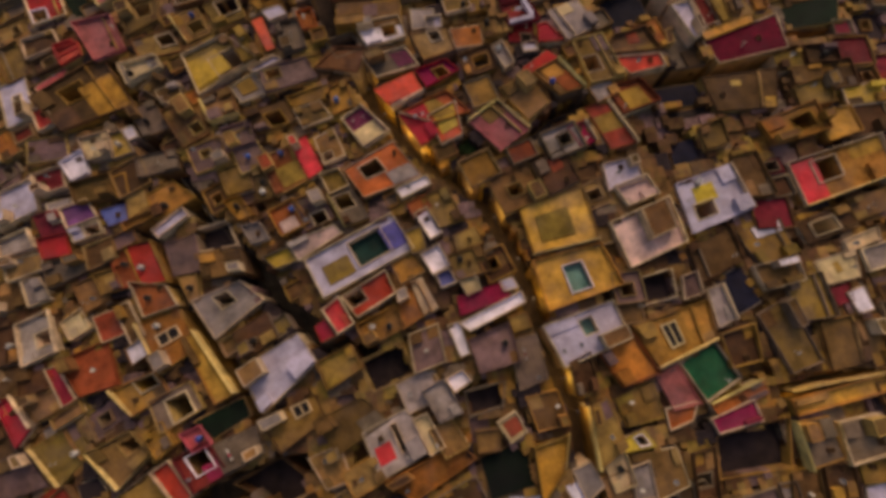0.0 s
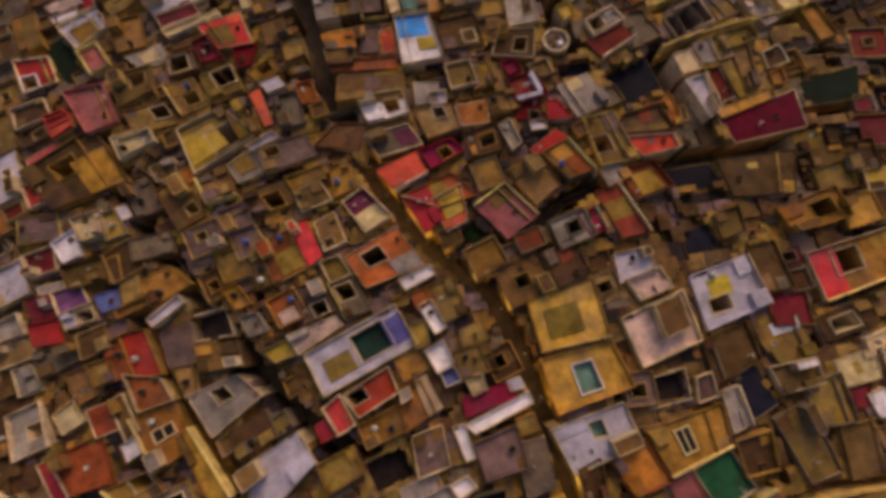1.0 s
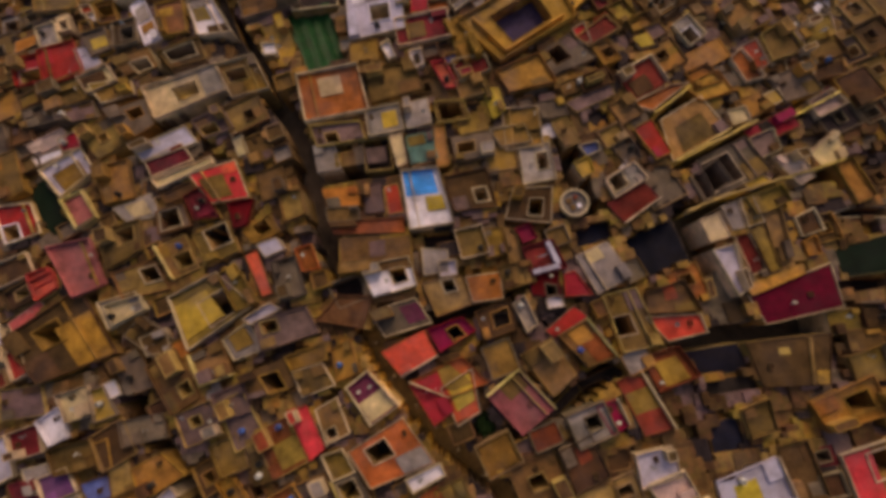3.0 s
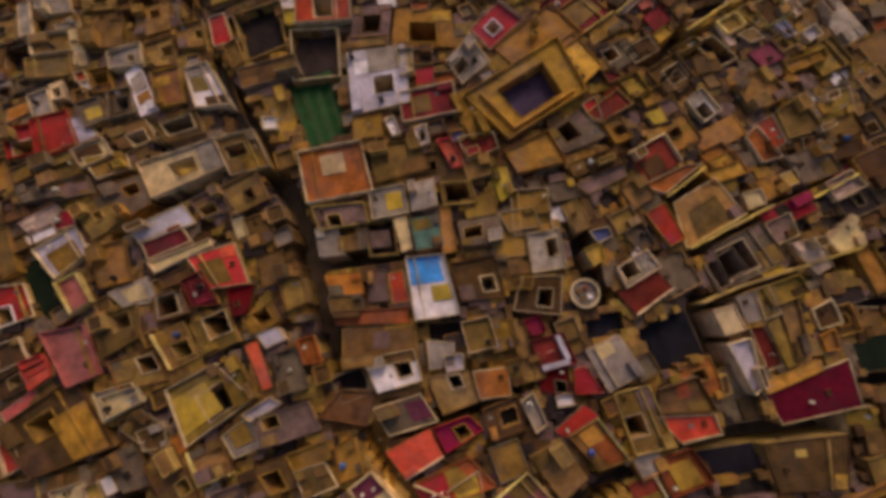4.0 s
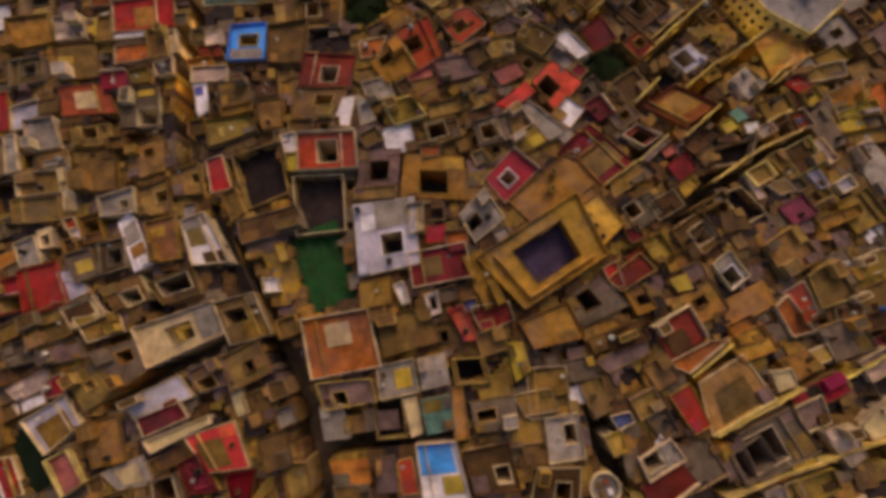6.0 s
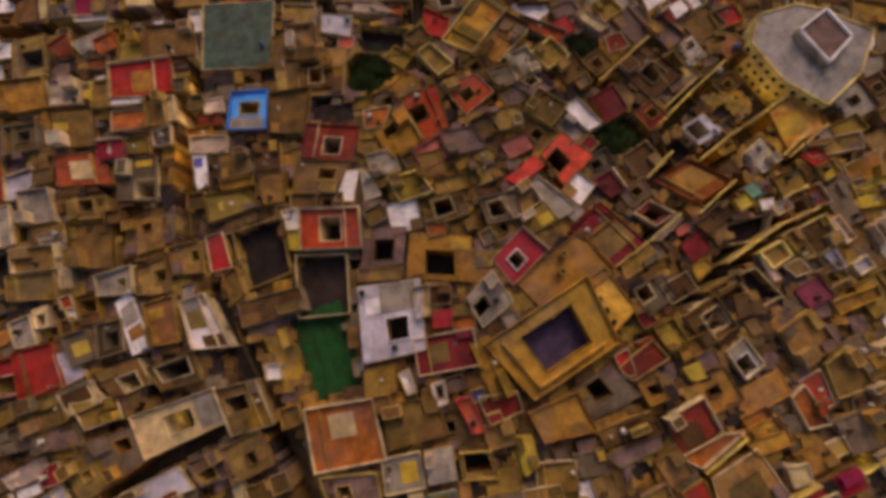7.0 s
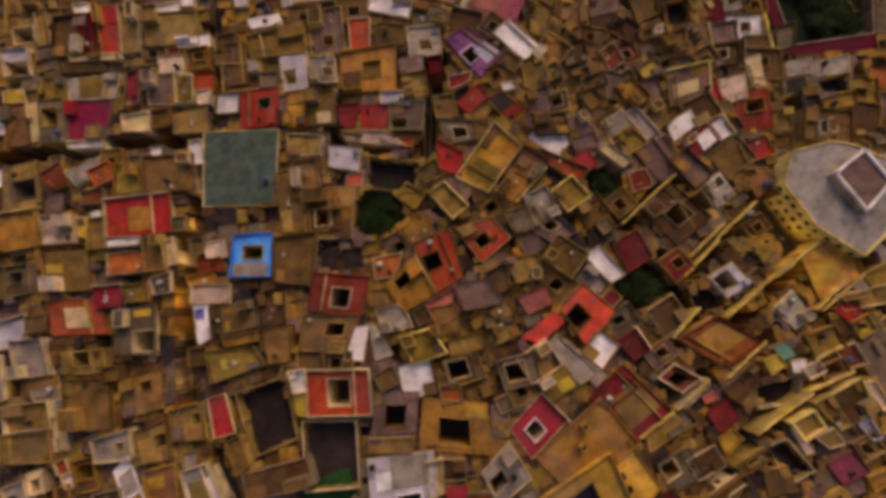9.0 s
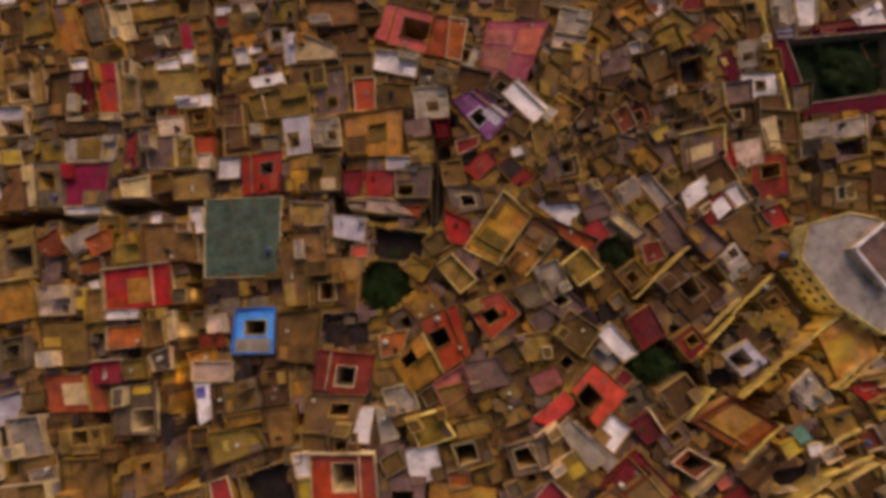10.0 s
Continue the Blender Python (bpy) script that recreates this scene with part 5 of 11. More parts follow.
house(64.2, 138.84, 9.77, 4.49, 2.75, 33.17, "ochre", skew=((-0.6, 0), (0.2, -0), (-0.2, 0), (0.6, -0)))
house(77.92, 152.14, 8.09, 3.99, 2.93, 21.33, "yellow")
house(85.9, 149.85, 7.72, 4.34, 2.76, 18.82, "ltgrey")
house(89.95, 149.03, 7.43, 5.94, 4.06, 18.15, "tan", court=(0.1, 0.38, 3.25, 2.6), skew=((-0, -0.1), (-0.3, 0.1), (0.3, -0.1), (0, 0.1)))
house(91.97, 142.49, 7.26, 7.79, 6.75, 21.02, "brown", walls="0123", skew=((-0.1, -0.1), (-0.4, 0.1), (0.4, -0.1), (0.1, 0.1)))
house(97.71, 143.24, 7.09, 2.47, 6.05, 19.7, "pinkwhite")
house(80.97, 139.76, 8.52, 5.26, 3.95, 23.36, "tan", walls="0123")
house(87.04, 141.11, 8.06, 3.21, 6.92, 21, "olive", skew=((0.7, -0), (-0.1, 0), (0.1, -0), (-0.7, 0)))
house(85.22, 136.19, 8.3, 3.98, 3.32, 14.34, "olive", skew=((0.8, 0.1), (0.3, -0.1), (-0.3, 0.1), (-0.8, -0.1)))
house(93.97, 136.69, 7.36, 2.47, 3.98, 21.6, "lav")
house(99.45, 134.61, 7.04, 4.23, 2.96, 22.18, "lav")
house(79.22, 136.85, 8.78, 1.46, 5.72, 16.38, "pinkwhite")
house(75.79, 133.48, 8.63, 5.74, 8.38, 16.19, "plumdark", skew=((0.7, -0.2), (1, 0.2), (-1, -0.2), (-0.7, 0.2)))
house(86.96, 130.5, 8.33, 6.19, 4.92, 20.14, "plum", skew=((0.3, 0), (0.3, -0), (-0.3, 0), (-0.3, -0)))
house(95.63, 128.02, 7.61, 10.11, 2.61, 14, "gold")
house(72.19, 130.19, 9.52, 5.65, 4.67, 3.86, "dtan", skew=((-0.2, 0.1), (0.3, -0.1), (-0.3, 0.1), (0.2, -0.1)))
house(53.11, 134.8, 10.36, 7.46, 5.93, 24.67, "grey", court=(-1.78, 1.15, 3.2, 2.94), skew=((-0.3, -0.2), (0, 0.2), (-0, -0.2), (0.3, 0.2)))
house(51.57, 142.17, 10.26, 8.29, 3.53, 24.64, "olive", skew=((-0.6, 0.1), (0.1, -0.1), (-0.1, 0.1), (0.6, -0.1)))
house(58.42, 135.51, 10.24, 6.36, 4.44, 19.23, "brown")
house(65.93, 130.44, 9.39, 4.17, 4.14, 16.45, "dark", skew=((-0.2, 0), (-0.3, -0), (0.3, 0), (0.2, -0)))
house(54.2, 126.03, 10.69, 4.66, 5.94, 16.63, "olive", skew=((0.3, 0.1), (0.2, -0.1), (-0.2, 0.1), (-0.3, -0.1)))
house(49.38, 124.89, 10.95, 3.68, 2.95, 18.54, "red")
house(72.12, 125.38, 9.64, 3.03, 3.18, 13.66, "tan", skew=((0.1, 0.1), (0.4, -0.1), (-0.4, 0.1), (-0.1, -0.1)))
house(58.23, 123.27, 10.5, 6.52, 3.76, 14.25, "ochre")
house(-77.93, 166.93, 10.01, 7.44, 4.02, 1.59, "tan", skew=((0.4, -0), (0.4, 0), (-0.4, -0), (-0.4, 0)))
house(-76.66, 165.3, 10.08, 5.72, 3, 1.39, "ltgrey", skew=((0.4, 0.2), (0.3, -0.2), (-0.3, 0.2), (-0.4, -0.2)))
house(-80.34, 161.24, 10.04, 10.11, 5.79, -0.89, "olive", skew=((0.6, -0), (0.5, 0), (-0.5, -0), (-0.6, 0)))
house(-73.27, 158.73, 10.36, 3.17, 10.86, 3.31, "cream", skew=((0.6, -0), (0.4, 0), (-0.4, -0), (-0.6, 0)))
house(-80.68, 154.91, 10.12, 11.38, 5.9, -3.02, "tan", skew=((0.7, 0.1), (0.6, -0.1), (-0.6, 0.1), (-0.7, -0.1)))
house(-72.26, 150.39, 10.51, 2.56, 2.87, 10.19, "red", skew=((0.1, 0.1), (0.4, -0.1), (-0.4, 0.1), (-0.1, -0.1)))
house(-70.77, 147.36, 10.56, 2.09, 3.07, 12.39, "white")
house(-60.87, 153.07, 11.27, 8, 5.47, 4.5, "ltgrey", court=(1.19, -0.27, 1.86, 1.86), skew=((0.2, 0.4), (0.1, -0.4), (-0.1, 0.4), (-0.2, -0.4)))
house(-57.25, 143.71, 11.29, 4.06, 12.77, 27.62, "white", patches=[(0.17, 2.12, 3.02, 4.23, "ltgrey"), (0.17, -2.09, 3.02, 2.72, "ochre")], skew=((-1, 0.4), (-0.9, -0.4), (0.9, 0.4), (1, -0.4)))
house(-52.63, 152.82, 11.26, 6.68, 7.42, 7.95, "tan", court=(1.63, 0.14, 2.66, 2.66), skew=((0.2, 0.3), (-0.3, -0.3), (0.3, 0.3), (-0.2, -0.3)))
house(-50.51, 143.25, 11.52, 6.51, 9.84, 5.47, "brownroof", patches=[(-1.1, 2.07, 3.2, 2.33, "ochre")], skew=((0.5, 0.1), (0.1, -0.1), (-0.1, 0.1), (-0.5, -0.1)))
house(-45.06, 156.03, 11.45, 6.6, 6.87, 2.79, "tan", court=(1.95, 0.43, 2, 2.28), skew=((0.4, 0.3), (0.1, -0.3), (-0.1, 0.3), (-0.4, -0.3)))
house(-38.11, 156.61, 11.56, 4.24, 8.29, 8.77, "red", skew=((-0.1, 0.1), (0.3, -0.1), (-0.3, 0.1), (0.1, -0.1)))
house(-41.79, 141.85, 12.03, 6.8, 11.36, 2.97, "white", walls="1", patches=[(-1.03, 0.87, 3.61, 4.16, "olive"), (-0.27, 4.22, 5.55, 2.22, "ltgrey"), (0.97, -4.08, 4.16, 2.5, "brown")], skew=((1.1, 0.4), (2.3, -0.4), (-2.3, 0.4), (-1.1, -0.4)))
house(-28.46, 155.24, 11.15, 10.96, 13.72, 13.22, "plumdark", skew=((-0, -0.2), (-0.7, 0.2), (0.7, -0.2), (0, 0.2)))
house(-78.26, 147.88, 10.46, 3.15, 4.56, 6.86, "cream", court=(-0.03, -0.57, 2.04, 2.72), skew=((0.3, 0.1), (0.1, -0.1), (-0.1, 0.1), (-0.3, -0.1)))
house(-68.9, 140.19, 11.03, 5.47, 6.96, 11.28, "grey", patches=[(0.45, -0.2, 3.87, 2.9, "yellow")], skew=((0.7, -0.1), (0.3, 0.1), (-0.3, -0.1), (-0.7, 0.1)))
house(45.02, 86.07, 11.28, 7.84, 4.52, 22.77, "ltgrey", court=(-1.5, 0.39, 3.29, 3.03), skew=((-0.3, -0), (0.1, 0), (-0.1, -0), (0.3, 0)))
house(46.62, 87.46, 11.12, 1.84, 4.89, 39.34, "white", skew=((-0.4, 0.1), (-0.6, -0.1), (0.6, 0.1), (0.4, -0.1)))
house(45.8, 81.15, 11.19, 9.31, 5, 24.27, "maroon", walls="2", skew=((0.3, -0.2), (0.2, 0.2), (-0.2, -0.2), (-0.3, 0.2)))
house(73.1, 77.55, 10.04, 8.52, 4.13, 11.71, "olive")
house(69.62, 61.31, 10.23, 12.46, 2.07, 12.71, "gold", skew=((-0, -0.1), (-0.3, 0.1), (0.3, -0.1), (0, 0.1)))
house(78.77, 66.75, 9.45, 3.09, 3.46, 10.72, "amber", skew=((-0.2, 0.2), (-0.5, -0.2), (0.5, 0.2), (0.2, -0.2)))
house(62.68, 83.45, 10.5, 7.52, 5.86, 26.6, "grey", court=(0.23, 0, 6.36, 5.28), skew=((-0.6, -0.2), (-0.3, 0.2), (0.3, -0.2), (0.6, 0.2)))
house(71.77, 82.01, 10.18, 4.64, 3.17, 15.73, "yellow", skew=((0.3, 0), (0.9, -0), (-0.9, 0), (-0.3, -0)))
house(79.74, 71.61, 9.57, 4.84, 4.46, 13.57, "brown", skew=((-0.3, 0.2), (-0.3, -0.2), (0.3, 0.2), (0.3, -0.2)))
house(86.26, 74.52, 8.47, 6.78, 3.62, 12.32, "plumdark")
house(75.72, 203.75, 5.19, 9.57, 5.42, 31.67, "maroon", patches=[(1.54, -0.6, 3.84, 3.52, "white")], skew=((-1.1, -0.1), (-0.3, 0.1), (0.3, -0.1), (1.1, 0.1)))
house(72.58, 208.37, 5.31, 7.46, 4.21, 27.43, "white", skew=((-0.7, -0.1), (-0.4, 0.1), (0.4, -0.1), (0.7, 0.1)))
house(81.53, 206.65, 4.44, 4.62, 5.65, 18.01, "white", skew=((0.4, -0.2), (0.3, 0.2), (-0.3, -0.2), (-0.4, 0.2)))
house(91.42, 210.13, 3.27, 8.78, 10.57, 4.47, "maroon", court=(0.26, 1.35, 4.58, 3.17), skew=((-1.5, -0.3), (-1, 0.3), (1, -0.3), (1.5, 0.3)))
house(88.44, 199.96, 4.52, 6.98, 5.22, 15.56, "red")
house(87.61, 191.93, 4.99, 6.25, 4.61, 27.77, "brownroof", skew=((-0.1, -0.1), (0.7, 0.1), (-0.7, -0.1), (0.1, 0.1)))
house(76.25, 190.96, 6.32, 6.37, 6.23, 29.9, "ltgrey", court=(1.09, 1.45, 2.8, 2.18), court_rim="white", skew=((-0.9, -0), (-0.5, 0), (0.5, -0), (0.9, 0)))
house(80.55, 184.95, 6.38, 6.52, 3.56, 14.5, "brown", skew=((0.7, -0.3), (-1.7, 0.3), (1.7, -0.3), (-0.7, 0.3)))
# black slab painted for the shaded gap before the mosque wall
house(88.85, 180.11, 1.34, 6.54, 12.68, 25.04, "dark", skew=((-0.8, -0), (0.2, 0), (-0.2, -0), (0.8, 0)))
house(71.52, 186.56, 6.94, 7.95, 9.14, 23.65, "grey", court=(-0.62, 1.96, 6.02, 4.51), skew=((-0.3, 0.1), (-0.1, -0.1), (0.1, 0.1), (0.3, -0.1)))
house(71.17, 196.99, 6.31, 5.79, 8.54, 31.12, "mauve", skew=((0.3, 0), (0.3, -0), (-0.3, 0), (-0.3, -0)))
house(109.47, 204.28, 1.9, 7.86, 4.12, 3.19, "olive", skylight=(-0.5, 0, 4.57, 3.71), skew=((-0.4, 0.2), (-0.7, -0.2), (0.7, 0.2), (0.4, -0.2)))
house(112.74, 196.19, 2.02, 5.07, 5.6, 11.41, "olive", skew=((-1, 0), (-1, -0), (1, 0), (1, -0)))
house(107.37, 221.19, 0.65, 6.47, 4.1, 2.95, "ltgrey", skew=((-0.5, 0), (-0.5, -0), (0.5, 0), (0.5, -0)))
house(115.96, 220.72, -0.38, 9.82, 4.5, 2.78, "ltgrey", skew=((-0.5, 0.2), (-0.7, -0.2), (0.7, 0.2), (0.5, -0.2)))
house(105.82, 216.71, 0.38, 5.63, 4.01, 3.58, "dark", skew=((-0.5, 0), (-0.5, -0), (0.5, 0), (0.5, -0)))
house(115.55, 215.71, -0.64, 9.39, 5.25, 2.86, "plumdark", skew=((-0.3, 0.2), (-0.9, -0.2), (0.9, 0.2), (0.3, -0.2)))
house(114.3, 210.55, 0.86, 8.12, 3.52, 3.71, "ochre", skew=((-0.3, 0.2), (-0.6, -0.2), (0.6, 0.2), (0.3, -0.2)))
house(95.39, 220.96, 2.09, 3.67, 8.17, 8.08, "cream", skew=((-0.4, -0), (-0.8, 0), (0.8, -0), (0.4, 0)))
house(106.78, 230.31, -0.25, 5.06, 6.71, 5.98, "grey", skew=((-1.2, 0), (-1.3, -0), (1.3, 0), (1.2, -0)))
house(-76.99, 273.06, 5.25, 6.18, 15.2, -2.16, "amber", skew=((2.3, 0), (3, -0), (-3, 0), (-2.3, -0)))
house(-62.88, 272.66, 5.43, 5.3, 11.02, 2.41, "cream", skew=((0.8, -0.1), (0.7, 0.1), (-0.7, -0.1), (-0.8, 0.1)))
house(-69.4, 273.89, 5.13, 6.14, 10.59, -1.85, "grey", skew=((1.2, -0), (1.2, 0), (-1.2, -0), (-1.2, 0)))
house(-56.98, 275.29, 5.19, 14.39, 5.43, 0.85, "olive", skew=((0.8, -0), (0.7, 0), (-0.7, -0), (-0.8, 0)))
house(-50.13, 266.16, 6.13, 6.28, 6.7, 2.46, "grey", skew=((0.7, 0.2), (0.3, -0.2), (-0.3, 0.2), (-0.7, -0.2)))
house(-45.76, 265.67, 6.17, 3.17, 7.93, 6.42, "magenta")
house(-45.25, 259.32, 6.7, 3.57, 3.67, -3.67, "white", skew=((0.3, 0.1), (0.2, -0.1), (-0.2, 0.1), (-0.3, -0.1)))
house(-49.11, 251.36, 7.27, 13.57, 9.6, -5.55, "tan", skew=((1.2, -0), (0.9, 0), (-0.9, -0), (-1.2, 0)))
house(-87.52, 256.92, 5.9, 9.16, 12.57, 0.22, "tan", court=(-1.53, -0.17, 5.41, 4.58), skew=((1.1, -0), (1, 0), (-1, -0), (-1.1, 0)))
house(-89.91, 248.5, 6.59, 7.08, 7.97, -3.29, "lav", court=(0, -1.59, 6.37, 4.1), skew=((1.1, -0), (0.8, 0), (-0.8, -0), (-1.1, 0)))
house(-72.68, 245.06, 7.03, 10.99, 5.12, -3.15, "brown", skew=((0.7, 0.2), (0.7, -0.2), (-0.7, 0.2), (-0.7, -0.2)))
house(-78.73, 238.74, 7.57, 5.12, 6.64, -3.14, "olive", skew=((0.8, 0.1), (0.8, -0.1), (-0.8, 0.1), (-0.8, -0.1)))
house(-89.96, 239.01, 7.01, 5.62, 3.59, -3.8, "yellow", skew=((0.3, 0.1), (0.7, -0.1), (-0.7, 0.1), (-0.3, -0.1)))
house(-69.81, 222.44, 8.5, 8.67, 2.12, -3.69, "white", skew=((0.3, 0.1), (0.3, -0.1), (-0.3, 0.1), (-0.3, -0.1)))
house(-50.85, 226.2, 8.76, 4.44, 4.67, -0.06, "olive", skew=((0.4, -0.1), (0, 0.1), (-0, -0.1), (-0.4, 0.1)))
house(-44.06, 224.53, 8.98, 8.71, 6.03, -1.18, "tan", skew=((0.3, 0.2), (0.2, -0.2), (-0.2, 0.2), (-0.3, -0.2)))
house(-48.49, 240.71, 7.84, 7.59, 5.33, -2.92, "pinkwhite", skew=((0.4, -0), (0.2, 0), (-0.2, -0), (-0.4, 0)))
house(-51.41, 234.26, 8.28, 6.98, 8.45, -5.43, "mauve", skew=((0.7, 0.2), (0.6, -0.2), (-0.6, 0.2), (-0.7, -0.2)))
house(-45.31, 233.17, 8.44, 4.54, 7.41, 0.84, "olive", walls="0123")
house(-40.67, 230.39, 8.78, 3.49, 3.82, -4.66, "pinkwhite", skew=((0.3, 0.1), (-0, -0.1), (0, 0.1), (-0.3, -0.1)))
house(-28.15, 259.15, 6.54, 3.09, 2.12, -0.77, "white")
house(-19.15, 257.96, 6.28, 3.07, 8.56, -3.44, "lav")
house(-12.65, 256.9, 6.39, 10.51, 5.6, -17.22, "cream", skew=((1.1, -1.2), (0.6, 1.2), (-0.6, -1.2), (-1.1, 1.2)))
house(-15, 262.31, 5.75, 5.06, 7.89, 1.58, "amber", skew=((0.5, 0), (0.4, -0), (-0.4, 0), (-0.5, -0)))
house(-22.29, 242.82, 7.71, 14.24, 7.5, 2.84, "olive", skew=((0.5, 0.5), (-0.1, -0.5), (0.1, 0.5), (-0.5, -0.5)))
house(-9.98, 244.66, 7.06, 8.46, 12.26, 0.2, "mauve", court=(0.23, -2.45, 2.43, 2.43))
house(-1.62, 242.77, 7.11, 5.31, 8.79, -5.14, "red", skew=((0.3, -0.1), (0, 0.1), (-0, -0.1), (-0.3, 0.1)))
house(-18.45, 234.14, 8.2, 6.58, 9.67, -1.49, "lav", court=(-1.11, -1.06, 2.94, 3.82), skew=((0.3, -0), (0, 0), (-0, -0), (-0.3, 0)))
house(-11.33, 233.62, 8.34, 6.22, 7.22, -2.98, "ltgrey", court=(1.2, -0.69, 2.3, 2.3), skew=((0.2, 0.1), (0.3, -0.1), (-0.3, 0.1), (-0.2, -0.1)))
house(-0.25, 232.08, 7.74, 13.42, 11.81, -1.14, "gold", court=(0.77, 0.26, 4.24, 4.24), floor=("dtan", 0.5), skew=((0.1, 0.4), (-0.5, -0.4), (0.5, 0.4), (-0.1, -0.4)))
house(-18.51, 223.55, 9.01, 4.38, 8.34, -0.46, "amber", patches=[(0, 2.84, 3.94, 1.97, "gold")])
house(-27.33, 225.39, 8.85, 9.16, 9.54, -1.26, "red", court=(1.19, 1.33, 2.91, 2.62), skew=((0.1, 0.1), (-0.4, -0.1), (0.4, 0.1), (-0.1, -0.1)))
house(6.79, 250.37, 6.01, 11.14, 6.14, -17.81, "white", skew=((0.3, 0.2), (-0, -0.2), (0, 0.2), (-0.3, -0.2)))
house(16.3, 245.72, 6.31, 8.7, 6.32, -23.15, "grey", skew=((0.7, -0.4), (0.4, 0.4), (-0.4, -0.4), (-0.7, 0.4)))
house(14.04, 238.25, 6.9, 8.22, 8.24, -3.42, "ltgrey", court=(0.29, -0.91, 2.89, 2.6))
house(37.09, 235.97, 5.86, 5.82, 11.26, 34.97, "white")
house(25.91, 234.57, 6.74, 7.44, 12.26, 34.34, "purple", court=(-1.43, -0.69, 3.73, 3.44), court_rim="white", patches=[(1.5, -2.76, 3.73, 4.88, "lav")], skew=((-0.2, -0.7), (1, 0.7), (-1, -0.7), (0.2, 0.7)))
house(21.39, 226.45, 7.39, 5.66, 3.09, 11.61, "maroon", skew=((-0.3, -0.3), (-0.8, 0.3), (0.8, -0.3), (0.3, 0.3)))
house(23.76, 220.74, 7.89, 6.83, 4.31, 35.37, "red", skew=((0.2, 0), (-0.3, -0), (0.3, 0), (-0.2, -0)))
house(31.36, 218.38, 7.41, 4.91, 8.45, 33.07, "maroon", patches=[(0, 1.35, 4.42, 4.07, "plumdark")], skew=((-0.1, -0.3), (0.8, 0.3), (-0.8, -0.3), (0.1, 0.3)))
house(43.8, 241.94, 4.95, 5.51, 10.54, -27.51, "olive", skew=((1.9, 0.4), (0.9, -0.4), (-0.9, 0.4), (-1.9, -0.4)))
house(53.31, 257.59, 2.37, 8.12, 7.21, -18.06, "ltgrey")
house(50.71, 251.31, 3.57, 8.34, 4.47, -17.57, "pinkwhite", skew=((-0.1, 0), (-0.5, -0), (0.5, 0), (0.1, -0)))
house(69.23, 257.48, 1.32, 8.9, 7.17, 18.91, "amber", skew=((0.4, 0), (0.3, -0), (-0.3, 0), (-0.4, -0)))
house(75.17, 259.47, 0.35, 6.23, 4.9, 16.92, "white", patches=[(-0.63, 0.4, 4.08, 2.6, "rust")], skew=((-0.4, -0.3), (-0.9, 0.3), (0.9, -0.3), (0.4, 0.3)))
house(67.1, 247.91, 2.36, 3.47, 3.23, 11.79, "lav", skew=((-0.1, 0), (-0.4, -0), (0.4, 0), (0.1, -0)))
house(76.18, 249.59, 1.37, 7.58, 6.84, 18.77, "olive", skew=((0, 0.1), (-0.6, -0.1), (0.6, 0.1), (-0, -0.1)))
house(90.64, 240.86, 0.67, 3.95, 7.48, 20.56, "crimson", skew=((-0.9, -0), (-1.1, 0), (1.1, -0), (0.9, 0)))
house(98.07, 244.05, -0.61, 7.2, 7.47, 1.17, "ltgrey", court=(-0.86, -0.59, 3.08, 2.31), skew=((-0.9, -0.1), (-1, 0.1), (1, -0.1), (0.9, 0.1)))
house(97.14, 255.02, -2.26, 4.18, 3.36, 6.37, "dark", skew=((-0.5, 0.1), (-0.7, -0.1), (0.7, 0.1), (0.5, -0.1)))
house(68.04, 223.83, 4.5, 5.67, 4.06, 17.4, "yellow", skew=((0.2, 0.3), (-0.3, -0.3), (0.3, 0.3), (-0.2, -0.3)))
house(76.96, 219.19, 4.16, 11.05, 8.43, 9.46, "mauve", walls="01", patches=[(-0.68, -1.01, 6.46, 3.23, "cream")], skew=((-1.3, -0.4), (-1.5, 0.4), (1.5, -0.4), (1.3, 0.4)))
house(87.86, 216.53, 3.39, 6.86, 6.52, 6.62, "pinkwhite", skew=((-0.7, 0), (-0.7, -0), (0.7, 0), (0.7, -0)))
house(-62.47, 245.34, 7.58, 1.44, 1.35, 0.19, "white")
house(-85.86, 214.01, 8.45, 8.78, 12.04, 3.08, "tan", court=(0.92, -0.75, 5.57, 4.46), walls="2", skew=((0.2, 0.2), (0.5, -0.2), (-0.5, 0.2), (-0.2, -0.2)))
house(-77.16, 214.93, 8.94, 4.64, 5.41, 17.84, "rust", skew=((0.6, 0.6), (-0.1, -0.6), (0.1, 0.6), (-0.6, -0.6)))
house(-69.42, 215.37, 8.98, 8.1, 4.61, 24.46, "ltgrey", skew=((0.7, -0.5), (-0.3, 0.5), (0.3, -0.5), (-0.7, 0.5)))
house(-65.09, 213.75, 9.33, 5.29, 4.99, 18.24, "terracotta", skew=((0.4, 0.1), (-0, -0.1), (0, 0.1), (-0.4, -0.1)))
house(-42.36, 216, 9.62, 3.25, 6.04, -1.94, "white", skew=((-0, -0), (0.3, 0), (-0.3, -0), (0, 0)))
house(-32.24, 210.77, 9.72, 17.41, 18.38, -5.68, "tealroof", parapet=0.15, skew=((0.5, 0.1), (0, -0.1), (-0, 0.1), (-0.5, -0.1)))
house(-7.81, 209.66, 9.79, 7.49, 5.56, -15.05, "lav", skew=((0.5, 0.2), (0.2, -0.2), (-0.2, 0.2), (-0.5, -0.2)))
house(-5.96, 203.99, 9.94, 4.01, 3.13, 1.81, "coral", skew=((-0.3, -0), (-0.5, 0), (0.5, -0), (0.3, 0)))
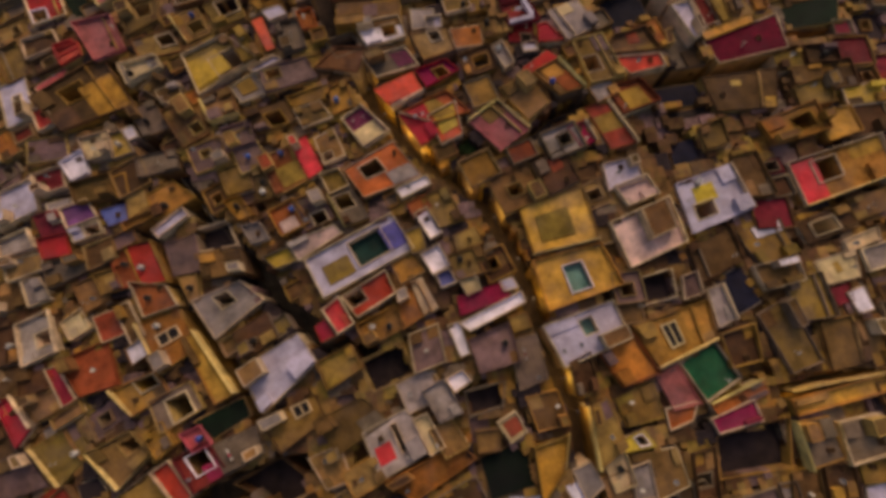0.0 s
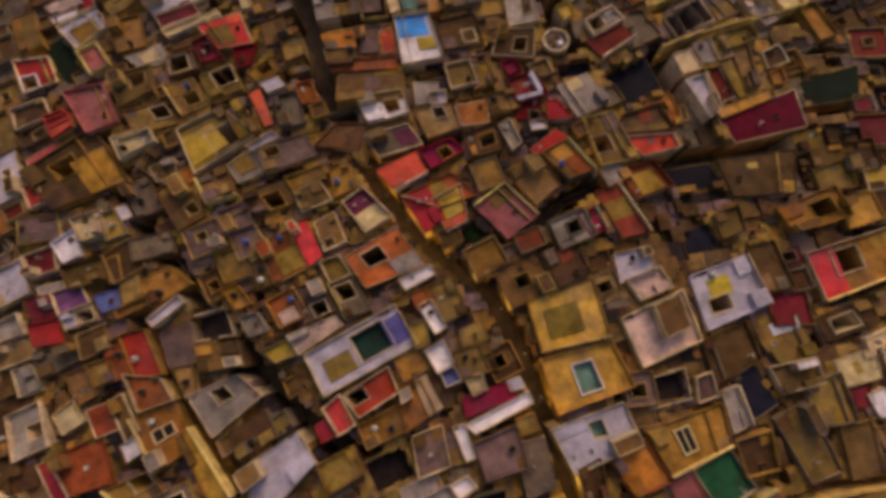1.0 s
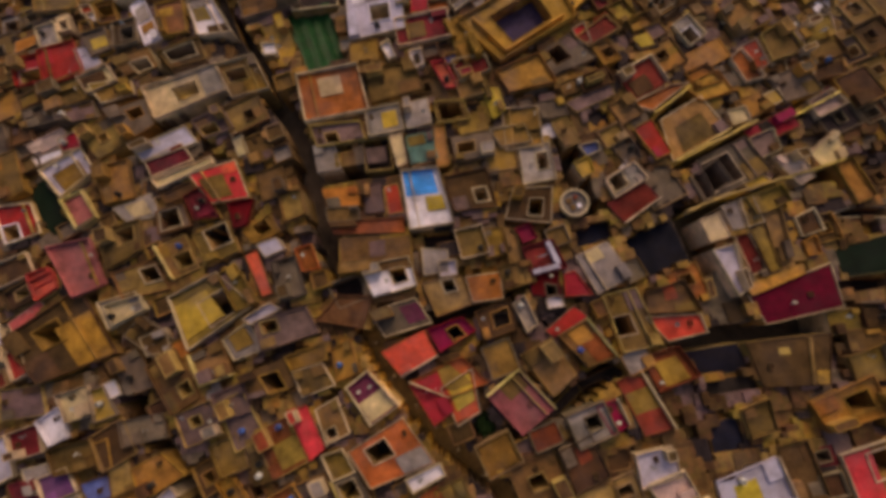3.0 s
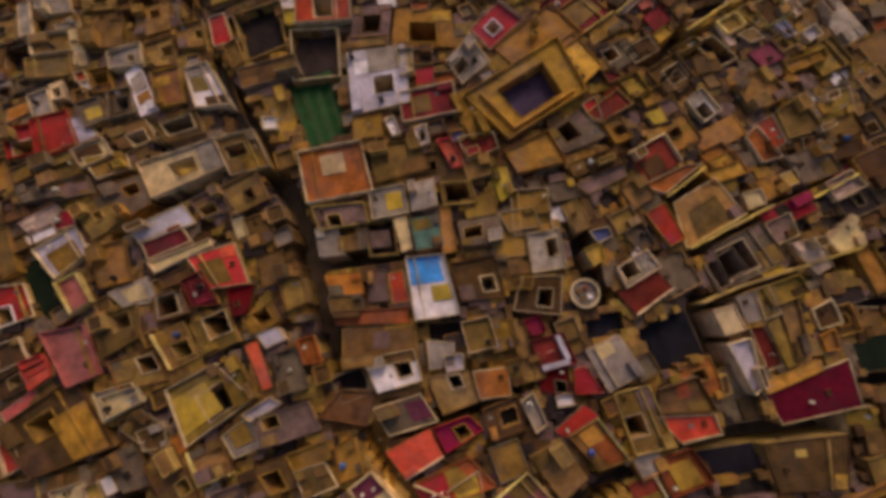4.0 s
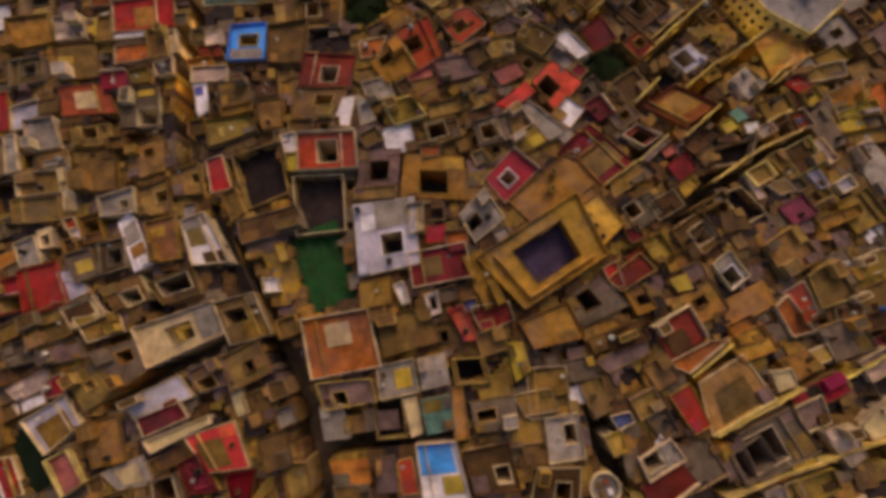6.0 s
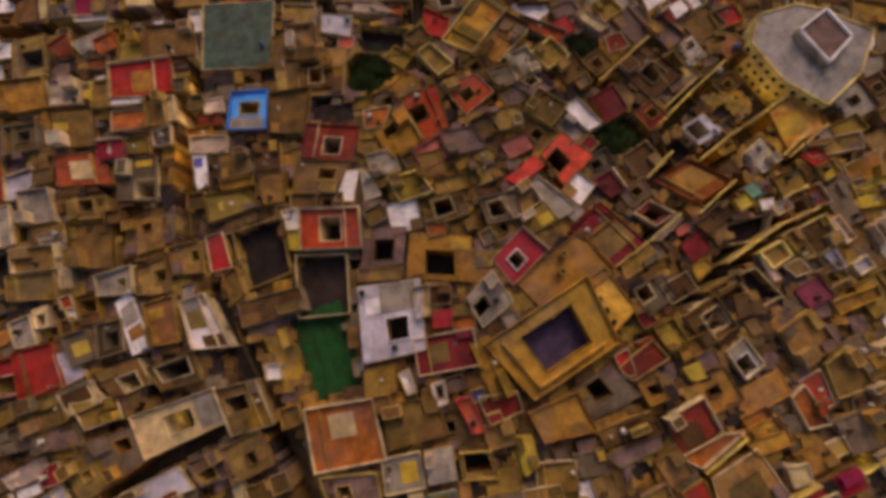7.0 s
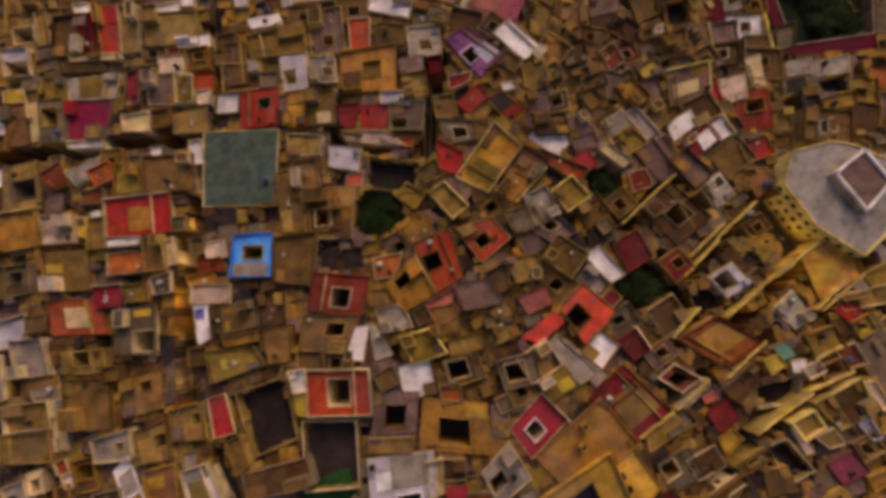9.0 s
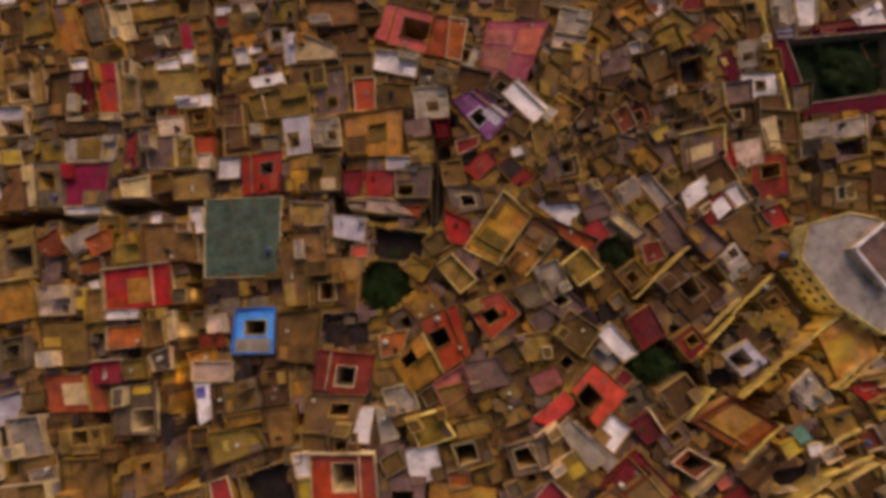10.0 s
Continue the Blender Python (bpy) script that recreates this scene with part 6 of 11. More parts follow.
house(-20.55, 200.87, 10.41, 5.88, 14.63, -1.27, "tan", skew=((0.5, -0), (-0.1, 0), (0.1, -0), (-0.5, 0)))
house(-12.24, 196.91, 10.57, 11.17, 11.81, -4.07, "ochre", court=(-2.24, -1.51, 4.1, 4.87), skew=((0.3, 0.3), (-0.6, -0.3), (0.6, 0.3), (-0.3, -0.3)))
house(-6.12, 220.18, 9.08, 4.48, 6.24, 1.32, "maroon", skew=((0.2, -0.1), (-0.7, 0.1), (0.7, -0.1), (-0.2, 0.1)))
house(-0.01, 219.37, 8.62, 6.55, 6.23, -1.42, "red", skew=((0.1, -0), (-0.6, 0), (0.6, -0), (-0.1, 0)))
house(7.62, 218.56, 8.66, 8.16, 7.27, -4.89, "mauve", court=(-1.79, -1.87, 3.71, 2.65), skew=((-0, 0.2), (-0.4, -0.2), (0.4, 0.2), (0, -0.2)))
house(-1.42, 214.13, 9.04, 12.88, 3.22, -12.55, "pinkwhite", skew=((0.7, 0.3), (3, -0.3), (-3, 0.3), (-0.7, -0.3)))
house(6.71, 211.67, 9.05, 3.48, 2.54, -9.57, "rust", skew=((0.3, 0.1), (-0.1, -0.1), (0.1, 0.1), (-0.3, -0.1)))
house(19.18, 212.92, 8.71, 7.76, 5.83, -4.81, "grey", court=(0.37, -0.25, 3.12, 2.6), skew=((0.5, -0.5), (0.5, 0.5), (-0.5, -0.5), (-0.5, 0.5)))
house(16.31, 206.05, 9.11, 6.29, 5.98, -32.07, "red", skew=((1.8, -0.2), (0.9, 0.2), (-0.9, -0.2), (-1.8, 0.2)))
house(2.65, 204.47, 8.88, 12.25, 8.2, -15.03, "plumdark", skew=((0.4, -0.1), (-0.4, 0.1), (0.4, -0.1), (-0.4, 0.1)))
house(25.49, 204.8, 8.94, 14.9, 8.44, 47.58, "amber", patches=[(-3.31, -0.27, 5.12, 6.4, "olive")], walls="0123", skew=((0.6, 0.1), (-0.7, -0.1), (0.7, 0.1), (-0.6, -0.1)))
house(31.43, 199.09, 8.91, 11.14, 5.88, 43.99, "amber", walls="2", skew=((0.6, 0.2), (0.5, -0.2), (-0.5, 0.2), (-0.6, -0.2)))
house(34.23, 202.47, 8.57, 6.18, 6.67, -39.15, "brownroof", skew=((0.8, -0), (-0.4, 0), (0.4, -0), (-0.8, 0)))
house(41.88, 201.19, 8, 10.58, 3.55, -36.67, "rust", skew=((1.7, 0.5), (-0, -0.5), (0, 0.5), (-1.7, -0.5)))
house(47.06, 210.51, 7.22, 6.91, 6.51, 7.53, "mauve", skew=((0.9, -0.2), (1, 0.2), (-1, -0.2), (-0.9, 0.2)))
house(42.13, 194.19, 8.6, 6.72, 6.23, 30.58, "olive", walls="0123")
house(14.71, 196.38, 9.91, 4.68, 8.11, 29.74, "tan", walls="0123", skew=((0.3, -0.1), (0.5, 0.1), (-0.5, -0.1), (-0.3, 0.1)))
house(6.96, 190.06, 10.23, 6.31, 5.8, 28.09, "amber", skew=((0.6, 0.6), (0.2, -0.6), (-0.2, 0.6), (-0.6, -0.6)))
house(30.75, 189.8, 9.57, 7.02, 5.5, 13.29, "grey", skew=((0.5, -0), (0.2, 0), (-0.2, -0), (-0.5, 0)))
house(36.99, 186.4, 9.37, 6.36, 5.97, 24.49, "mauve", court=(0.36, 1.36, 2.56, 2.31), skew=((1.3, 0.1), (0.8, -0.1), (-0.8, 0.1), (-1.3, -0.1)))
house(-86.11, 203.06, 8.97, 11.73, 9.34, 0.8, "ochre", skew=((0.4, -0.3), (1, 0.3), (-1, -0.3), (-0.4, 0.3)))
house(-75.12, 201.86, 9.49, 7.96, 6.84, -4.55, "pinkwhite", court=(1.71, -2.08, 1.48, 1.86), skew=((0.9, -0), (0.8, 0), (-0.8, -0), (-0.9, 0)))
house(-68.88, 200.77, 9.53, 4.06, 6.54, -3.51, "yellow", skew=((1, -0), (0.7, 0), (-0.7, -0), (-1, 0)))
house(-67.25, 208.64, 9.32, 5.73, 3.67, 1.52, "rust", skew=((0.4, 0.2), (0.4, -0.2), (-0.4, 0.2), (-0.4, -0.2)))
house(-66.63, 204.2, 9.39, 2.48, 2.27, 4.1, "white", skew=((0.2, 0.1), (0.3, -0.1), (-0.3, 0.1), (-0.2, -0.1)))
house(-70.16, 181.13, 10.12, 12.4, 7.82, -4.84, "rust", patches=[(-0.13, -0.09, 5.13, 4.44, "cream")], skew=((0.9, 0.1), (1.5, -0.1), (-1.5, 0.1), (-0.9, -0.1)))
house(-51.96, 192.98, 10.62, 4.97, 8.02, -0.91, "brownroof", skew=((0.4, 0.1), (0.3, -0.1), (-0.3, 0.1), (-0.4, -0.1)))
house(-48.79, 192.78, 10.61, 2.63, 6.02, 11.54, "cream", skew=((-0.3, 0.1), (-0.5, -0.1), (0.5, 0.1), (0.3, -0.1)))
house(-50.35, 185.82, 10.79, 4.6, 4.31, 8.58, "mauve", skew=((0.1, 0.3), (-0.2, -0.3), (0.2, 0.3), (-0.1, -0.3)))
house(-39.53, 182.13, 11.11, 8.9, 4.22, -5.2, "pinkwhite")
house(-38.21, 191.98, 10.8, 4.69, 3.82, -1.97, "pinkwhite", skew=((0.4, 0.1), (0.4, -0.1), (-0.4, 0.1), (-0.4, -0.1)))
house(-39.36, 188.66, 10.69, 5.54, 3.28, -4.53, "rust", skew=((0.3, 0), (0.4, -0), (-0.4, 0), (-0.3, -0)))
house(-41.41, 176.11, 11.25, 3.3, 8.42, 8.79, "white", patches=[(-0.43, 2.08, 1.75, 2.05, "blue")], skew=((-0.1, -0.3), (-0.7, 0.3), (0.7, -0.3), (0.1, 0.3)))
house(-37.95, 175.42, 11.34, 3.44, 8.21, -4.1, "brown", skew=((0.4, -0), (-0.1, 0), (0.1, -0), (-0.4, 0)))
house(-30.06, 189.4, 10.74, 8.82, 9.87, -5.94, "skyblue", court=(0.1, 0.67, 4.4, 2.93), patches=[(-0.35, -3.12, 7.33, 2.93, "ltgrey")])
house(-14.64, 170.47, 11.46, 11.06, 8, -9.12, "tan", court=(1.35, 0.87, 3.91, 2.6), skew=((-0.3, 0.2), (-1.3, -0.2), (1.3, 0.2), (0.3, -0.2)))
house(-8.42, 167.58, 11.54, 3.73, 7.13, -6.04, "white", skew=((-1.2, 0.1), (-0.6, -0.1), (0.6, 0.1), (1.2, -0.1)))
house(-3.79, 167.19, 11.58, 3.11, 6.4, -8.35, "ltgrey", skew=((0.8, -0.6), (1.4, 0.6), (-1.4, -0.6), (-0.8, 0.6)))
house(3.99, 178.1, 11.12, 8.74, 8.75, 30.5, "amber", court=(-0.9, 1.95, 3.11, 2.33), walls="1", skew=((-0.3, 0.3), (-0.7, -0.3), (0.7, 0.3), (0.3, -0.3)))
house(28.86, 178.81, 10.29, 7.22, 5.65, 3.49, "tan")
house(18.23, 174.56, 10.88, 9.01, 6.08, 2.95, "mauve", skew=((0.7, -0.2), (0.7, 0.2), (-0.7, -0.2), (-0.7, 0.2)))
house(22.79, 170.06, 10.88, 4.38, 3.77, 29.35, "olive", skew=((0.4, -0.1), (0.2, 0.1), (-0.2, -0.1), (-0.4, 0.1)))
house(22.1, 166.69, 10.74, 6.44, 5.31, 6.77, "tan", skew=((0.4, -0.5), (0.7, 0.5), (-0.7, -0.5), (-0.4, 0.5)))
house(30.38, 171.73, 10.43, 6.66, 4.5, 16.14, "mauvepink", skew=((0.3, -0.1), (-0, 0.1), (0, -0.1), (-0.3, 0.1)))
house(5.22, 165.44, 11.53, 7.4, 6.24, 9.65, "olive", walls="0123", skew=((0.7, -0.1), (1, 0.1), (-1, -0.1), (-0.7, 0.1)))
house(35.18, 192.3, 9, 6.03, 7.66, 18.27, "ltgrey", skew=((-0.3, -0.1), (-0.1, 0.1), (0.1, -0.1), (0.3, 0.1)))
house(46.51, 177.3, 9.34, 4.09, 8.26, 25.96, "white", skew=((0.5, 0.1), (0.4, -0.1), (-0.4, 0.1), (-0.5, -0.1)))
house(34.99, 158.37, 10.68, 4.97, 10.54, 31.83, "ltgrey", skew=((1.2, 0.3), (0.7, -0.3), (-0.7, 0.3), (-1.2, -0.3)))
house(64.81, 186.87, 7.28, 10.21, 11.65, 31.88, "brown", court=(0.58, -0.7, 4.65, 4.34), skew=((0.2, 0), (0.7, -0), (-0.7, 0), (-0.2, -0)))
house(77.69, 165.4, 7.67, 5.19, 3.09, 24.82, "ochre", skew=((0.2, 0.3), (-0.3, -0.3), (0.3, 0.3), (-0.2, -0.3)))
house(96.95, 170.63, 5.62, 11.66, 10.21, 19.08, "gold", patches=[(-1.99, -0.64, 6.97, 4.53, "yellow")], skew=((-0.9, -0.3), (-0.9, 0.3), (0.9, -0.3), (0.9, 0.3)))
house(99.65, 157.03, 6.1, 4.65, 3.67, 18.88, "yellow")
house(108.84, 156.33, 5.2, 8.7, 5.66, 16.34, "amber", skew=((-0.4, 0.1), (-1.8, -0.1), (1.8, 0.1), (0.4, -0.1)))
house(103.21, 162.97, 5.35, 13.91, 3.94, 3.65, "tan", skew=((0.6, 0.1), (-0.3, -0.1), (0.3, 0.1), (-0.6, -0.1)))
house(49.14, 159.85, 9.95, 4.93, 5.33, 28.38, "maroon", walls="1")
house(-80.19, 173.49, 10.14, 7.51, 8.33, 0.32, "ltgrey", skew=((0.9, 0), (1, -0), (-1, 0), (-0.9, -0)))
house(-71.47, 136.64, 10.55, 4.4, 7.18, 16.97, "lav", skew=((0.3, -0.2), (0.8, 0.2), (-0.8, -0.2), (-0.3, 0.2)))
house(-87.89, 144.51, 9.62, 6.19, 3.47, 17.46, "orange", skew=((-0.4, -0.2), (-0, 0.2), (0, -0.2), (0.4, 0.2)))
house(-82.12, 145.13, 10.11, 4.93, 6.45, 10.21, "ltgrey", skew=((0.4, 0.2), (0.3, -0.2), (-0.3, 0.2), (-0.4, -0.2)))
house(-67.03, 148.26, 10.8, 4.8, 6.59, 4.94, "brown", court=(-0.12, 0.63, 3.72, 3.05), skew=((0.5, 0.1), (0.5, -0.1), (-0.5, 0.1), (-0.5, -0.1)))
house(-27.19, 129.85, 12.18, 3.24, 3.2, -3.32, "white", skew=((0.2, 0), (0.3, -0), (-0.3, 0), (-0.2, -0)))
house(-85.56, 136.03, 10.07, 7.99, 7.89, 4.71, "red", court=(-0.37, -1.61, 5.4, 3.96), court_rim="pinkwhite", skew=((0.7, 0), (0.9, -0), (-0.9, 0), (-0.7, -0)))
house(-68.46, 129.88, 10.98, 7.52, 5.56, 15.91, "cream", patches=[(-0.66, 0.56, 5.5, 2.91, "brown")], skew=((0.7, -0), (0.6, 0), (-0.6, -0), (-0.7, 0)))
house(-59.14, 132.59, 11.33, 8.4, 6.53, 13.26, "dtan", court=(0.84, -1.21, 4.03, 3.41), skew=((1.6, -0.2), (0.6, 0.2), (-0.6, -0.2), (-1.6, 0.2)))
house(-47.62, 132.34, 11.8, 9.2, 6.02, 11.31, "dtan", court=(-0.1, 0.67, 6.43, 3.51), skew=((1.1, 0.2), (0.3, -0.2), (-0.3, 0.2), (-1.1, -0.2)))
house(-46.98, 122.68, 11.88, 17.3, 8.34, 14.26, "cream", court=(-0.1, -0.05, 5.67, 3.97), patches=[(5.83, 0.28, 4.25, 7.09, "ltgrey"), (-6.17, 0.07, 4.25, 7.51, "cream")], skew=((0.5, -0.4), (0.2, 0.4), (-0.2, -0.4), (-0.5, 0.4)))
house(-33.68, 123.75, 12.04, 8.81, 9.67, 7.54, "dtan", court=(-1.08, 0.92, 4.54, 3.21), patches=[(1.78, -2.48, 4.54, 4.01, "ochre")], skew=((1.1, -0), (1, 0), (-1, -0), (-1.1, 0)))
house(-59.66, 118.12, 11.35, 8.34, 8.88, 17.11, "grey", court=(1.04, 1.13, 3.01, 2.71), skew=((1.5, -0.6), (0.2, 0.6), (-0.2, -0.6), (-1.5, 0.6)))
house(-64.6, 126.53, 10.99, 8.85, 5.37, 5.31, "olive", skew=((1.5, -0.3), (0.5, 0.3), (-0.5, -0.3), (-1.5, 0.3)))
house(-66.33, 114.7, 10.97, 8.09, 8.72, 25.33, "tan", court=(-0.28, -0.05, 1.87, 1.87), skew=((0.6, 0.1), (0.1, -0.1), (-0.1, 0.1), (-0.6, -0.1)))
house(-73.68, 122.26, 10.39, 8.93, 4.51, 5.24, "mauve", skew=((0.9, 0.1), (0.5, -0.1), (-0.5, 0.1), (-0.9, -0.1)))
house(-80.21, 116.12, 10.15, 8.33, 3.61, 19.78, "pinkwhite", skew=((0.8, -0), (0.1, 0), (-0.1, -0), (-0.8, 0)))
house(-75.23, 115.29, 10.15, 4.66, 4.21, 12.85, "magenta", skew=((0.3, 0.2), (0.2, -0.2), (-0.2, 0.2), (-0.3, -0.2)))
house(-80.15, 112.55, 9.88, 6.53, 2.34, 14.35, "white", skew=((0.4, -0.1), (0.2, 0.1), (-0.2, -0.1), (-0.4, 0.1)))
house(-52.15, 110.2, 11.55, 12.54, 4.81, 15.14, "lav", skew=((0.7, 0.2), (0.8, -0.2), (-0.8, 0.2), (-0.7, -0.2)))
house(-51.57, 106.44, 11.41, 9.37, 4.79, 17.42, "maroon", skew=((0.2, 0.1), (0.5, -0.1), (-0.5, 0.1), (-0.2, -0.1)))
house(-47.84, 102.88, 11.45, 13.32, 2.4, 15.92, "cream", skew=((0.5, -0.3), (0, 0.3), (-0, -0.3), (-0.5, 0.3)))
house(-40.84, 113.15, 11.89, 7.08, 5.82, 16.35, "mauve", court=(-1.44, -1.08, 3.51, 2.43), skew=((0.8, 0.3), (0.5, -0.3), (-0.5, 0.3), (-0.8, -0.3)))
house(-35.31, 107.53, 11.85, 2.45, 5.82, 9.54, "cream", skew=((0.3, -0.1), (0.3, 0.1), (-0.3, -0.1), (-0.3, 0.1)))
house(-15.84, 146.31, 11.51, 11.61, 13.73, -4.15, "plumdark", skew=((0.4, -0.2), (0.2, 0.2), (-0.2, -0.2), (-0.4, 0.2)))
house(-1.95, 137.1, 12.32, 13.36, 15.47, 2.6, "lav", court=(1.09, -2.05, 4.61, 4.61), court_rim="white", patches=[(1.58, 4.44, 7.43, 5.89, "ltgrey"), (-3.52, 3.24, 3.33, 3.07, "white")], skew=((-0.4, -0.3), (-0.6, 0.3), (0.6, -0.3), (0.4, 0.3)))
house(4.72, 139.86, 12.3, 3.5, 6.42, 8.09, "cream", skew=((-0.4, -0.2), (-0.7, 0.2), (0.7, -0.2), (0.4, 0.2)))
house(18.54, 138.48, 11.67, 8.31, 7.43, 35.81, "ltgrey", court=(-1.99, -0.09, 3.62, 2.85), skew=((-0.8, 0.3), (-0.9, -0.3), (0.9, 0.3), (0.8, -0.3)))
house(16.81, 124.66, 12.04, 4.64, 12.35, 15.88, "ochre")
house(26.46, 146.85, 11.42, 10.4, 7.28, 37.97, "red", court=(-1.06, -0.25, 3, 3), court_rim="white", walls="1", skew=((-0.5, 0.1), (0.1, -0.1), (-0.1, 0.1), (0.5, -0.1)))
house(35.45, 141.35, 11.05, 17.58, 10.74, 30.17, "gold", boxes=[(2.4, 3.68, 1.22, 1.22, "dark"), (-0.44, 0.97, 1.22, 1.22, "dark")], skew=((0.5, 0.2), (0.1, -0.2), (-0.1, 0.2), (-0.5, -0.2)))
house(30.77, 128.45, 11.83, 23.29, 14.48, 25.1, "gold", court=(0.51, -0.11, 11.65, 8.61), floor=("violet", 3.2), parapet=1.1, boxes=[(-8.7, -0.3, 0.4, 11.6, "gold"), (0.2, -5.7, 17.2, 0.4, "gold")], skew=((1.2, 0), (-1.3, -0), (1.3, 0), (-1.2, -0)))
house(43.54, 135.44, 11, 5.99, 10.94, 35.16, "gold", boxes=[(-2.1, 3.92, 1.09, 1.09, "dark"), (-2.1, 1.05, 1.09, 1.09, "dark"), (-2.1, -1.51, 1.09, 1.09, "dark"), (-2.1, -4.06, 1.09, 1.09, "dark")], skew=((-1.5, -0.1), (-0.8, 0.1), (0.8, -0.1), (1.5, 0.1)))
house(29.01, 113.3, 12, 10.65, 7.04, 10.14, "gold", patches=[(2.22, -2.24, 3.62, 1.69, "tan")], skew=((0.5, 0.5), (0.6, -0.5), (-0.6, 0.5), (-0.5, -0.5)))
house(-13.76, 115.97, 12.35, 14.16, 12.1, 2.5, "terracotta", patches=[(-0.06, 1.86, 5.11, 4.63, "cream")], walls="0123", skew=((0.4, -0.1), (0.5, 0.1), (-0.5, -0.1), (-0.4, 0.1)))
house(-0.05, 124.07, 12.45, 2.39, 4.77, 14.59, "white")
house(6.01, 121.27, 12.32, 2.83, 4.48, 10.71, "white", court=(0.02, 0.14, 1.2, 2.4), skew=((-0.2, -0), (-0.3, 0), (0.3, -0), (0.2, 0)))
house(13.63, 119.98, 12.13, 2.92, 2.57, 3.87, "blue")
house(-3.08, 107.63, 12.33, 7.71, 6.65, 4.79, "ltgrey", patches=[(1.18, -0.06, 3.28, 3.75, "yellow")])
house(-13.36, 106.04, 12.1, 10.84, 5.06, -0.61, "mauve", court=(-1.63, -0.86, 2.63, 2.63), skew=((0.7, -0.2), (0.4, 0.2), (-0.4, -0.2), (-0.7, 0.2)))
house(-16.45, 100.9, 12.03, 4.92, 6.33, -1.5, "ltgrey", skew=((0.4, 0), (0.6, -0), (-0.6, 0), (-0.4, -0)))
house(-5.5, 100.23, 11.64, 6.35, 7.98, -2.96, "plumdark", patches=[(-0.31, -0.29, 4.23, 3.53, "mauve")], skew=((0.4, -0), (0.3, 0), (-0.3, -0), (-0.4, 0)))
house(-0.73, 100.01, 12.48, 2.55, 7.07, 8.47, "cream", skew=((-0.1, -0.1), (-0.3, 0.1), (0.3, -0.1), (0.1, 0.1)))
house(4.11, 99.69, 12.43, 5.62, 6.78, 3.43, "teal", patches=[(-0.73, 1.86, 3.45, 2.3, "olive")])
house(8.39, 99.54, 12.25, 2.68, 9.88, -1.94, "gold")
house(15.15, 98.41, 12.35, 8.95, 6.17, 2.79, "grey", court=(-1.6, -0.01, 3.69, 2.3), skew=((0, 0.2), (-0.5, -0.2), (0.5, 0.2), (-0, -0.2)))
house(27.25, 102.54, 12.02, 6.37, 4.38, -0.36, "olive")
house(27.72, 92.34, 11.84, 7.05, 8.51, -1.36, "ltgrey", court=(1.37, 0.49, 2.37, 3.78))
house(68.21, 104.63, 10.39, 8.42, 5.57, 13.06, "gold", skew=((0.9, 0.2), (0.3, -0.2), (-0.3, 0.2), (-0.9, -0.2)))
house(78.07, 108.51, 9.61, 4.12, 7.52, 19.23, "rust", skew=((-0.3, 0.5), (0.1, -0.5), (-0.1, 0.5), (0.3, -0.5)))
house(64.43, 125.94, 10.16, 4.95, 4.6, 40.29, "brown", court=(0.25, 0.22, 3.75, 3.46), skew=((-0.1, 0.4), (-0.7, -0.4), (0.7, 0.4), (0.1, -0.4)))
house(57.47, 118.35, 10.68, 3.28, 3.16, 9.15, "yellow", skew=((0.4, 0.1), (0.2, -0.1), (-0.2, 0.1), (-0.4, -0.1)))
house(47.37, 121.84, 11.3, 9.03, 4.35, 26.71, "maroon", skew=((0.4, 0.3), (0.2, -0.3), (-0.2, 0.3), (-0.4, -0.3)))
house(108.82, 138.48, 5.9, 6.77, 12.55, 16.88, "ltgrey")
house(72.79, 96.88, 10, 4.16, 3.57, 8.27, "cream")
house(77.15, 99.08, 9.65, 6.65, 4.51, 15.57, "ochre", skew=((0.2, -0.1), (0.6, 0.1), (-0.6, -0.1), (-0.2, 0.1)))
house(82.24, 100.46, 9.19, 4.44, 2.84, 11.84, "yellow")
house(92.66, 97.27, 8.63, 7.27, 4.52, 18.85, "pinkwhite", skew=((0, -0), (0.5, 0), (-0.5, -0), (-0, 0)))
house(76.5, 89.78, 9.59, 5.76, 5.06, 14.89, "mauve", skew=((-0.3, -0), (-0.6, 0), (0.6, -0), (0.3, 0)))
house(67.88, 85.75, 10.36, 12.52, 8.87, 17.66, "grey", court=(-2.51, -0.02, 6.8, 6.23), skew=((-0.6, -0), (0.3, 0), (-0.3, -0), (0.6, 0)))
house(-71.57, 98.31, 10.33, 4.87, 8.04, 23.15, "mauvepink", walls="0123", skew=((0.4, -0.2), (0.3, 0.2), (-0.3, -0.2), (-0.4, 0.2)))
house(-58.51, 96.15, 10.85, 8.29, 5.09, 9.01, "ltgrey", patches=[(0.18, -0, 4, 3.39, "cream")], skew=((1.4, 0.5), (0.8, -0.5), (-0.8, 0.5), (-1.4, -0.5)))
house(-49.2, 98.27, 11.22, 6.72, 2.95, 14.6, "dtan", skew=((0.3, 0.2), (0.2, -0.2), (-0.2, 0.2), (-0.3, -0.2)))
house(-44.35, 94.69, 11.55, 4.79, 7.03, 8.95, "maroon", skew=((0.7, 0.5), (1.2, -0.5), (-1.2, 0.5), (-0.7, -0.5)))
house(-71.58, 85.66, 9.91, 8.33, 11.89, 8.37, "mauvepink", skew=((2.3, -0.4), (1.2, 0.4), (-1.2, -0.4), (-2.3, 0.4)))
house(-29.73, 83.07, 11.8, 4.46, 3.21, 13.21, "lav", skew=((0.5, -0.1), (0.5, 0.1), (-0.5, -0.1), (-0.5, 0.1)))
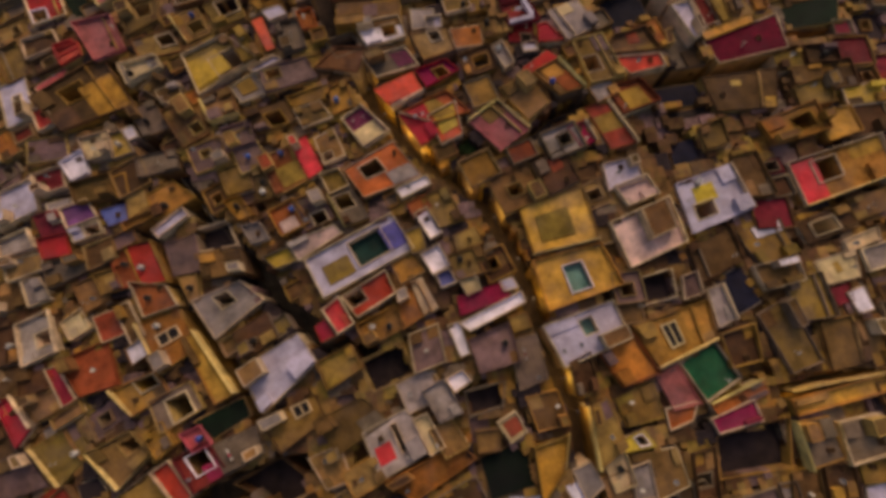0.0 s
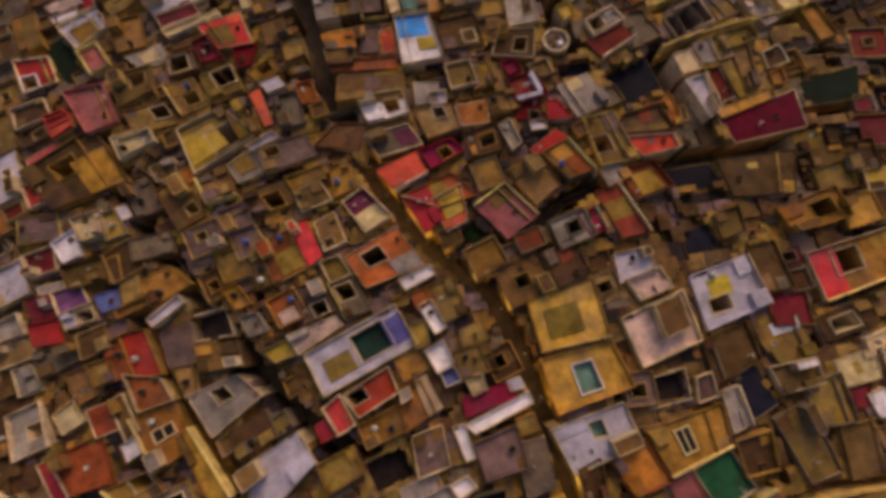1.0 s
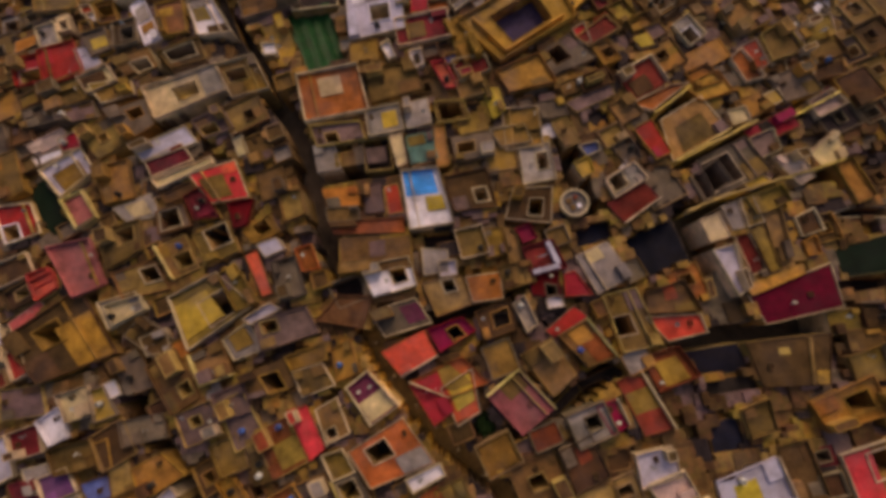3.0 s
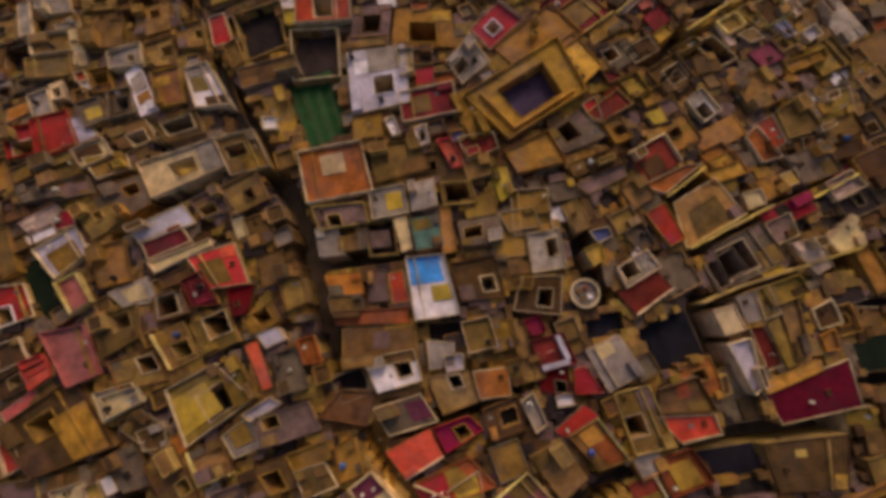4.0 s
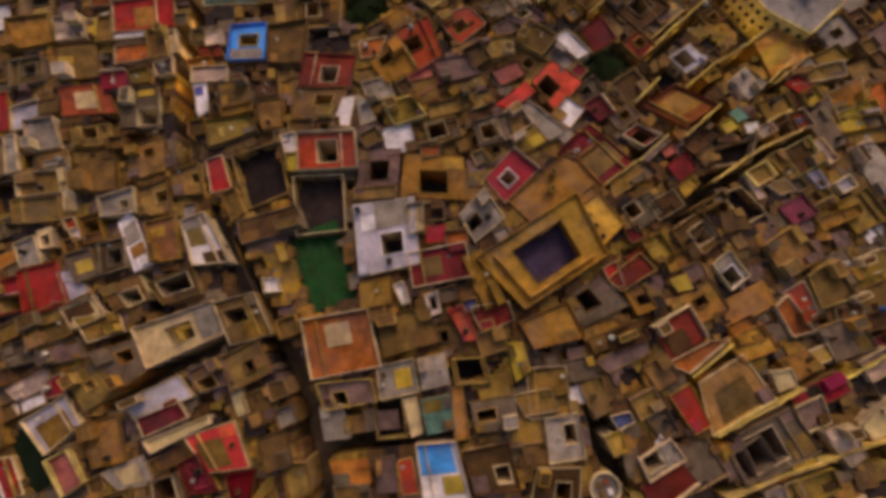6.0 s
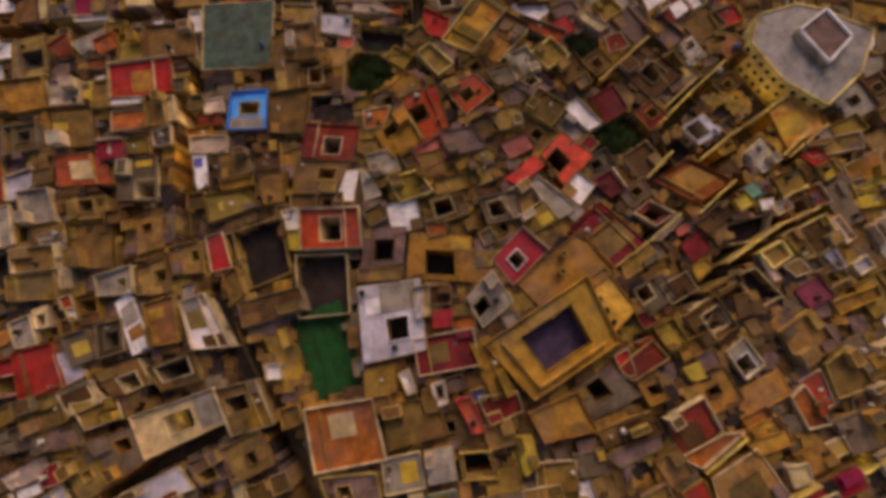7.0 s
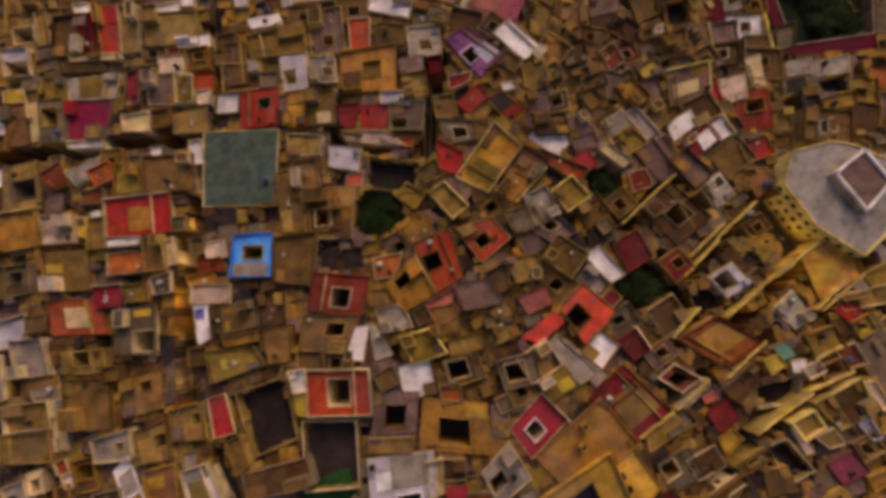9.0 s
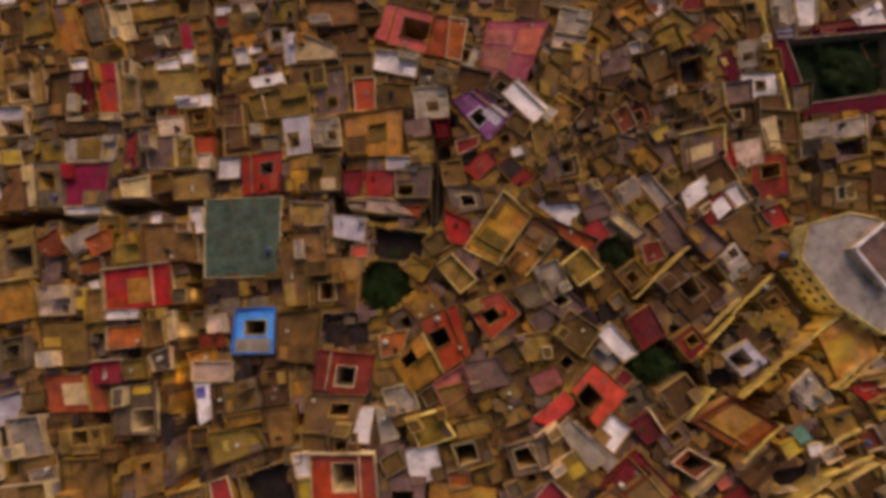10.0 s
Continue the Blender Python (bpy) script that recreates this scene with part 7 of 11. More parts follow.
house(-86.81, 98.39, 9, 8.4, 8.69, 5.13, "red", court=(-2.05, -2.2, 3.6, 3.6), court_rim="white", skew=((1.3, -0.5), (1.2, 0.5), (-1.2, -0.5), (-1.3, 0.5)))
house(-80.38, 84.62, 9.38, 5.02, 3.48, 17.58, "coral", skew=((0, -0.2), (0.3, 0.2), (-0.3, -0.2), (-0, 0.2)))
house(-87.08, 87.48, 8.85, 8.09, 5.55, 15.51, "brown", skew=((0.1, -0.1), (0.4, 0.1), (-0.4, -0.1), (-0.1, 0.1)))
house(-58.12, 80.53, 10.35, 9.59, 6.77, 7.07, "tan", court=(2.68, 0.64, 3.52, 3.23), skew=((0.9, 0.2), (1.4, -0.2), (-1.4, 0.2), (-0.9, -0.2)))
house(-62.03, 75.31, 9.98, 8.31, 5.42, 14.36, "ltgrey", skew=((0.5, -0.5), (0.5, 0.5), (-0.5, -0.5), (-0.5, 0.5)))
house(-60.89, 75, 10.2, 7.61, 4.11, 13.73, "cream", skew=((0.3, -0.3), (0.2, 0.3), (-0.2, -0.3), (-0.3, 0.3)))
house(-75.92, 70.74, 9.1, 17.49, 14.57, 20.56, "brown", court=(-0.8, 2.13, 5.43, 4.79), patches=[(4.4, -2.14, 7.99, 9.58, "amber")], skew=((2.1, 1.1), (1.4, -1.1), (-1.4, 1.1), (-2.1, -1.1)))
house(-83.89, 77.13, 8.43, 8, 3.02, 30.88, "pink")
house(-85.2, 67.35, 8.19, 3.89, 6.54, 23.08, "red")
house(-76.67, 53.72, 8.14, 4.79, 6.23, 23.55, "white", skew=((0.5, 0.2), (-0.4, -0.2), (0.4, 0.2), (-0.5, -0.2)))
house(-71.68, 57.56, 8.74, 6.33, 5.99, 8.73, "cream", skew=((0.8, -0), (0.2, 0), (-0.2, -0), (-0.8, 0)))
house(-66.55, 57.05, 8.79, 4.09, 6.52, 11.62, "yellow", skew=((-0, 0), (0.9, -0), (-0.9, 0), (0, -0)))
house(-64.43, 59.41, 9.13, 2.76, 3.41, 15.58, "white", skew=((0.5, -0), (0.3, 0), (-0.3, -0), (-0.5, 0)))
house(-59.9, 62.04, 9.4, 6.37, 8.62, 15.04, "grey", skew=((0.8, 0.3), (1.2, -0.3), (-1.2, 0.3), (-0.8, -0.3)))
house(-56.11, 68.41, 9.97, 5.03, 9.54, 50.93, "brown", skew=((-0, -0.3), (-0.2, 0.3), (0.2, -0.3), (0, 0.3)))
house(-55.03, 67.2, 9.86, 5.32, 4.51, 10.13, "ltgrey", skew=((0.5, 0.2), (0.1, -0.2), (-0.1, 0.2), (-0.5, -0.2)))
house(-43.71, 72.99, 10.86, 13.03, 11.12, 25.13, "olive", court=(1.73, -1.43, 6.14, 5.61), patches=[(-2.29, -0.17, 7.74, 6.94, "yellow")], skew=((-0.6, -0.4), (1.7, 0.4), (-1.7, -0.4), (0.6, 0.4)))
house(-43.25, 61.4, 10.58, 6.73, 7.04, 15.02, "tan", walls="23", skew=((0.3, 0.2), (0, -0.2), (-0, 0.2), (-0.3, -0.2)))
house(-14.57, 71.65, 11.23, 7.13, 5.98, 12.79, "plumdark", skew=((0.5, -0.1), (0.9, 0.1), (-0.9, -0.1), (-0.5, 0.1)))
house(-5.97, 73.27, 11.68, 9.69, 6.77, 5.02, "white", court=(1.76, -0.18, 3.03, 3.03), skew=((0.9, -0.3), (0.2, 0.3), (-0.2, -0.3), (-0.9, 0.3)))
house(15.91, 76.93, 12.11, 3.89, 5.82, 4.58, "ochre", skew=((-0.5, -0.1), (-0.1, 0.1), (0.1, -0.1), (0.5, 0.1)))
house(-14.01, 91.48, 11.99, 7.33, 4.51, -3.67, "orange", skew=((0.6, 0), (0.3, -0), (-0.3, 0), (-0.6, -0)))
house(-14.04, 87.65, 12.13, 6.84, 3.23, -4.32, "dtan", skew=((0.3, -0), (0.2, 0), (-0.2, -0), (-0.3, 0)))
house(-7.09, 90.06, 12.25, 4.08, 6.54, -0.53, "mauve")
house(-3.22, 89.11, 12.07, 3.3, 6.5, 2.86, "red")
house(-9.23, 84.19, 11.97, 15.25, 3.01, -5.46, "rust", skew=((0.6, 0.2), (0.2, -0.2), (-0.2, 0.2), (-0.6, -0.2)))
house(3.42, 88.41, 12.35, 8.61, 12.83, -1.3, "white", patches=[(-0.45, 3.38, 6.85, 5.38, "skyblue"), (1.76, -1.45, 3.67, 3.18, "yellow")], skew=((0.3, -0.1), (1, 0.1), (-1, -0.1), (-0.3, 0.1)))
house(15.58, 103.49, 12.27, 6.49, 4.48, 4.31, "olive")
house(12.92, 88.55, 11.98, 9.1, 8.37, 1.05, "brown", court=(1.92, -1.16, 2.71, 2.96), skew=((0.5, 0.2), (0.4, -0.2), (-0.4, 0.2), (-0.5, -0.2)))
house(23.54, 99.46, 12.07, 7.21, 4.45, 1.9, "olive", skew=((0.8, -0), (0.4, 0), (-0.4, -0), (-0.8, 0)))
house(6.79, 76.97, 11.56, 4.16, 3.6, 5.39, "plumdark")
house(5.85, 73.11, 11.69, 3.64, 3.13, 2.3, "lav")
house(11.46, 77.58, 12.08, 5.98, 6.38, 4.47, "dtan")
house(22.61, 77.63, 11.65, 3.34, 3.54, 14.98, "magenta")
house(25.01, 72.3, 11.6, 6.89, 6.39, 6.33, "maroon", boxes=[(2.06, 0.48, 0.95, 4.74, "lav"), (-0.49, -2.37, 5.21, 0.95, "lav")], skew=((0.2, 0), (0.5, -0), (-0.5, 0), (-0.2, -0)))
house(25.63, 63.35, 11.44, 3.02, 2.47, 4.5, "white")
house(13.7, 61.54, 11.5, 7.21, 6.1, 11.97, "brown", court=(0.94, 0.08, 3.39, 2.94), skew=((-0.2, 0.1), (-0.4, -0.1), (0.4, 0.1), (0.2, -0.1)))
house(19.43, 61.95, 11.58, 2.85, 6.11, 27.98, "ltgrey", skew=((-0.6, 0), (-0.7, -0), (0.7, 0), (0.6, -0)))
house(-0.47, 48.89, 11.26, 5.35, 8.49, 21.36, "red", skew=((0.3, -0.2), (-0.4, 0.2), (0.4, -0.2), (-0.3, 0.2)))
house(4.93, 48.09, 10.97, 6.09, 7.56, 23.13, "coral", patches=[(0.27, 0.97, 4.25, 4.92, "yellow")], skew=((-0.4, 0), (-1.4, -0), (1.4, 0), (0.4, -0)))
house(-12.35, 50.77, 10.8, 5.9, 8.85, 27.66, "plum", walls="0123", patches=[(-0.08, -1.83, 5.04, 4.12, "cream")], skew=((0.1, 0.1), (0.7, -0.1), (-0.7, 0.1), (-0.1, -0.1)))
house(72.71, 57.39, 9.77, 16.88, 7.48, 8.78, "crimson", parapet=0.12, skew=((0.5, 0.6), (-0.8, -0.6), (0.8, 0.6), (-0.5, -0.6)))
house(69.64, 67.61, 10.06, 2.71, 9.21, 14.34, "olive", skew=((-0.5, 0.1), (-0.6, -0.1), (0.6, 0.1), (0.5, -0.1)))
house(90.22, 63.14, 8.35, 13.22, 6.87, 4.27, "tarp", skew=((0.3, 0.6), (-1.7, -0.6), (1.7, 0.6), (-0.3, -0.6)))
house(81.41, 83.67, 9.52, 5.26, 7.07, 10.91, "pinkwhite", skew=((1.2, -0.4), (-0.1, 0.4), (0.1, -0.4), (-1.2, 0.4)))
house(89.63, 86.18, 9.02, 6.8, 4.84, 23.24, "cream", skew=((0.1, 0.8), (-1.4, -0.8), (1.4, 0.8), (-0.1, -0.8)))
house(92.85, 79.35, 8.73, 4.28, 9.65, 10.68, "ochre")
house(58.64, 36.64, 9.85, 5.35, 5.35, 11.27, "dtan", skew=((-0.4, 0.1), (-0.6, -0.1), (0.6, 0.1), (0.4, -0.1)))
house(82.71, 42.94, 8.82, 7.87, 5.62, 5.71, "olive", skew=((-0.3, 0.4), (-0.7, -0.4), (0.7, 0.4), (0.3, -0.4)))
house(80.56, 51.47, 9.02, 6.01, 4.47, 2.63, "olive", skew=((-0.3, 0), (-0.3, -0), (0.3, 0), (0.3, -0)))
house(-91.14, 48.17, 6.32, 9, 8.45, 18.74, "lav", walls="2", skew=((-1.2, -0), (-0.2, 0), (0.2, -0), (1.2, 0)))
house(-76.07, 42.83, 7.56, 6.44, 5.29, 13.85, "purple", skew=((0.4, -0), (0.7, 0), (-0.7, -0), (-0.4, 0)))
house(-74.21, 38.58, 7.29, 6.64, 3.45, 11.16, "lav", court=(1.16, -0.12, 3.45, 2.51), skew=((0.4, -0), (0.3, 0), (-0.3, -0), (-0.4, 0)))
house(-82.6, 41.7, 6.78, 5.65, 5.99, 7.23, "maroon", skew=((0.9, 0.1), (0.9, -0.1), (-0.9, 0.1), (-0.9, -0.1)))
house(-81.47, 36.48, 6.73, 6.22, 5.14, 2.62, "red", skew=((0.8, 0.1), (0.6, -0.1), (-0.6, 0.1), (-0.8, -0.1)))
house(-67.41, 41.01, 8.03, 5.27, 3.96, 11.38, "blue", skew=((0.6, -0.1), (0.6, 0.1), (-0.6, -0.1), (-0.6, 0.1)))
house(-62.73, 42.83, 8.41, 4.88, 6.63, 9.32, "tan", skew=((0.1, -0.2), (0.4, 0.2), (-0.4, -0.2), (-0.1, 0.2)))
house(-90.77, 38.65, 5.88, 7.4, 4.82, 12.6, "ltgrey", walls="0123", skew=((0.2, 0.2), (0.5, -0.2), (-0.5, 0.2), (-0.2, -0.2)))
house(-88.65, 33.49, 5.81, 8.13, 4.52, 9.8, "tan", skew=((0.4, -0.2), (0.4, 0.2), (-0.4, -0.2), (-0.4, 0.2)))
house(-78.36, 31.04, 6.57, 9.29, 4.93, 12.48, "grey", skew=((0.4, -0.6), (0.6, 0.6), (-0.6, -0.6), (-0.4, 0.6)))
house(-91.63, 27.95, 5.02, 5.72, 6.95, 8.27, "brown", skew=((-0.4, -0.1), (0.6, 0.1), (-0.6, -0.1), (0.4, 0.1)))
house(-85.81, 27.68, 5.67, 4.64, 5.93, 8.7, "ltgrey", skew=((0.6, -0), (1.3, 0), (-1.3, -0), (-0.6, 0)))
house(-73.34, 25.07, 6.37, 5.01, 6.76, 18.52, "brownroof", skew=((0.5, -0.2), (0.9, 0.2), (-0.9, -0.2), (-0.5, 0.2)))
house(-69.22, 26.86, 6.86, 4.8, 5.04, 10.05, "olive", skew=((0.8, -0), (0.7, 0), (-0.7, -0), (-0.8, 0)))
house(-65.91, 29.2, 7.23, 4.03, 8.83, 2.69, "rust", skew=((1.5, 0), (1.5, -0), (-1.5, 0), (-1.5, -0)))
house(-60.96, 29.29, 7.63, 5.65, 9.43, 1.5, "red", skew=((1.7, 0.2), (1.9, -0.2), (-1.9, 0.2), (-1.7, -0.2)))
house(-56.72, 13.5, 6.71, 8.73, 10.87, 21.43, "amber", walls="3", skylight=(0.22, 0.16, 4.62, 2.72), skew=((0.5, -0.4), (0.4, 0.4), (-0.4, -0.4), (-0.5, 0.4)))
house(-49, 6.76, 7, 3.58, 15.11, 24.55, "gold", walls="1", skew=((0.2, 0.1), (1, -0.1), (-1, 0.1), (-0.2, -0.1)))
house(-62.36, 3.73, 5.68, 8.88, 6.1, 20.02, "ochre", walls="3", court=(1.73, 1.3, 3.64, 2.8), skew=((1.3, -0.4), (0.6, 0.4), (-0.6, -0.4), (-1.3, 0.4)))
house(-55.62, 0.26, 5.86, 9.02, 6.47, 19.88, "grey", court=(0.65, -0.59, 4.31, 4.58), skew=((0.1, -0.2), (0.4, 0.2), (-0.4, -0.2), (-0.1, 0.2)))
house(-46.11, -3.42, 5.7, 9.2, 4.5, 20.45, "tarp", skew=((1.2, -0.3), (0, 0.3), (-0, -0.3), (-1.2, 0.3)))
house(-43.61, -9.37, 5.74, 8.65, 5.86, 17.97, "grey", skew=((0.3, -0.2), (0, 0.2), (-0, -0.2), (-0.3, 0.2)))
house(-51.72, -6.35, 5.36, 4.06, 4.34, 15.52, "pink", skew=((0.8, -0), (0.6, 0), (-0.6, -0), (-0.8, 0)))
house(-56.8, -13.49, 4.54, 3.84, 7.99, 23.53, "red", walls="1", skew=((1, 0.1), (0.9, -0.1), (-0.9, 0.1), (-1, -0.1)))
house(-50.96, -11.27, 5.29, 7.31, 7.33, 19.78, "maroon", court=(0.28, 0.74, 3.72, 3.99), court_rim="white", patches=[(1.57, -1.72, 3.46, 3.19, "magenta")], skew=((0.9, -0.1), (0.8, 0.1), (-0.8, -0.1), (-0.9, 0.1)))
house(-67.05, -7.52, 4.14, 8.68, 8.14, 28.1, "dtan", walls="3", court=(2.38, 1.08, 3.21, 3.21), skew=((1.3, -0.8), (0.7, 0.8), (-0.7, -0.8), (-1.3, 0.8)))
house(-79.38, -5.07, 3.33, 8.81, 8.64, 31.78, "olive", walls="3", skew=((0.8, -0.6), (-0.1, 0.6), (0.1, -0.6), (-0.8, 0.6)))
house(-89.82, 2.65, 3.38, 3.86, 8.9, 44.22, "red", walls="1", skew=((-1.2, -0.3), (-0.6, 0.3), (0.6, -0.3), (1.2, 0.3)))
house(-79.77, 7.75, 4.59, 3.28, 8.61, 17.98, "red", walls="1", skew=((0.9, -0.2), (1, 0.2), (-1, -0.2), (-0.9, 0.2)))
house(-72.81, 9.54, 5.44, 9.15, 8.95, 12.35, "rust", skew=((1.6, 0.3), (0.4, -0.3), (-0.4, 0.3), (-1.6, -0.3)))
house(-85.28, 17.88, 4.76, 7.39, 9.09, 16.84, "ltgrey", court=(1.03, -0.63, 2.92, 2.92), walls="1")
house(-76.8, 19.26, 5.56, 4.66, 4.92, 28.28, "cream")
house(-86.22, 9.71, 3.93, 6.16, 5.96, 7.05, "brown", skew=((0.3, 0), (0.6, -0), (-0.6, 0), (-0.3, -0)))
house(-83.41, 4.71, 4.07, 6.34, 5.48, 16.43, "tan", skew=((0.7, -0.1), (0.5, 0.1), (-0.5, -0.1), (-0.7, 0.1)))
house(-89.53, -8.02, 2.02, 7.89, 7.85, 9.34, "mauve", skew=((-0.6, 0.1), (2.2, -0.1), (-2.2, 0.1), (0.6, -0.1)))
house(-81.41, -13.29, 2.27, 4.34, 3.5, 18.65, "red", skew=((0.9, 0.5), (1, -0.5), (-1, 0.5), (-0.9, -0.5)))
house(-74.05, -13, 2.47, 5, 4.37, 8.19, "plumdark", skew=((0.6, 0.1), (1.3, -0.1), (-1.3, 0.1), (-0.6, -0.1)))
house(-34.53, 3.96, 7.41, 13.17, 8.4, 30.32, "lav", skew=((-0.3, -0.7), (-0, 0.7), (0, -0.7), (0.3, 0.7)))
house(-32.34, -5.92, 6.65, 10.61, 6.31, 21.12, "olive", skylight=(2.02, 1.48, 3.36, 2.64), skew=((0.6, -0.6), (0, 0.6), (-0, -0.6), (-0.6, 0.6)))
house(-22.77, 2.68, 7.99, 7.47, 5.5, 22.12, "olive")
house(-14.29, 1.18, 7.5, 9.06, 6.95, 17.76, "plumdark")
house(-21.96, -7.75, 7.06, 10.52, 6.97, 20.7, "dtan", skew=((0.8, -0.3), (1.3, 0.3), (-1.3, -0.3), (-0.8, 0.3)))
house(-14.26, -12.34, 7.13, 9.83, 8.86, 19.76, "ltgrey", court=(1.06, 0.47, 1.03, 5.24), patches=[(-2.24, -0.79, 3.19, 3.19, "coral")], skew=((-0.3, -0.1), (-0, 0.1), (0, -0.1), (0.3, 0.1)))
house(-7.84, -11.54, 7.28, 3.07, 6.91, 17.98, "cream", skew=((0.1, -0.1), (0.3, 0.1), (-0.3, -0.1), (-0.1, 0.1)))
house(-7.83, -18.04, 6.65, 14.23, 4.5, 19.69, "amber", skew=((1.8, -0.5), (0.7, 0.5), (-0.7, -0.5), (-1.8, 0.5)))
house(-37.2, -16.79, 2.99, 8.32, 10.08, 33.95, "plumdark", skew=((3, -1.3), (0.9, 1.3), (-0.9, -1.3), (-3, 1.3)))
house(-26.34, -14.94, 6.24, 5.51, 6.52, 13.73, "tan", skew=((0.9, 0.1), (0.1, -0.1), (-0.1, 0.1), (-0.9, -0.1)))
house(-19.92, 39.67, 10.1, 4.37, 4.85, 12.03, "olive", skew=((0.4, -0.1), (0.5, 0.1), (-0.5, -0.1), (-0.4, 0.1)))
house(-17.69, 33.7, 9.92, 5.33, 7.75, 11.05, "grey", court=(-0.21, 1.26, 3.32, 3.32), walls="3", skew=((0.7, 0), (0.8, -0), (-0.8, 0), (-0.7, -0)))
house(-24.79, 34.17, 9.71, 6.6, 7.36, 14.53, "mauve", court=(0.34, -1.99, 2.91, 2.67), skew=((0.5, -0.2), (0.3, 0.2), (-0.3, -0.2), (-0.5, 0.2)))
house(-16.67, 23.37, 9.47, 19.99, 8.94, 20.51, "lav", court=(2.66, 0.39, 7.1, 5.5), floor=("pool", 1.2), patches=[(7.7, 0.05, 3.9, 5.27, "blue"), (-4.84, -0.77, 5.73, 4.12, "olive")], skew=((0.1, 0), (0.3, -0), (-0.3, 0), (-0.1, -0)))
house(-15.37, 15.14, 8.99, 9.4, 5.22, 23.58, "red", court=(-2.66, 0.86, 3.37, 2.47), walls="2", skew=((0.4, -0), (-0.3, 0), (0.3, -0), (-0.4, 0)))
house(-22.1, 11.95, 8.61, 3.76, 6.36, 25.93, "coral", walls="0123")
house(-25.11, 9.75, 8.36, 2.96, 3.54, 23.89, "red")
house(-14.03, 8.86, 8.38, 8.53, 4.86, 18.48, "ochre", skew=((0.1, 0), (0.3, -0), (-0.3, 0), (-0.1, -0)))
house(-7.5, 12.27, 8.87, 5.61, 6.9, 21.44, "amber", skew=((-1.1, -0.2), (-0.1, 0.2), (0.1, -0.2), (1.1, 0.2)))
house(-5.11, 13.3, 9.24, 2.75, 7, 20.31, "cream", skew=((-0.3, -0.1), (-0, 0.1), (0, -0.1), (0.3, 0.1)))
house(-1.7, 19.96, 9.78, 4.1, 5.35, 21.03, "white")
house(-2.03, 27.37, 10.12, 2.88, 6.67, 19.38, "white")
house(-3.46, 31.33, 10.21, 3.98, 3.19, 23.66, "rust")
house(-0.39, 15.78, 9.32, 2.93, 2.97, 21.26, "blue")
house(-5.07, 24.36, 9.81, 3.42, 4.89, 14.17, "olive", skew=((-0, -0), (-0.3, 0), (0.3, -0), (0, 0)))
house(6.01, 11.02, 9.37, 9.79, 3.47, 10.16, "magenta", skew=((-0.3, -0.1), (0.4, 0.1), (-0.4, -0.1), (0.3, 0.1)))
house(7.76, 8.14, 8.88, 12.86, 2.43, 18.59, "white", skew=((0.6, -0), (-0.1, 0), (0.1, -0), (-0.6, 0)))
house(4.25, 13.78, 9.43, 3.34, 3.48, 11.9, "cream")
house(11.47, 12.94, 9.54, 2.7, 2.27, 12.15, "lav")
house(-10.18, 40.05, 10.69, 12.3, 8.79, 17.51, "terracotta", court=(-1.17, 1.31, 4.31, 3.35), patches=[(3.17, -2.49, 5.27, 3.11, "ltgrey")], skew=((0.7, 0.6), (1.1, -0.6), (-1.1, 0.6), (-0.7, -0.6)))
house(-20.28, 47.45, 10.63, 4.83, 6.98, 19.72, "tan", court=(-0.9, -2.01, 1.9, 1.9), skew=((-0.3, 0.1), (-0.2, -0.1), (0.2, 0.1), (0.3, -0.1)))
house(-25.33, 46.34, 10.39, 3.65, 9.71, 20.7, "coral", skew=((0.1, -0.3), (-0.1, 0.3), (0.1, -0.3), (-0.1, 0.3)))
house(-30.69, 43.95, 9.96, 7.52, 9.71, 21.76, "rust", patches=[(0.96, -1.56, 4.89, 4.89, "olive")])
house(-38.03, 49.88, 10.14, 5.94, 10.11, 16.16, "mauve", skew=((0.3, 0.1), (0.8, -0.1), (-0.8, 0.1), (-0.3, -0.1)))
house(-30.18, 33.55, 9.52, 6.2, 6.44, 19.94, "rust", patches=[(-0.57, -1.51, 3.46, 2.72, "pinkwhite")], skew=((0.2, 0.1), (0.4, -0.1), (-0.4, 0.1), (-0.2, -0.1)))
house(-25.11, 27.85, 9.31, 10.16, 3.52, 19.62, "pinkwhite", skew=((0.4, -0.5), (0.4, 0.5), (-0.4, -0.5), (-0.4, 0.5)))
house(-32.4, 25.26, 8.78, 5.1, 3.56, 13.47, "yellow", skew=((1, 0.1), (0.7, -0.1), (-0.7, 0.1), (-1, -0.1)))
house(23.37, 23.44, 10.13, 13.31, 10.68, 7.17, "gold", patches=[(-0.9, -0.38, 6.72, 5.56, "olive")], walls="2", skew=((-0.1, 0.3), (-0.3, -0.3), (0.3, 0.3), (0.1, -0.3)))
house(24.46, 12.6, 9.58, 14.49, 9.56, 8.2, "gold", court=(0.01, -0.42, 3.87, 5.24), floor=("teal", 0.6), court_rim="white", skew=((-0.2, -0.3), (0.5, 0.3), (-0.5, -0.3), (0.2, 0.3)))
house(24.34, 1.55, 8.55, 14, 8.19, 12.61, "lav", court=(0.76, 1.1, 2.51, 2.96), floor=("teal", 1.5), skew=((0.4, -0.2), (-0.1, 0.2), (0.1, -0.2), (-0.4, 0.2)))
house(39.92, 27.26, 9.95, 7.08, 4.75, 12.6, "pinkwhite", skew=((0.4, -0), (0.2, 0), (-0.2, -0), (-0.4, 0)))
house(54.54, 23.6, 9.41, 12.88, 10.27, 12.92, "lav", patches=[(-1.13, 1.36, 4.55, 3.48, "yellow")], court=(-2.28, -1.67, 4.01, 2.94), walls="1", skew=((-1, -0.1), (-0.3, 0.1), (0.3, -0.1), (1, 0.1)))
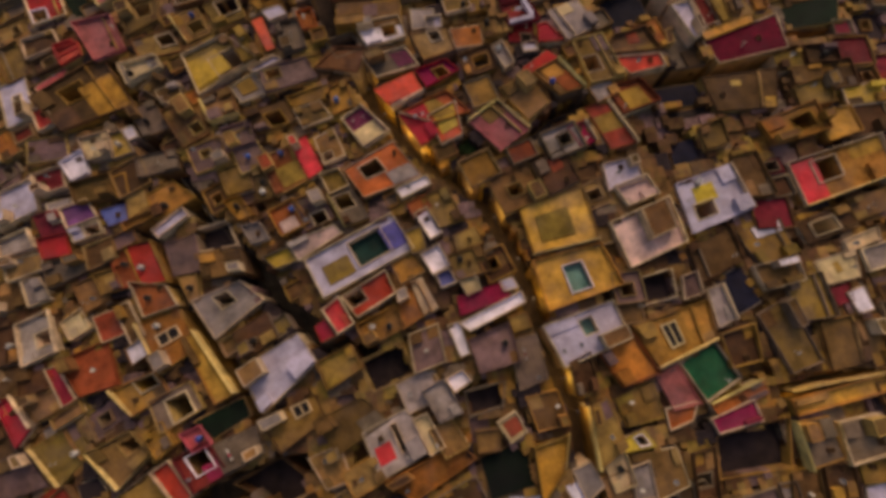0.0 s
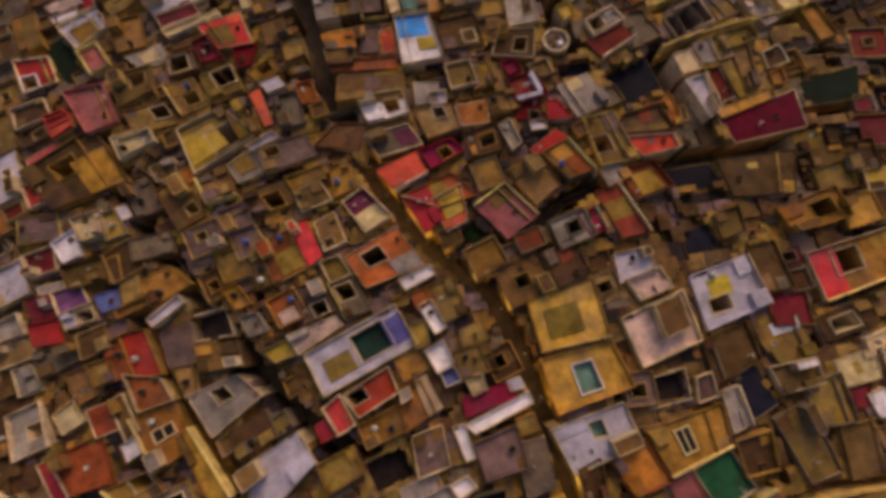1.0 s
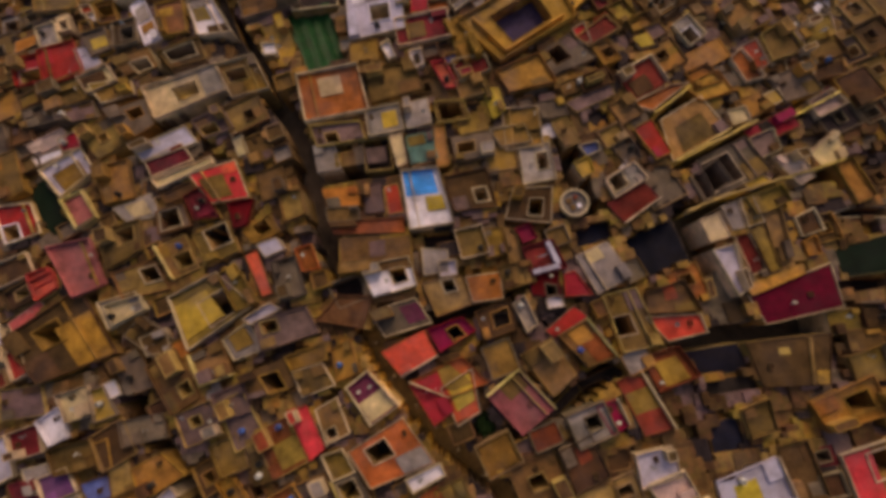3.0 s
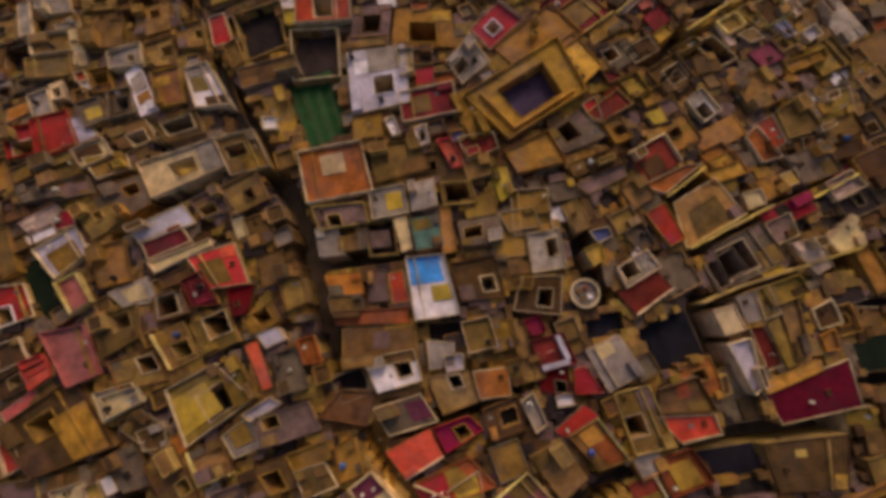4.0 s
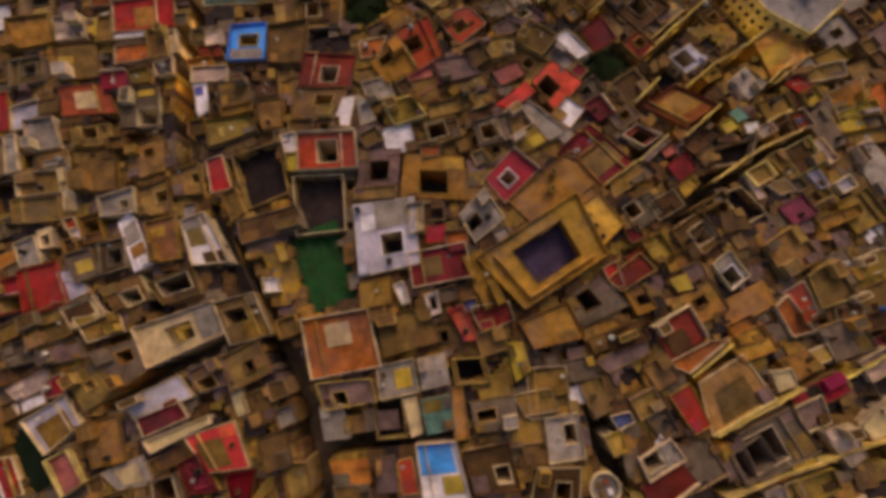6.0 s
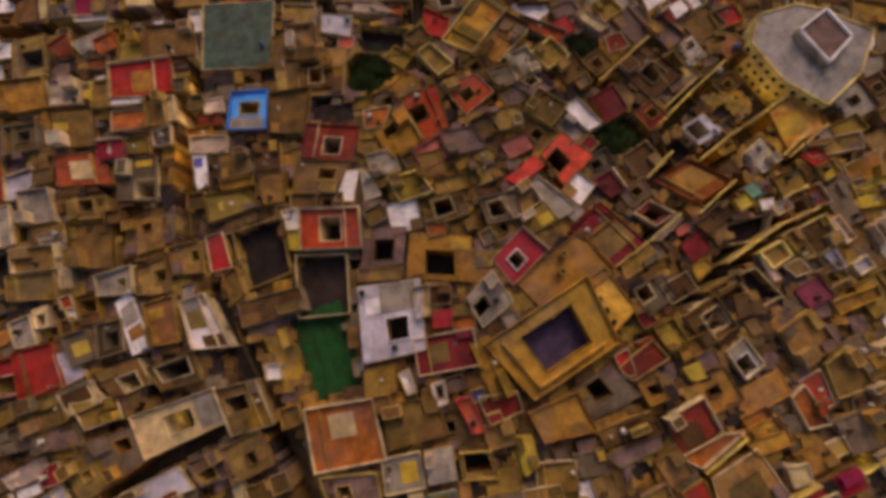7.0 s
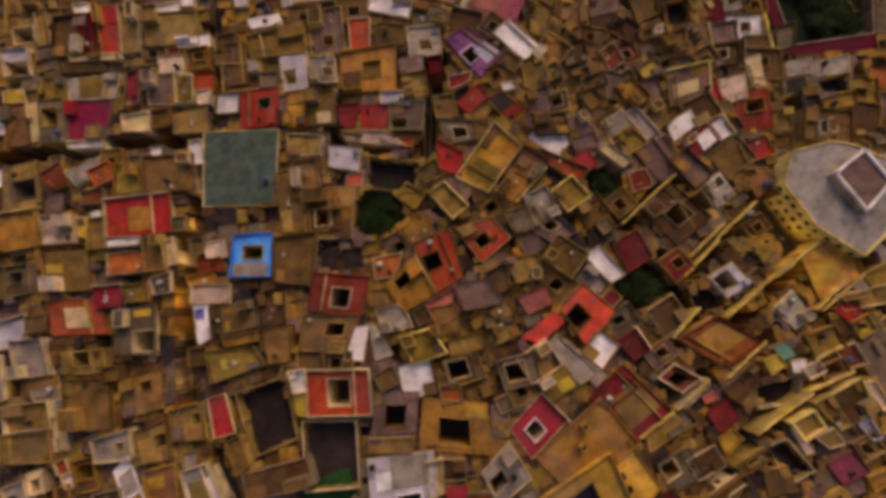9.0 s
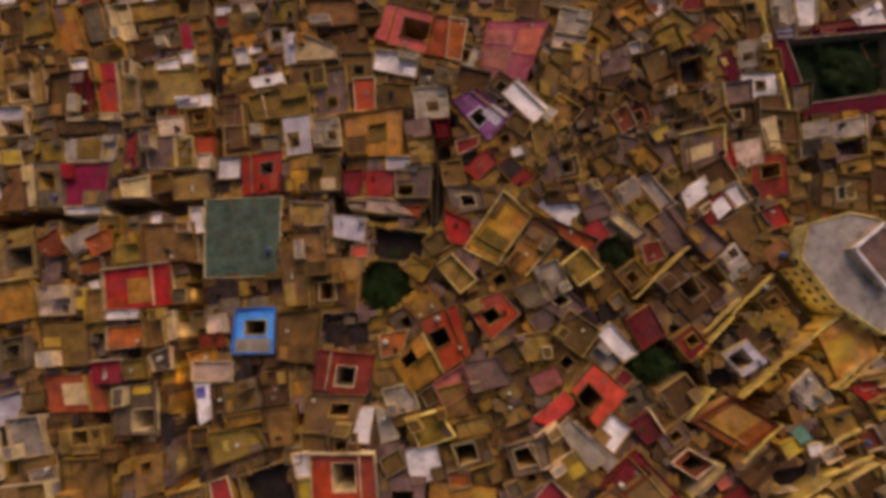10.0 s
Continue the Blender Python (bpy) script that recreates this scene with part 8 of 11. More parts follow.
house(85.22, 35.45, 8.77, 7.71, 6.34, 6.17, "gold")
house(82.12, 25.43, 8.53, 20.6, 9.23, 9.95, "ochre", court=(-3.02, 1.08, 5.37, 4.42), patches=[(-7.27, -0.11, 5.37, 8.31, "coral")], walls="2", skew=((-0.5, -0.2), (-0.8, 0.2), (0.8, -0.2), (0.5, 0.2)))
house(62.56, 13.05, 8.64, 8.68, 7.62, 8.64, "olive", patches=[(1.14, 2.42, 5.25, 2.07, "white")], skew=((0.7, -0), (-0.1, 0), (0.1, -0), (-0.7, 0)))
house(51.79, 12.66, 8.85, 9.71, 7.41, 17.29, "brown", skew=((-0.9, -0.1), (-0.8, 0.1), (0.8, -0.1), (0.9, 0.1)))
house(54.31, 4.9, 8.09, 6.25, 7.78, 20.73, "navy", skew=((-0.3, 0), (-0.6, -0), (0.6, 0), (0.3, -0)))
house(49.91, 2.78, 8.66, 3.55, 7.04, 14.77, "ltgrey", walls="1", skew=((-0.9, -0.1), (-0.5, 0.1), (0.5, -0.1), (0.9, 0.1)))
house(40.79, -1.01, 8.64, 13.7, 7.85, 13.03, "ochre", skylight=(-1.17, 0.16, 2.92, 4.39), patches=[(3.96, 1.63, 4.39, 3.9, "gold")], walls="2", skew=((0.5, -0.4), (-1, 0.4), (1, -0.4), (-0.5, 0.4)))
house(30.42, -4.71, 8.38, 7.5, 7.58, 16.8, "orange", skew=((0.4, 0.3), (0.3, -0.3), (-0.3, 0.3), (-0.4, -0.3)))
house(44.73, -8.4, 7.83, 7.6, 7.86, 21.57, "green")
house(30.77, -12.52, 7.6, 7.39, 5.97, 12.28, "olive", skew=((-0.1, 0.4), (-0.6, -0.4), (0.6, 0.4), (0.1, -0.4)))
house(38.09, -10.67, 7.76, 4.94, 6.92, 11.17, "mauvepink", skew=((0.2, 0.3), (0.5, -0.3), (-0.5, 0.3), (-0.2, -0.3)))
house(37.62, -15.16, 7.48, 5.48, 3.32, 8.2, "terracotta", skew=((-0.3, -0.2), (-1.2, 0.2), (1.2, -0.2), (0.3, 0.2)))
house(28.42, -18.47, 7.53, 5.7, 2.72, 7.92, "yellow", court=(1.18, 0.02, 1.55, 1.55), court_rim="white", skew=((0.4, 0.3), (0.5, -0.3), (-0.5, 0.3), (-0.4, -0.3)))
house(48.7, -14.03, 7.39, 10.27, 2.94, 17.08, "orange", walls="0")
house(47, -17.11, 7.48, 8.52, 3.28, 10.71, "magenta", skew=((0.1, 0.3), (-0.1, -0.3), (0.1, 0.3), (-0.1, -0.3)))
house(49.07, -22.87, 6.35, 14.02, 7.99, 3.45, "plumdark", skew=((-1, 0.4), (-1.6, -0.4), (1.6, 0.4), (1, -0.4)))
# a lamp-lit facade laid as a narrow roof, the light in its gold
house(66.8, -16.07, 6.96, 18.37, 2.89, 5.66, "gold", skew=((0, -0), (-0.5, 0), (0.5, -0), (-0, 0)))
house(60.34, -23.02, 6.83, 6.39, 7.54, 5.64, "grey", walls="3", skew=((-0.5, -0.2), (-0.2, 0.2), (0.2, -0.2), (0.5, 0.2)))
house(68.05, -23.62, 6.56, 7.77, 6.82, 4.82, "grey", walls="3", skew=((-0.4, -0.1), (-0.4, 0.1), (0.4, -0.1), (0.4, 0.1)))
house(60.81, -4.72, 8, 6.57, 11.97, 16.32, "dtan", skew=((-0.2, 0.2), (-0.8, -0.2), (0.8, 0.2), (0.2, -0.2)))
house(66.83, 1.44, 7.82, 7.6, 8.07, 5.12, "olive", skew=((-0.4, 0.3), (-0.3, -0.3), (0.3, 0.3), (0.4, -0.3)))
house(74.26, 6.15, 7.87, 7.94, 5.21, 7.02, "cream", skew=((-0.1, 0.1), (-0.7, -0.1), (0.7, 0.1), (0.1, -0.1)))
house(73.35, 1.16, 7.6, 3.61, 3.42, 10.33, "maroon", skew=((0, 0), (-0.3, -0), (0.3, 0), (-0, -0)))
house(76.21, -0.38, 7.72, 3.48, 4.41, 9.96, "white")
house(82.37, 7.16, 7.74, 5.65, 4.49, 8.09, "ltgrey", skew=((-0.3, 0), (-1.2, -0), (1.2, 0), (0.3, -0)))
house(75.21, 14.97, 8.28, 11.02, 5, 11, "brown", court=(-0.74, -0.23, 5.08, 2.69), skew=((-0.1, 0.1), (0.4, -0.1), (-0.4, 0.1), (0.1, -0.1)))
house(85.35, 17.59, 8.04, 8.53, 4.45, 9.4, "tan", skew=((-0.4, -0.1), (-1.2, 0.1), (1.2, -0.1), (0.4, 0.1)))
house(80.67, 10.76, 8.02, 7.45, 2.36, 12.43, "cream", skew=((-0.1, 0), (-0.5, -0), (0.5, 0), (0.1, -0)))
house(6.55, 1.3, 8.77, 8.16, 7.03, 11.17, "mauve", skew=((-0, 0.2), (-0.3, -0.2), (0.3, 0.2), (0, -0.2)))
house(12.5, -1.68, 8.51, 5.56, 8.76, 9.25, "grey", skew=((-0.7, -0.2), (-0.4, 0.2), (0.4, -0.2), (0.7, 0.2)))
house(0.34, 4.17, 8.5, 2.37, 6.18, 13.04, "white")
house(-1.01, -3.13, 8.05, 3.66, 2.76, 22.92, "white")
house(3.47, -7.28, 7.25, 7.65, 4.91, 7.35, "plumdark", skew=((-0.2, -0.1), (-1.1, 0.1), (1.1, -0.1), (0.2, 0.1)))
house(7.3, -12.69, 7.71, 4.04, 4.44, 23.3, "cream", patches=[(0.18, 0.01, 2.91, 2.91, "rust")])
house(5.29, -19.98, 6.17, 8.78, 7.58, 11.03, "tarp", skew=((-0.2, 0.2), (-0.5, -0.2), (0.5, 0.2), (0.2, -0.2)))
house(13.36, -19.65, 7.13, 6.66, 6.22, 26.61, "amber", walls="1", skew=((-2.2, -1), (-2.1, 1), (2.1, -1), (2.2, 1)))
house(19.02, -23.32, 6.68, 3.9, 5.17, 23.77, "ltgrey", skew=((-0.4, -0.3), (-0.1, 0.3), (0.1, -0.3), (0.4, 0.3)))
house(23.75, -15.69, 7.65, 5.27, 8.97, 23.52, "tan", walls="3", skew=((-2.3, -0.2), (-0.9, 0.2), (0.9, -0.2), (2.3, 0.2)))
house(32.99, -24.01, 6.74, 6, 7.14, 10.26, "dtan", skew=((-1.2, -0.3), (-0.3, 0.3), (0.3, -0.3), (1.2, 0.3)))
house(-4.54, -6.35, 7.99, 4.72, 6.74, 15.81, "ltgrey", skew=((0.5, 0.1), (0.5, -0.1), (-0.5, 0.1), (-0.5, -0.1)))
house(-4.32, -12.94, 7.43, 4.84, 5.74, 17.76, "tan", skew=((0.4, 0), (0.4, -0), (-0.4, 0), (-0.4, -0)))
house(1.09, 29.98, 10.23, 5.59, 7.65, 14.71, "olive", skew=((0.3, 0.1), (0.1, -0.1), (-0.1, 0.1), (-0.3, -0.1)))
house(4.99, 22.81, 9.95, 5.34, 4, 15.17, "tan", skew=((-0.3, -0), (0.1, 0), (-0.1, -0), (0.3, 0)))
house(4.59, 18.24, 9.79, 6.94, 5.61, 8, "dtan", skew=((0.3, 0.1), (0.2, -0.1), (-0.2, 0.1), (-0.3, -0.1)))
house(137.99, 253.73, -7.11, 6.49, 7.29, 15.3, "white")
house(-88.99, 109.69, 9.89, 5.78, 11.29, 17.4, "dtan")
house(-79.19, 82.72, 9.63, 5.39, 4.29, 22.2, "coral")
house(-84.96, 81.51, 8.88, 6.13, 4.6, 22.5, "brown", court=(0.51, 0.26, 2.76, 2.21))
house(-28.27, 97.02, 11.79, 5.8, 6.86, 11.7, "dtan")
house(5.15, 79.21, 9.98, 8.42, 4.71, -5.7, "plumdark")
house(92.91, 72.53, 7.11, 13.21, 3.14, -8.9, "plumdark")
house(87.64, 58, 7.11, 12.86, 3.41, -6.8, "plumdark")
house(87.39, 51.78, 8.92, 6.93, 4.58, -5, "brown")
house(83.37, 47.84, 8.96, 6.69, 3.81, 0.1, "dtan")
house(-65.63, 199.53, 10.24, 3.6, 7.55, -0.9, "tan")
house(-85.15, 191.22, 9.67, 8.15, 7.42, 2.1, "dtan", court=(0.53, 0.59, 3.23, 2.84))
house(-79.96, 185.35, 9.26, 5.31, 5.5, 1.9, "tan")
house(-85.09, 179.72, 9.22, 7.24, 6.72, 9.1, "lav", court=(2.41, -1.59, 1.41, 1.66))
house(11.25, 172.88, 10.44, 7.64, 5.63, 22.1, "mauvepink")
house(16.34, 165.91, 10.84, 7.25, 6.3, 24.9, "dtan")
house(28.77, 159.13, 11.18, 7.43, 6.05, 26.2, "tan")
house(31.67, 154.13, 11.33, 7.09, 5.33, 24, "olive", patches=[(1.33, -1.04, 3.15, 2.36, "yellow")])
house(38.42, 180.51, 9.56, 7.76, 6.76, -44.4, "dtan")
house(23.71, 177.26, 10.45, 4.91, 5.19, 21.5, "dtan")
house(108.1, 166.62, 4.81, 8.1, 4.65, 19.8, "olive")
house(80.51, 154.4, 8.4, 3.22, 3.19, 21.2, "teal")
house(94.57, 151.44, 6.83, 4.55, 4.45, 12.5, "rust")
house(100.66, 148.94, 6.12, 5.33, 9.57, 15.1, "grey")
house(107.37, 149.23, 5.29, 5.29, 3.85, 1.9, "yellow")
house(-94.18, 84.13, 7.92, 5.94, 10.99, 23.2, "tan")
house(-92.15, 72.59, 8.33, 6.52, 11.95, 17.9, "lav", court=(0.43, 0.39, 1.86, 2.45))
house(-94.14, 62.83, 7.33, 4.69, 7.53, 28.4, "orange")
house(-51.29, 59.05, 10.05, 6.45, 11.04, 25.3, "dtan", court=(1.35, -2.44, 2.37, 2.61))
house(-64.13, 48.81, 8.62, 7.26, 7.42, 21.2, "brown")
house(-62.43, 38.75, 7.93, 6.33, 2.2, 21.1, "ochre")
house(-3.84, 35.42, 10.73, 7.18, 2.54, 16.3, "white")
house(16.64, 31.77, 9.89, 9.68, 8.72, 14.5, "dtan", court=(-0.27, -0.16, 3.01, 2.62))
house(25.06, 33.68, 10.79, 7.23, 7.69, 13.7, "brown", patches=[(0.66, 1.43, 2.57, 2.63, "rust")])
house(89.31, 46.68, 8.31, 8.03, 6.55, -1.2, "brown")
house(93.51, 40.99, 8.32, 8.49, 4.85, -1.8, "yellow")
house(63.73, 27.03, 9.06, 6, 9.66, 5.3, "brown")
house(-77.96, 1.79, 4.5, 6.37, 2.75, 27.4, "tan")
house(-64.5, 17.73, 6.68, 3.06, 8.76, 26.2, "brown")
house(-58.69, -5.33, 5.59, 4.11, 5.43, 28.9, "ochre")
house(-38.89, 11.1, 8.1, 7.62, 5.88, 24.3, "brown")
house(-8.16, -3.98, 7.39, 7.57, 5.69, 16.7, "ltgrey")
house(16.78, -25.03, 6.32, 3.06, 4.06, 29.4, "white")
house(62.1, 6.78, 8.84, 8.33, 4.94, 5.1, "dtan", boxes=[(1.46, 1.74, 3.99, 1.36, "white")])
house(75.75, -8.35, 7.25, 4.63, 8.55, 3.7, "tan")
house(24.43, -22.28, 6.7, 4.33, 6.47, 8.7, "cream")
house(-20.26, -17.21, 6.71, 6.98, 4.96, 20.9, "tan")
house(-90.88, 181.43, 9.63, 2.03, 10.37, 5.2, "red")
house(-88.17, 170.28, 9.64, 3.24, 9.98, 7.2, "ltgrey")
house(-90.26, 159.87, 7.85, 8.53, 9.72, 7.3, "plumdark")
house(-61.76, 141.25, 11.44, 5.94, 7.53, 8, "brown", court=(0.33, -0.3, 3.0, 3.6))
house(-5.57, 125.04, 12.46, 6.58, 5.23, 2.6, "ochre")
house(82.87, 151.08, 7.99, 3.15, 2.37, 2.1, "white")
house(109.81, 152.55, 4.81, 10.35, 3.4, 0.8, "yellow")
house(109.59, 145.71, 5.33, 10.42, 3.89, 0.8, "olive")
house(62.81, 127.81, 10.41, 8.07, 7.35, 23.1, "dtan", court=(1.37, -0.31, 4.34, 3.88))
house(67.77, 134.3, 9.81, 7.74, 2.26, 22.8, "dtan", court=(-0.14, 0.16, 2.38, 0.93))
house(101.23, 128.49, 7, 8.58, 7.64, 20.6, "olive")
house(108.42, 127.23, 6.27, 4.4, 7.66, 18.3, "dtan")
house(93.03, 116.93, 7.7, 5.21, 7.08, 19, "grey")
house(69.68, 112.18, 9.73, 11.59, 5.38, 20.5, "gold")
house(96.53, 109.83, 8.25, 10.62, 5.03, 15.8, "dtan")
house(-76.7, 128.11, 10.16, 10.11, 7.93, 15, "tan")
house(-31.04, 105.82, 11.65, 5.68, 7.15, 14.5, "dtan")
house(26.21, 100.96, 11.54, 7.93, 9.42, -4.3, "dtan", patches=[(-0.56, 1.3, 4.54, 4.08, "olive")])
house(33.3, 104.54, 11.65, 6.03, 4.67, 5.1, "grey")
house(44.03, 109.38, 11.78, 7.36, 4.19, 14.3, "brown")
house(46.98, 92.23, 10.84, 4.3, 5.07, 19.2, "grey")
house(-92.23, 264.1, 5.35, 4.68, 11.72, -0.2, "tan")
house(-76.27, 253.94, 6.45, 8.8, 11.65, -1.7, "brown")
house(-66.41, 263.92, 6.35, 9.35, 4.36, 5.8, "brown")
house(-20.54, 269.25, 5.42, 6.11, 6.76, -3.3, "olive")
house(-24.32, 254.07, 6.35, 6.2, 5.79, -1, "brown")
house(-31.33, 234.77, 7.98, 9.68, 7.47, -2.5, "brown")
house(28.56, 265.13, 3.14, 9.16, 5.08, -13.4, "tan")
house(5.92, 241.2, 7.36, 6.86, 6.09, -10.3, "dtan")
house(5.46, 223.26, 8.81, 6.84, 3.31, -7.2, "lav")
house(32.41, 222.98, 7.87, 2.75, 2.56, 11.6, "white")
house(44.86, 231.52, 5.18, 7.36, 8.68, -44, "dtan")
house(48.86, 236.64, 4.84, 8.36, 3.97, -44.2, "brown")
house(64.5, 236.64, 3.63, 7.15, 5.9, -44.9, "brown")
house(96.35, 254.48, -1.81, 6.44, 8.56, -5.9, "dtan", court=(-0.29, 0.29, 2.93, 2.95))
house(108.52, 204.15, 2.19, 11.22, 8.43, -14.6, "dtan", court=(-0.67, 0.01, 2.81, 3.06))
house(71.44, 232.14, 2.96, 8.81, 6.02, 9.9, "dtan")
house(82.52, 216.78, 3.54, 2.73, 7.11, 9.4, "coral")
house(65.81, 210.92, 5.87, 6.66, 6.31, 25, "olive")
house(50.01, 206.88, 6.94, 6.07, 6.12, 25.7, "mauve", court=(0.65, -0.51, 2.36, 1.78))
house(46.44, 201.47, 7.94, 5.11, 4.93, 26, "red")
house(46.49, 190.02, 8.17, 6.29, 6, 26, "dtan")
infill(-104.72, 170.36, 7.56, 9.89, 7.55, 8.8, "olive", court=(0.26, 0.41, 2.16, 1.7))
infill(119.81, 146.18, 4.69, 8.24, 8.3, 1.6, "tan")
infill(-78.72, 285.38, 3.65, 8.13, 8.53, -4.6, "ltgrey", court=(0.71, -0.8, 2.04, 2.53))
infill(133.97, 226.84, -4.24, 8.87, 7.63, -8.3, "ochre", court=(0.7, 0.09, 2.09, 2.51))
infill(128, 198.43, 0.18, 9, 7.26, -21.2, "ochre")
infill(-104.54, 87.21, 7.7, 9.15, 8.15, 22.4, "ochre", court=(-0.77, -0.08, 1.97, 2.54))
infill(-109.01, 137.29, 7.43, 9.05, 7.82, 16.1, "white")
infill(51.16, 266.75, 1.85, 8.36, 8.75, -21.8, "grey", court=(-0.42, -0.83, 1.94, 1.81))
infill(-67.15, 286.75, 4.24, 9.61, 8.15, 12.1, "tan", court=(0.37, 0.18, 1.92, 2.11))
infill(113.96, 185.76, 2.48, 8.84, 8.05, -46, "mauve", court=(-0.77, 0.3, 2.75, 1.8))
infill(38.39, -35.65, 5.17, 9.46, 7.61, 5.1, "grey")
infill(-96.05, 144.77, 8.56, 9.2, 7.93, 14.7, "dtan", court=(0.28, -0.52, 2.23, 2.26))
infill(-19.03, 278.09, 3.92, 9.13, 8.66, -3.5, "dtan")
infill(22.8, 270.64, 3.23, 9.81, 7.55, -13.4, "brown", court=(-0.41, -0.59, 2.58, 2.45))
infill(-107.83, 198.14, 6.63, 8.31, 8.43, 6.5, "ltgrey")
infill(102.43, 58.55, 5.89, 8.71, 8.8, -10.7, "plumdark", court=(0.51, 0.7, 1.98, 2.55))
infill(24.75, 242.78, 5.38, 8.29, 7.87, -22.8, "brown")
infill(-105.94, 179.25, 7.2, 8.75, 7.32, 4.6, "ochre")
infill(-83.52, 269.92, 4.55, 9.07, 7.33, 22.9, "ochre", court=(-0.13, -0.43, 2.35, 2.58))
infill(-97.19, 105.8, 8.85, 9.75, 7.81, 17.5, "brown", court=(-0.7, -0.7, 2.61, 2.18))
infill(97.95, 222.89, 1.61, 9.22, 8.57, -11.1, "brown", court=(0.24, 0.34, 2.1, 2.5))
infill(-102.02, 282.37, 2.7, 9.1, 7.53, -3.4, "tan")
infill(-95.5, 93.75, 7.32, 9.01, 8.34, 20.3, "tan", court=(0.49, 0.56, 1.8, 2.41))
infill(-97.37, 210.06, 7.12, 8.46, 8.76, 0.8, "white")
infill(82.51, -17.05, 4.36, 9.06, 7.2, 5.1, "plumdark", court=(-0.08, -0.09, 2.57, 1.8))
infill(-100.16, 219.3, 7.29, 9.63, 8.19, 2.8, "tan", court=(0.38, -0.49, 2.3, 2.57))
infill(81.17, 254.62, -1.08, 9.7, 7.48, -50.3, "olive", court=(-0.22, -0.5, 2.1, 2.36))
infill(-95.29, -2.73, 1.98, 8.15, 7.93, 30.7, "brown")
infill(66.14, 264.26, 0.01, 8.45, 8.05, -44.4, "brown", court=(-0.6, -0.34, 2.41, 2.03))
infill(63.35, 255.75, 1.4, 9.59, 8.64, -45.2, "dtan", court=(-0.25, 0.67, 2.79, 2.35))
infill(112.71, 55.79, 5.63, 9.84, 7.86, -10.5, "plumdark", court=(-0.4, 0.5, 2.62, 1.91))
infill(122.02, 183.86, 0.75, 9.07, 7.55, -16.1, "ltgrey")
infill(102.41, 100.32, 7.99, 8.66, 8.28, 16.7, "brown")
infill(123.31, 213.8, -1.89, 8.23, 7.8, -11.4, "olive", court=(-0.26, -0.45, 2.75, 1.78))
infill(-54.1, 280.66, 4.26, 8.61, 7.62, -0.9, "white", court=(0.66, -0.13, 1.89, 2.16))
infill(-101.6, 236.58, 5.49, 9.41, 8.69, -4, "dtan", court=(-0.25, 0.18, 2.68, 1.98))
infill(125.21, 161.41, 1.81, 8.17, 7.37, 20.6, "tan", court=(0.26, -0.69, 2.43, 1.96))
infill(-87.33, 289.75, 2.62, 8.33, 8.4, -1.8, "rust", court=(0.31, -0.31, 2.78, 1.71))
infill(83.67, -5.2, 7.04, 8.31, 7.81, -1.5, "brown")
infill(116.8, 86.43, 4.57, 9.78, 7.27, 13.5, "plumdark", court=(0.96, -0.25, 2.0, 2.53))
infill(103.88, 46.91, 6.79, 9.47, 7.37, -1.1, "maroon", court=(0.94, 0.35, 1.87, 1.8))
infill(-96.15, 118.36, 8.36, 9.6, 8.45, 18.9, "grey")
infill(88.65, 262.86, -1.39, 9.61, 8.43, -4.4, "maroon")
infill(119.25, 206.09, -0.18, 9.42, 8.66, -18.9, "brown")
infill(113.15, 173.85, 3.24, 9.61, 8.39, 19.7, "ltgrey", court=(0.65, 0.14, 2.07, 1.89))
infill(97.75, 234.88, -0.51, 9.47, 7.47, -7.2, "white", court=(0.18, 0.13, 2.11, 1.93))
infill(-108.43, 95.37, 7.24, 8.71, 7.51, 23.5, "brown")
infill(-100.92, 150.6, 7.65, 8.66, 7.38, 15.8, "brown", court=(-0.1, -0.36, 2.08, 2.51))
infill(114.9, 129.25, 5.74, 9.4, 7.96, 18.8, "tan")
infill(-11.21, 275.25, 3.79, 8.18, 8.01, -2.9, "grey")
infill(11.75, 268.83, 3.87, 9.77, 8.33, -19.1, "brown")
infill(121.17, 138.23, 4.29, 8.32, 7.91, -0.5, "rust")
infill(-104.09, 124.93, 8.56, 9.36, 8.73, 17.8, "tan", court=(0.83, 0.45, 2.23, 2.52))
infill(119.38, 155.25, 3.82, 9.49, 8.05, 0.2, "terracotta")
infill(109.66, 65.68, 7.59, 8.37, 7.7, -11.3, "brown", court=(0.22, -0.03, 2.05, 1.96))
infill(65.37, 217.75, 4.43, 9.51, 7.37, 13.8, "mauve", court=(-0.33, -0.47, 2.73, 1.9))
infill(-100.57, 227.8, 6.22, 9.27, 7.81, -3.2, "dtan")
infill(-102.47, 269.24, 3.95, 8.87, 8.03, -1.6, "rust")
infill(-62.56, -15.75, 3.45, 9.25, 8.01, 29.1, "ochre")
infill(-107.29, 211.9, 6.76, 8.15, 7.39, 0.9, "olive")
infill(123.43, 128.68, 4.24, 8.73, 8.3, 17.1, "terracotta", court=(0.26, 0.12, 2.75, 2.57))
infill(-98.67, 199.76, 8.67, 8.31, 7.95, 4.4, "dtan", court=(0.72, 0.36, 2.72, 2.45))
infill(-110.43, 160.88, 7.52, 8.72, 7.47, 6.8, "brown", court=(0.59, -0.42, 2.4, 2.08))
infill(129.8, 207.14, -1.04, 8.18, 8.44, -12.2, "mauve")
infill(110.13, 78.9, 6.59, 8.5, 7.38, 13.6, "brown", court=(-0.28, 0.5, 2.03, 1.84))
infill(-33.58, 114.25, 12.04, 8.69, 7.57, 19.1, "tan", court=(0.81, -0.62, 1.89, 2.15))
infill(126.34, 171.73, 2.07, 9.66, 8.1, 21, "mauve")
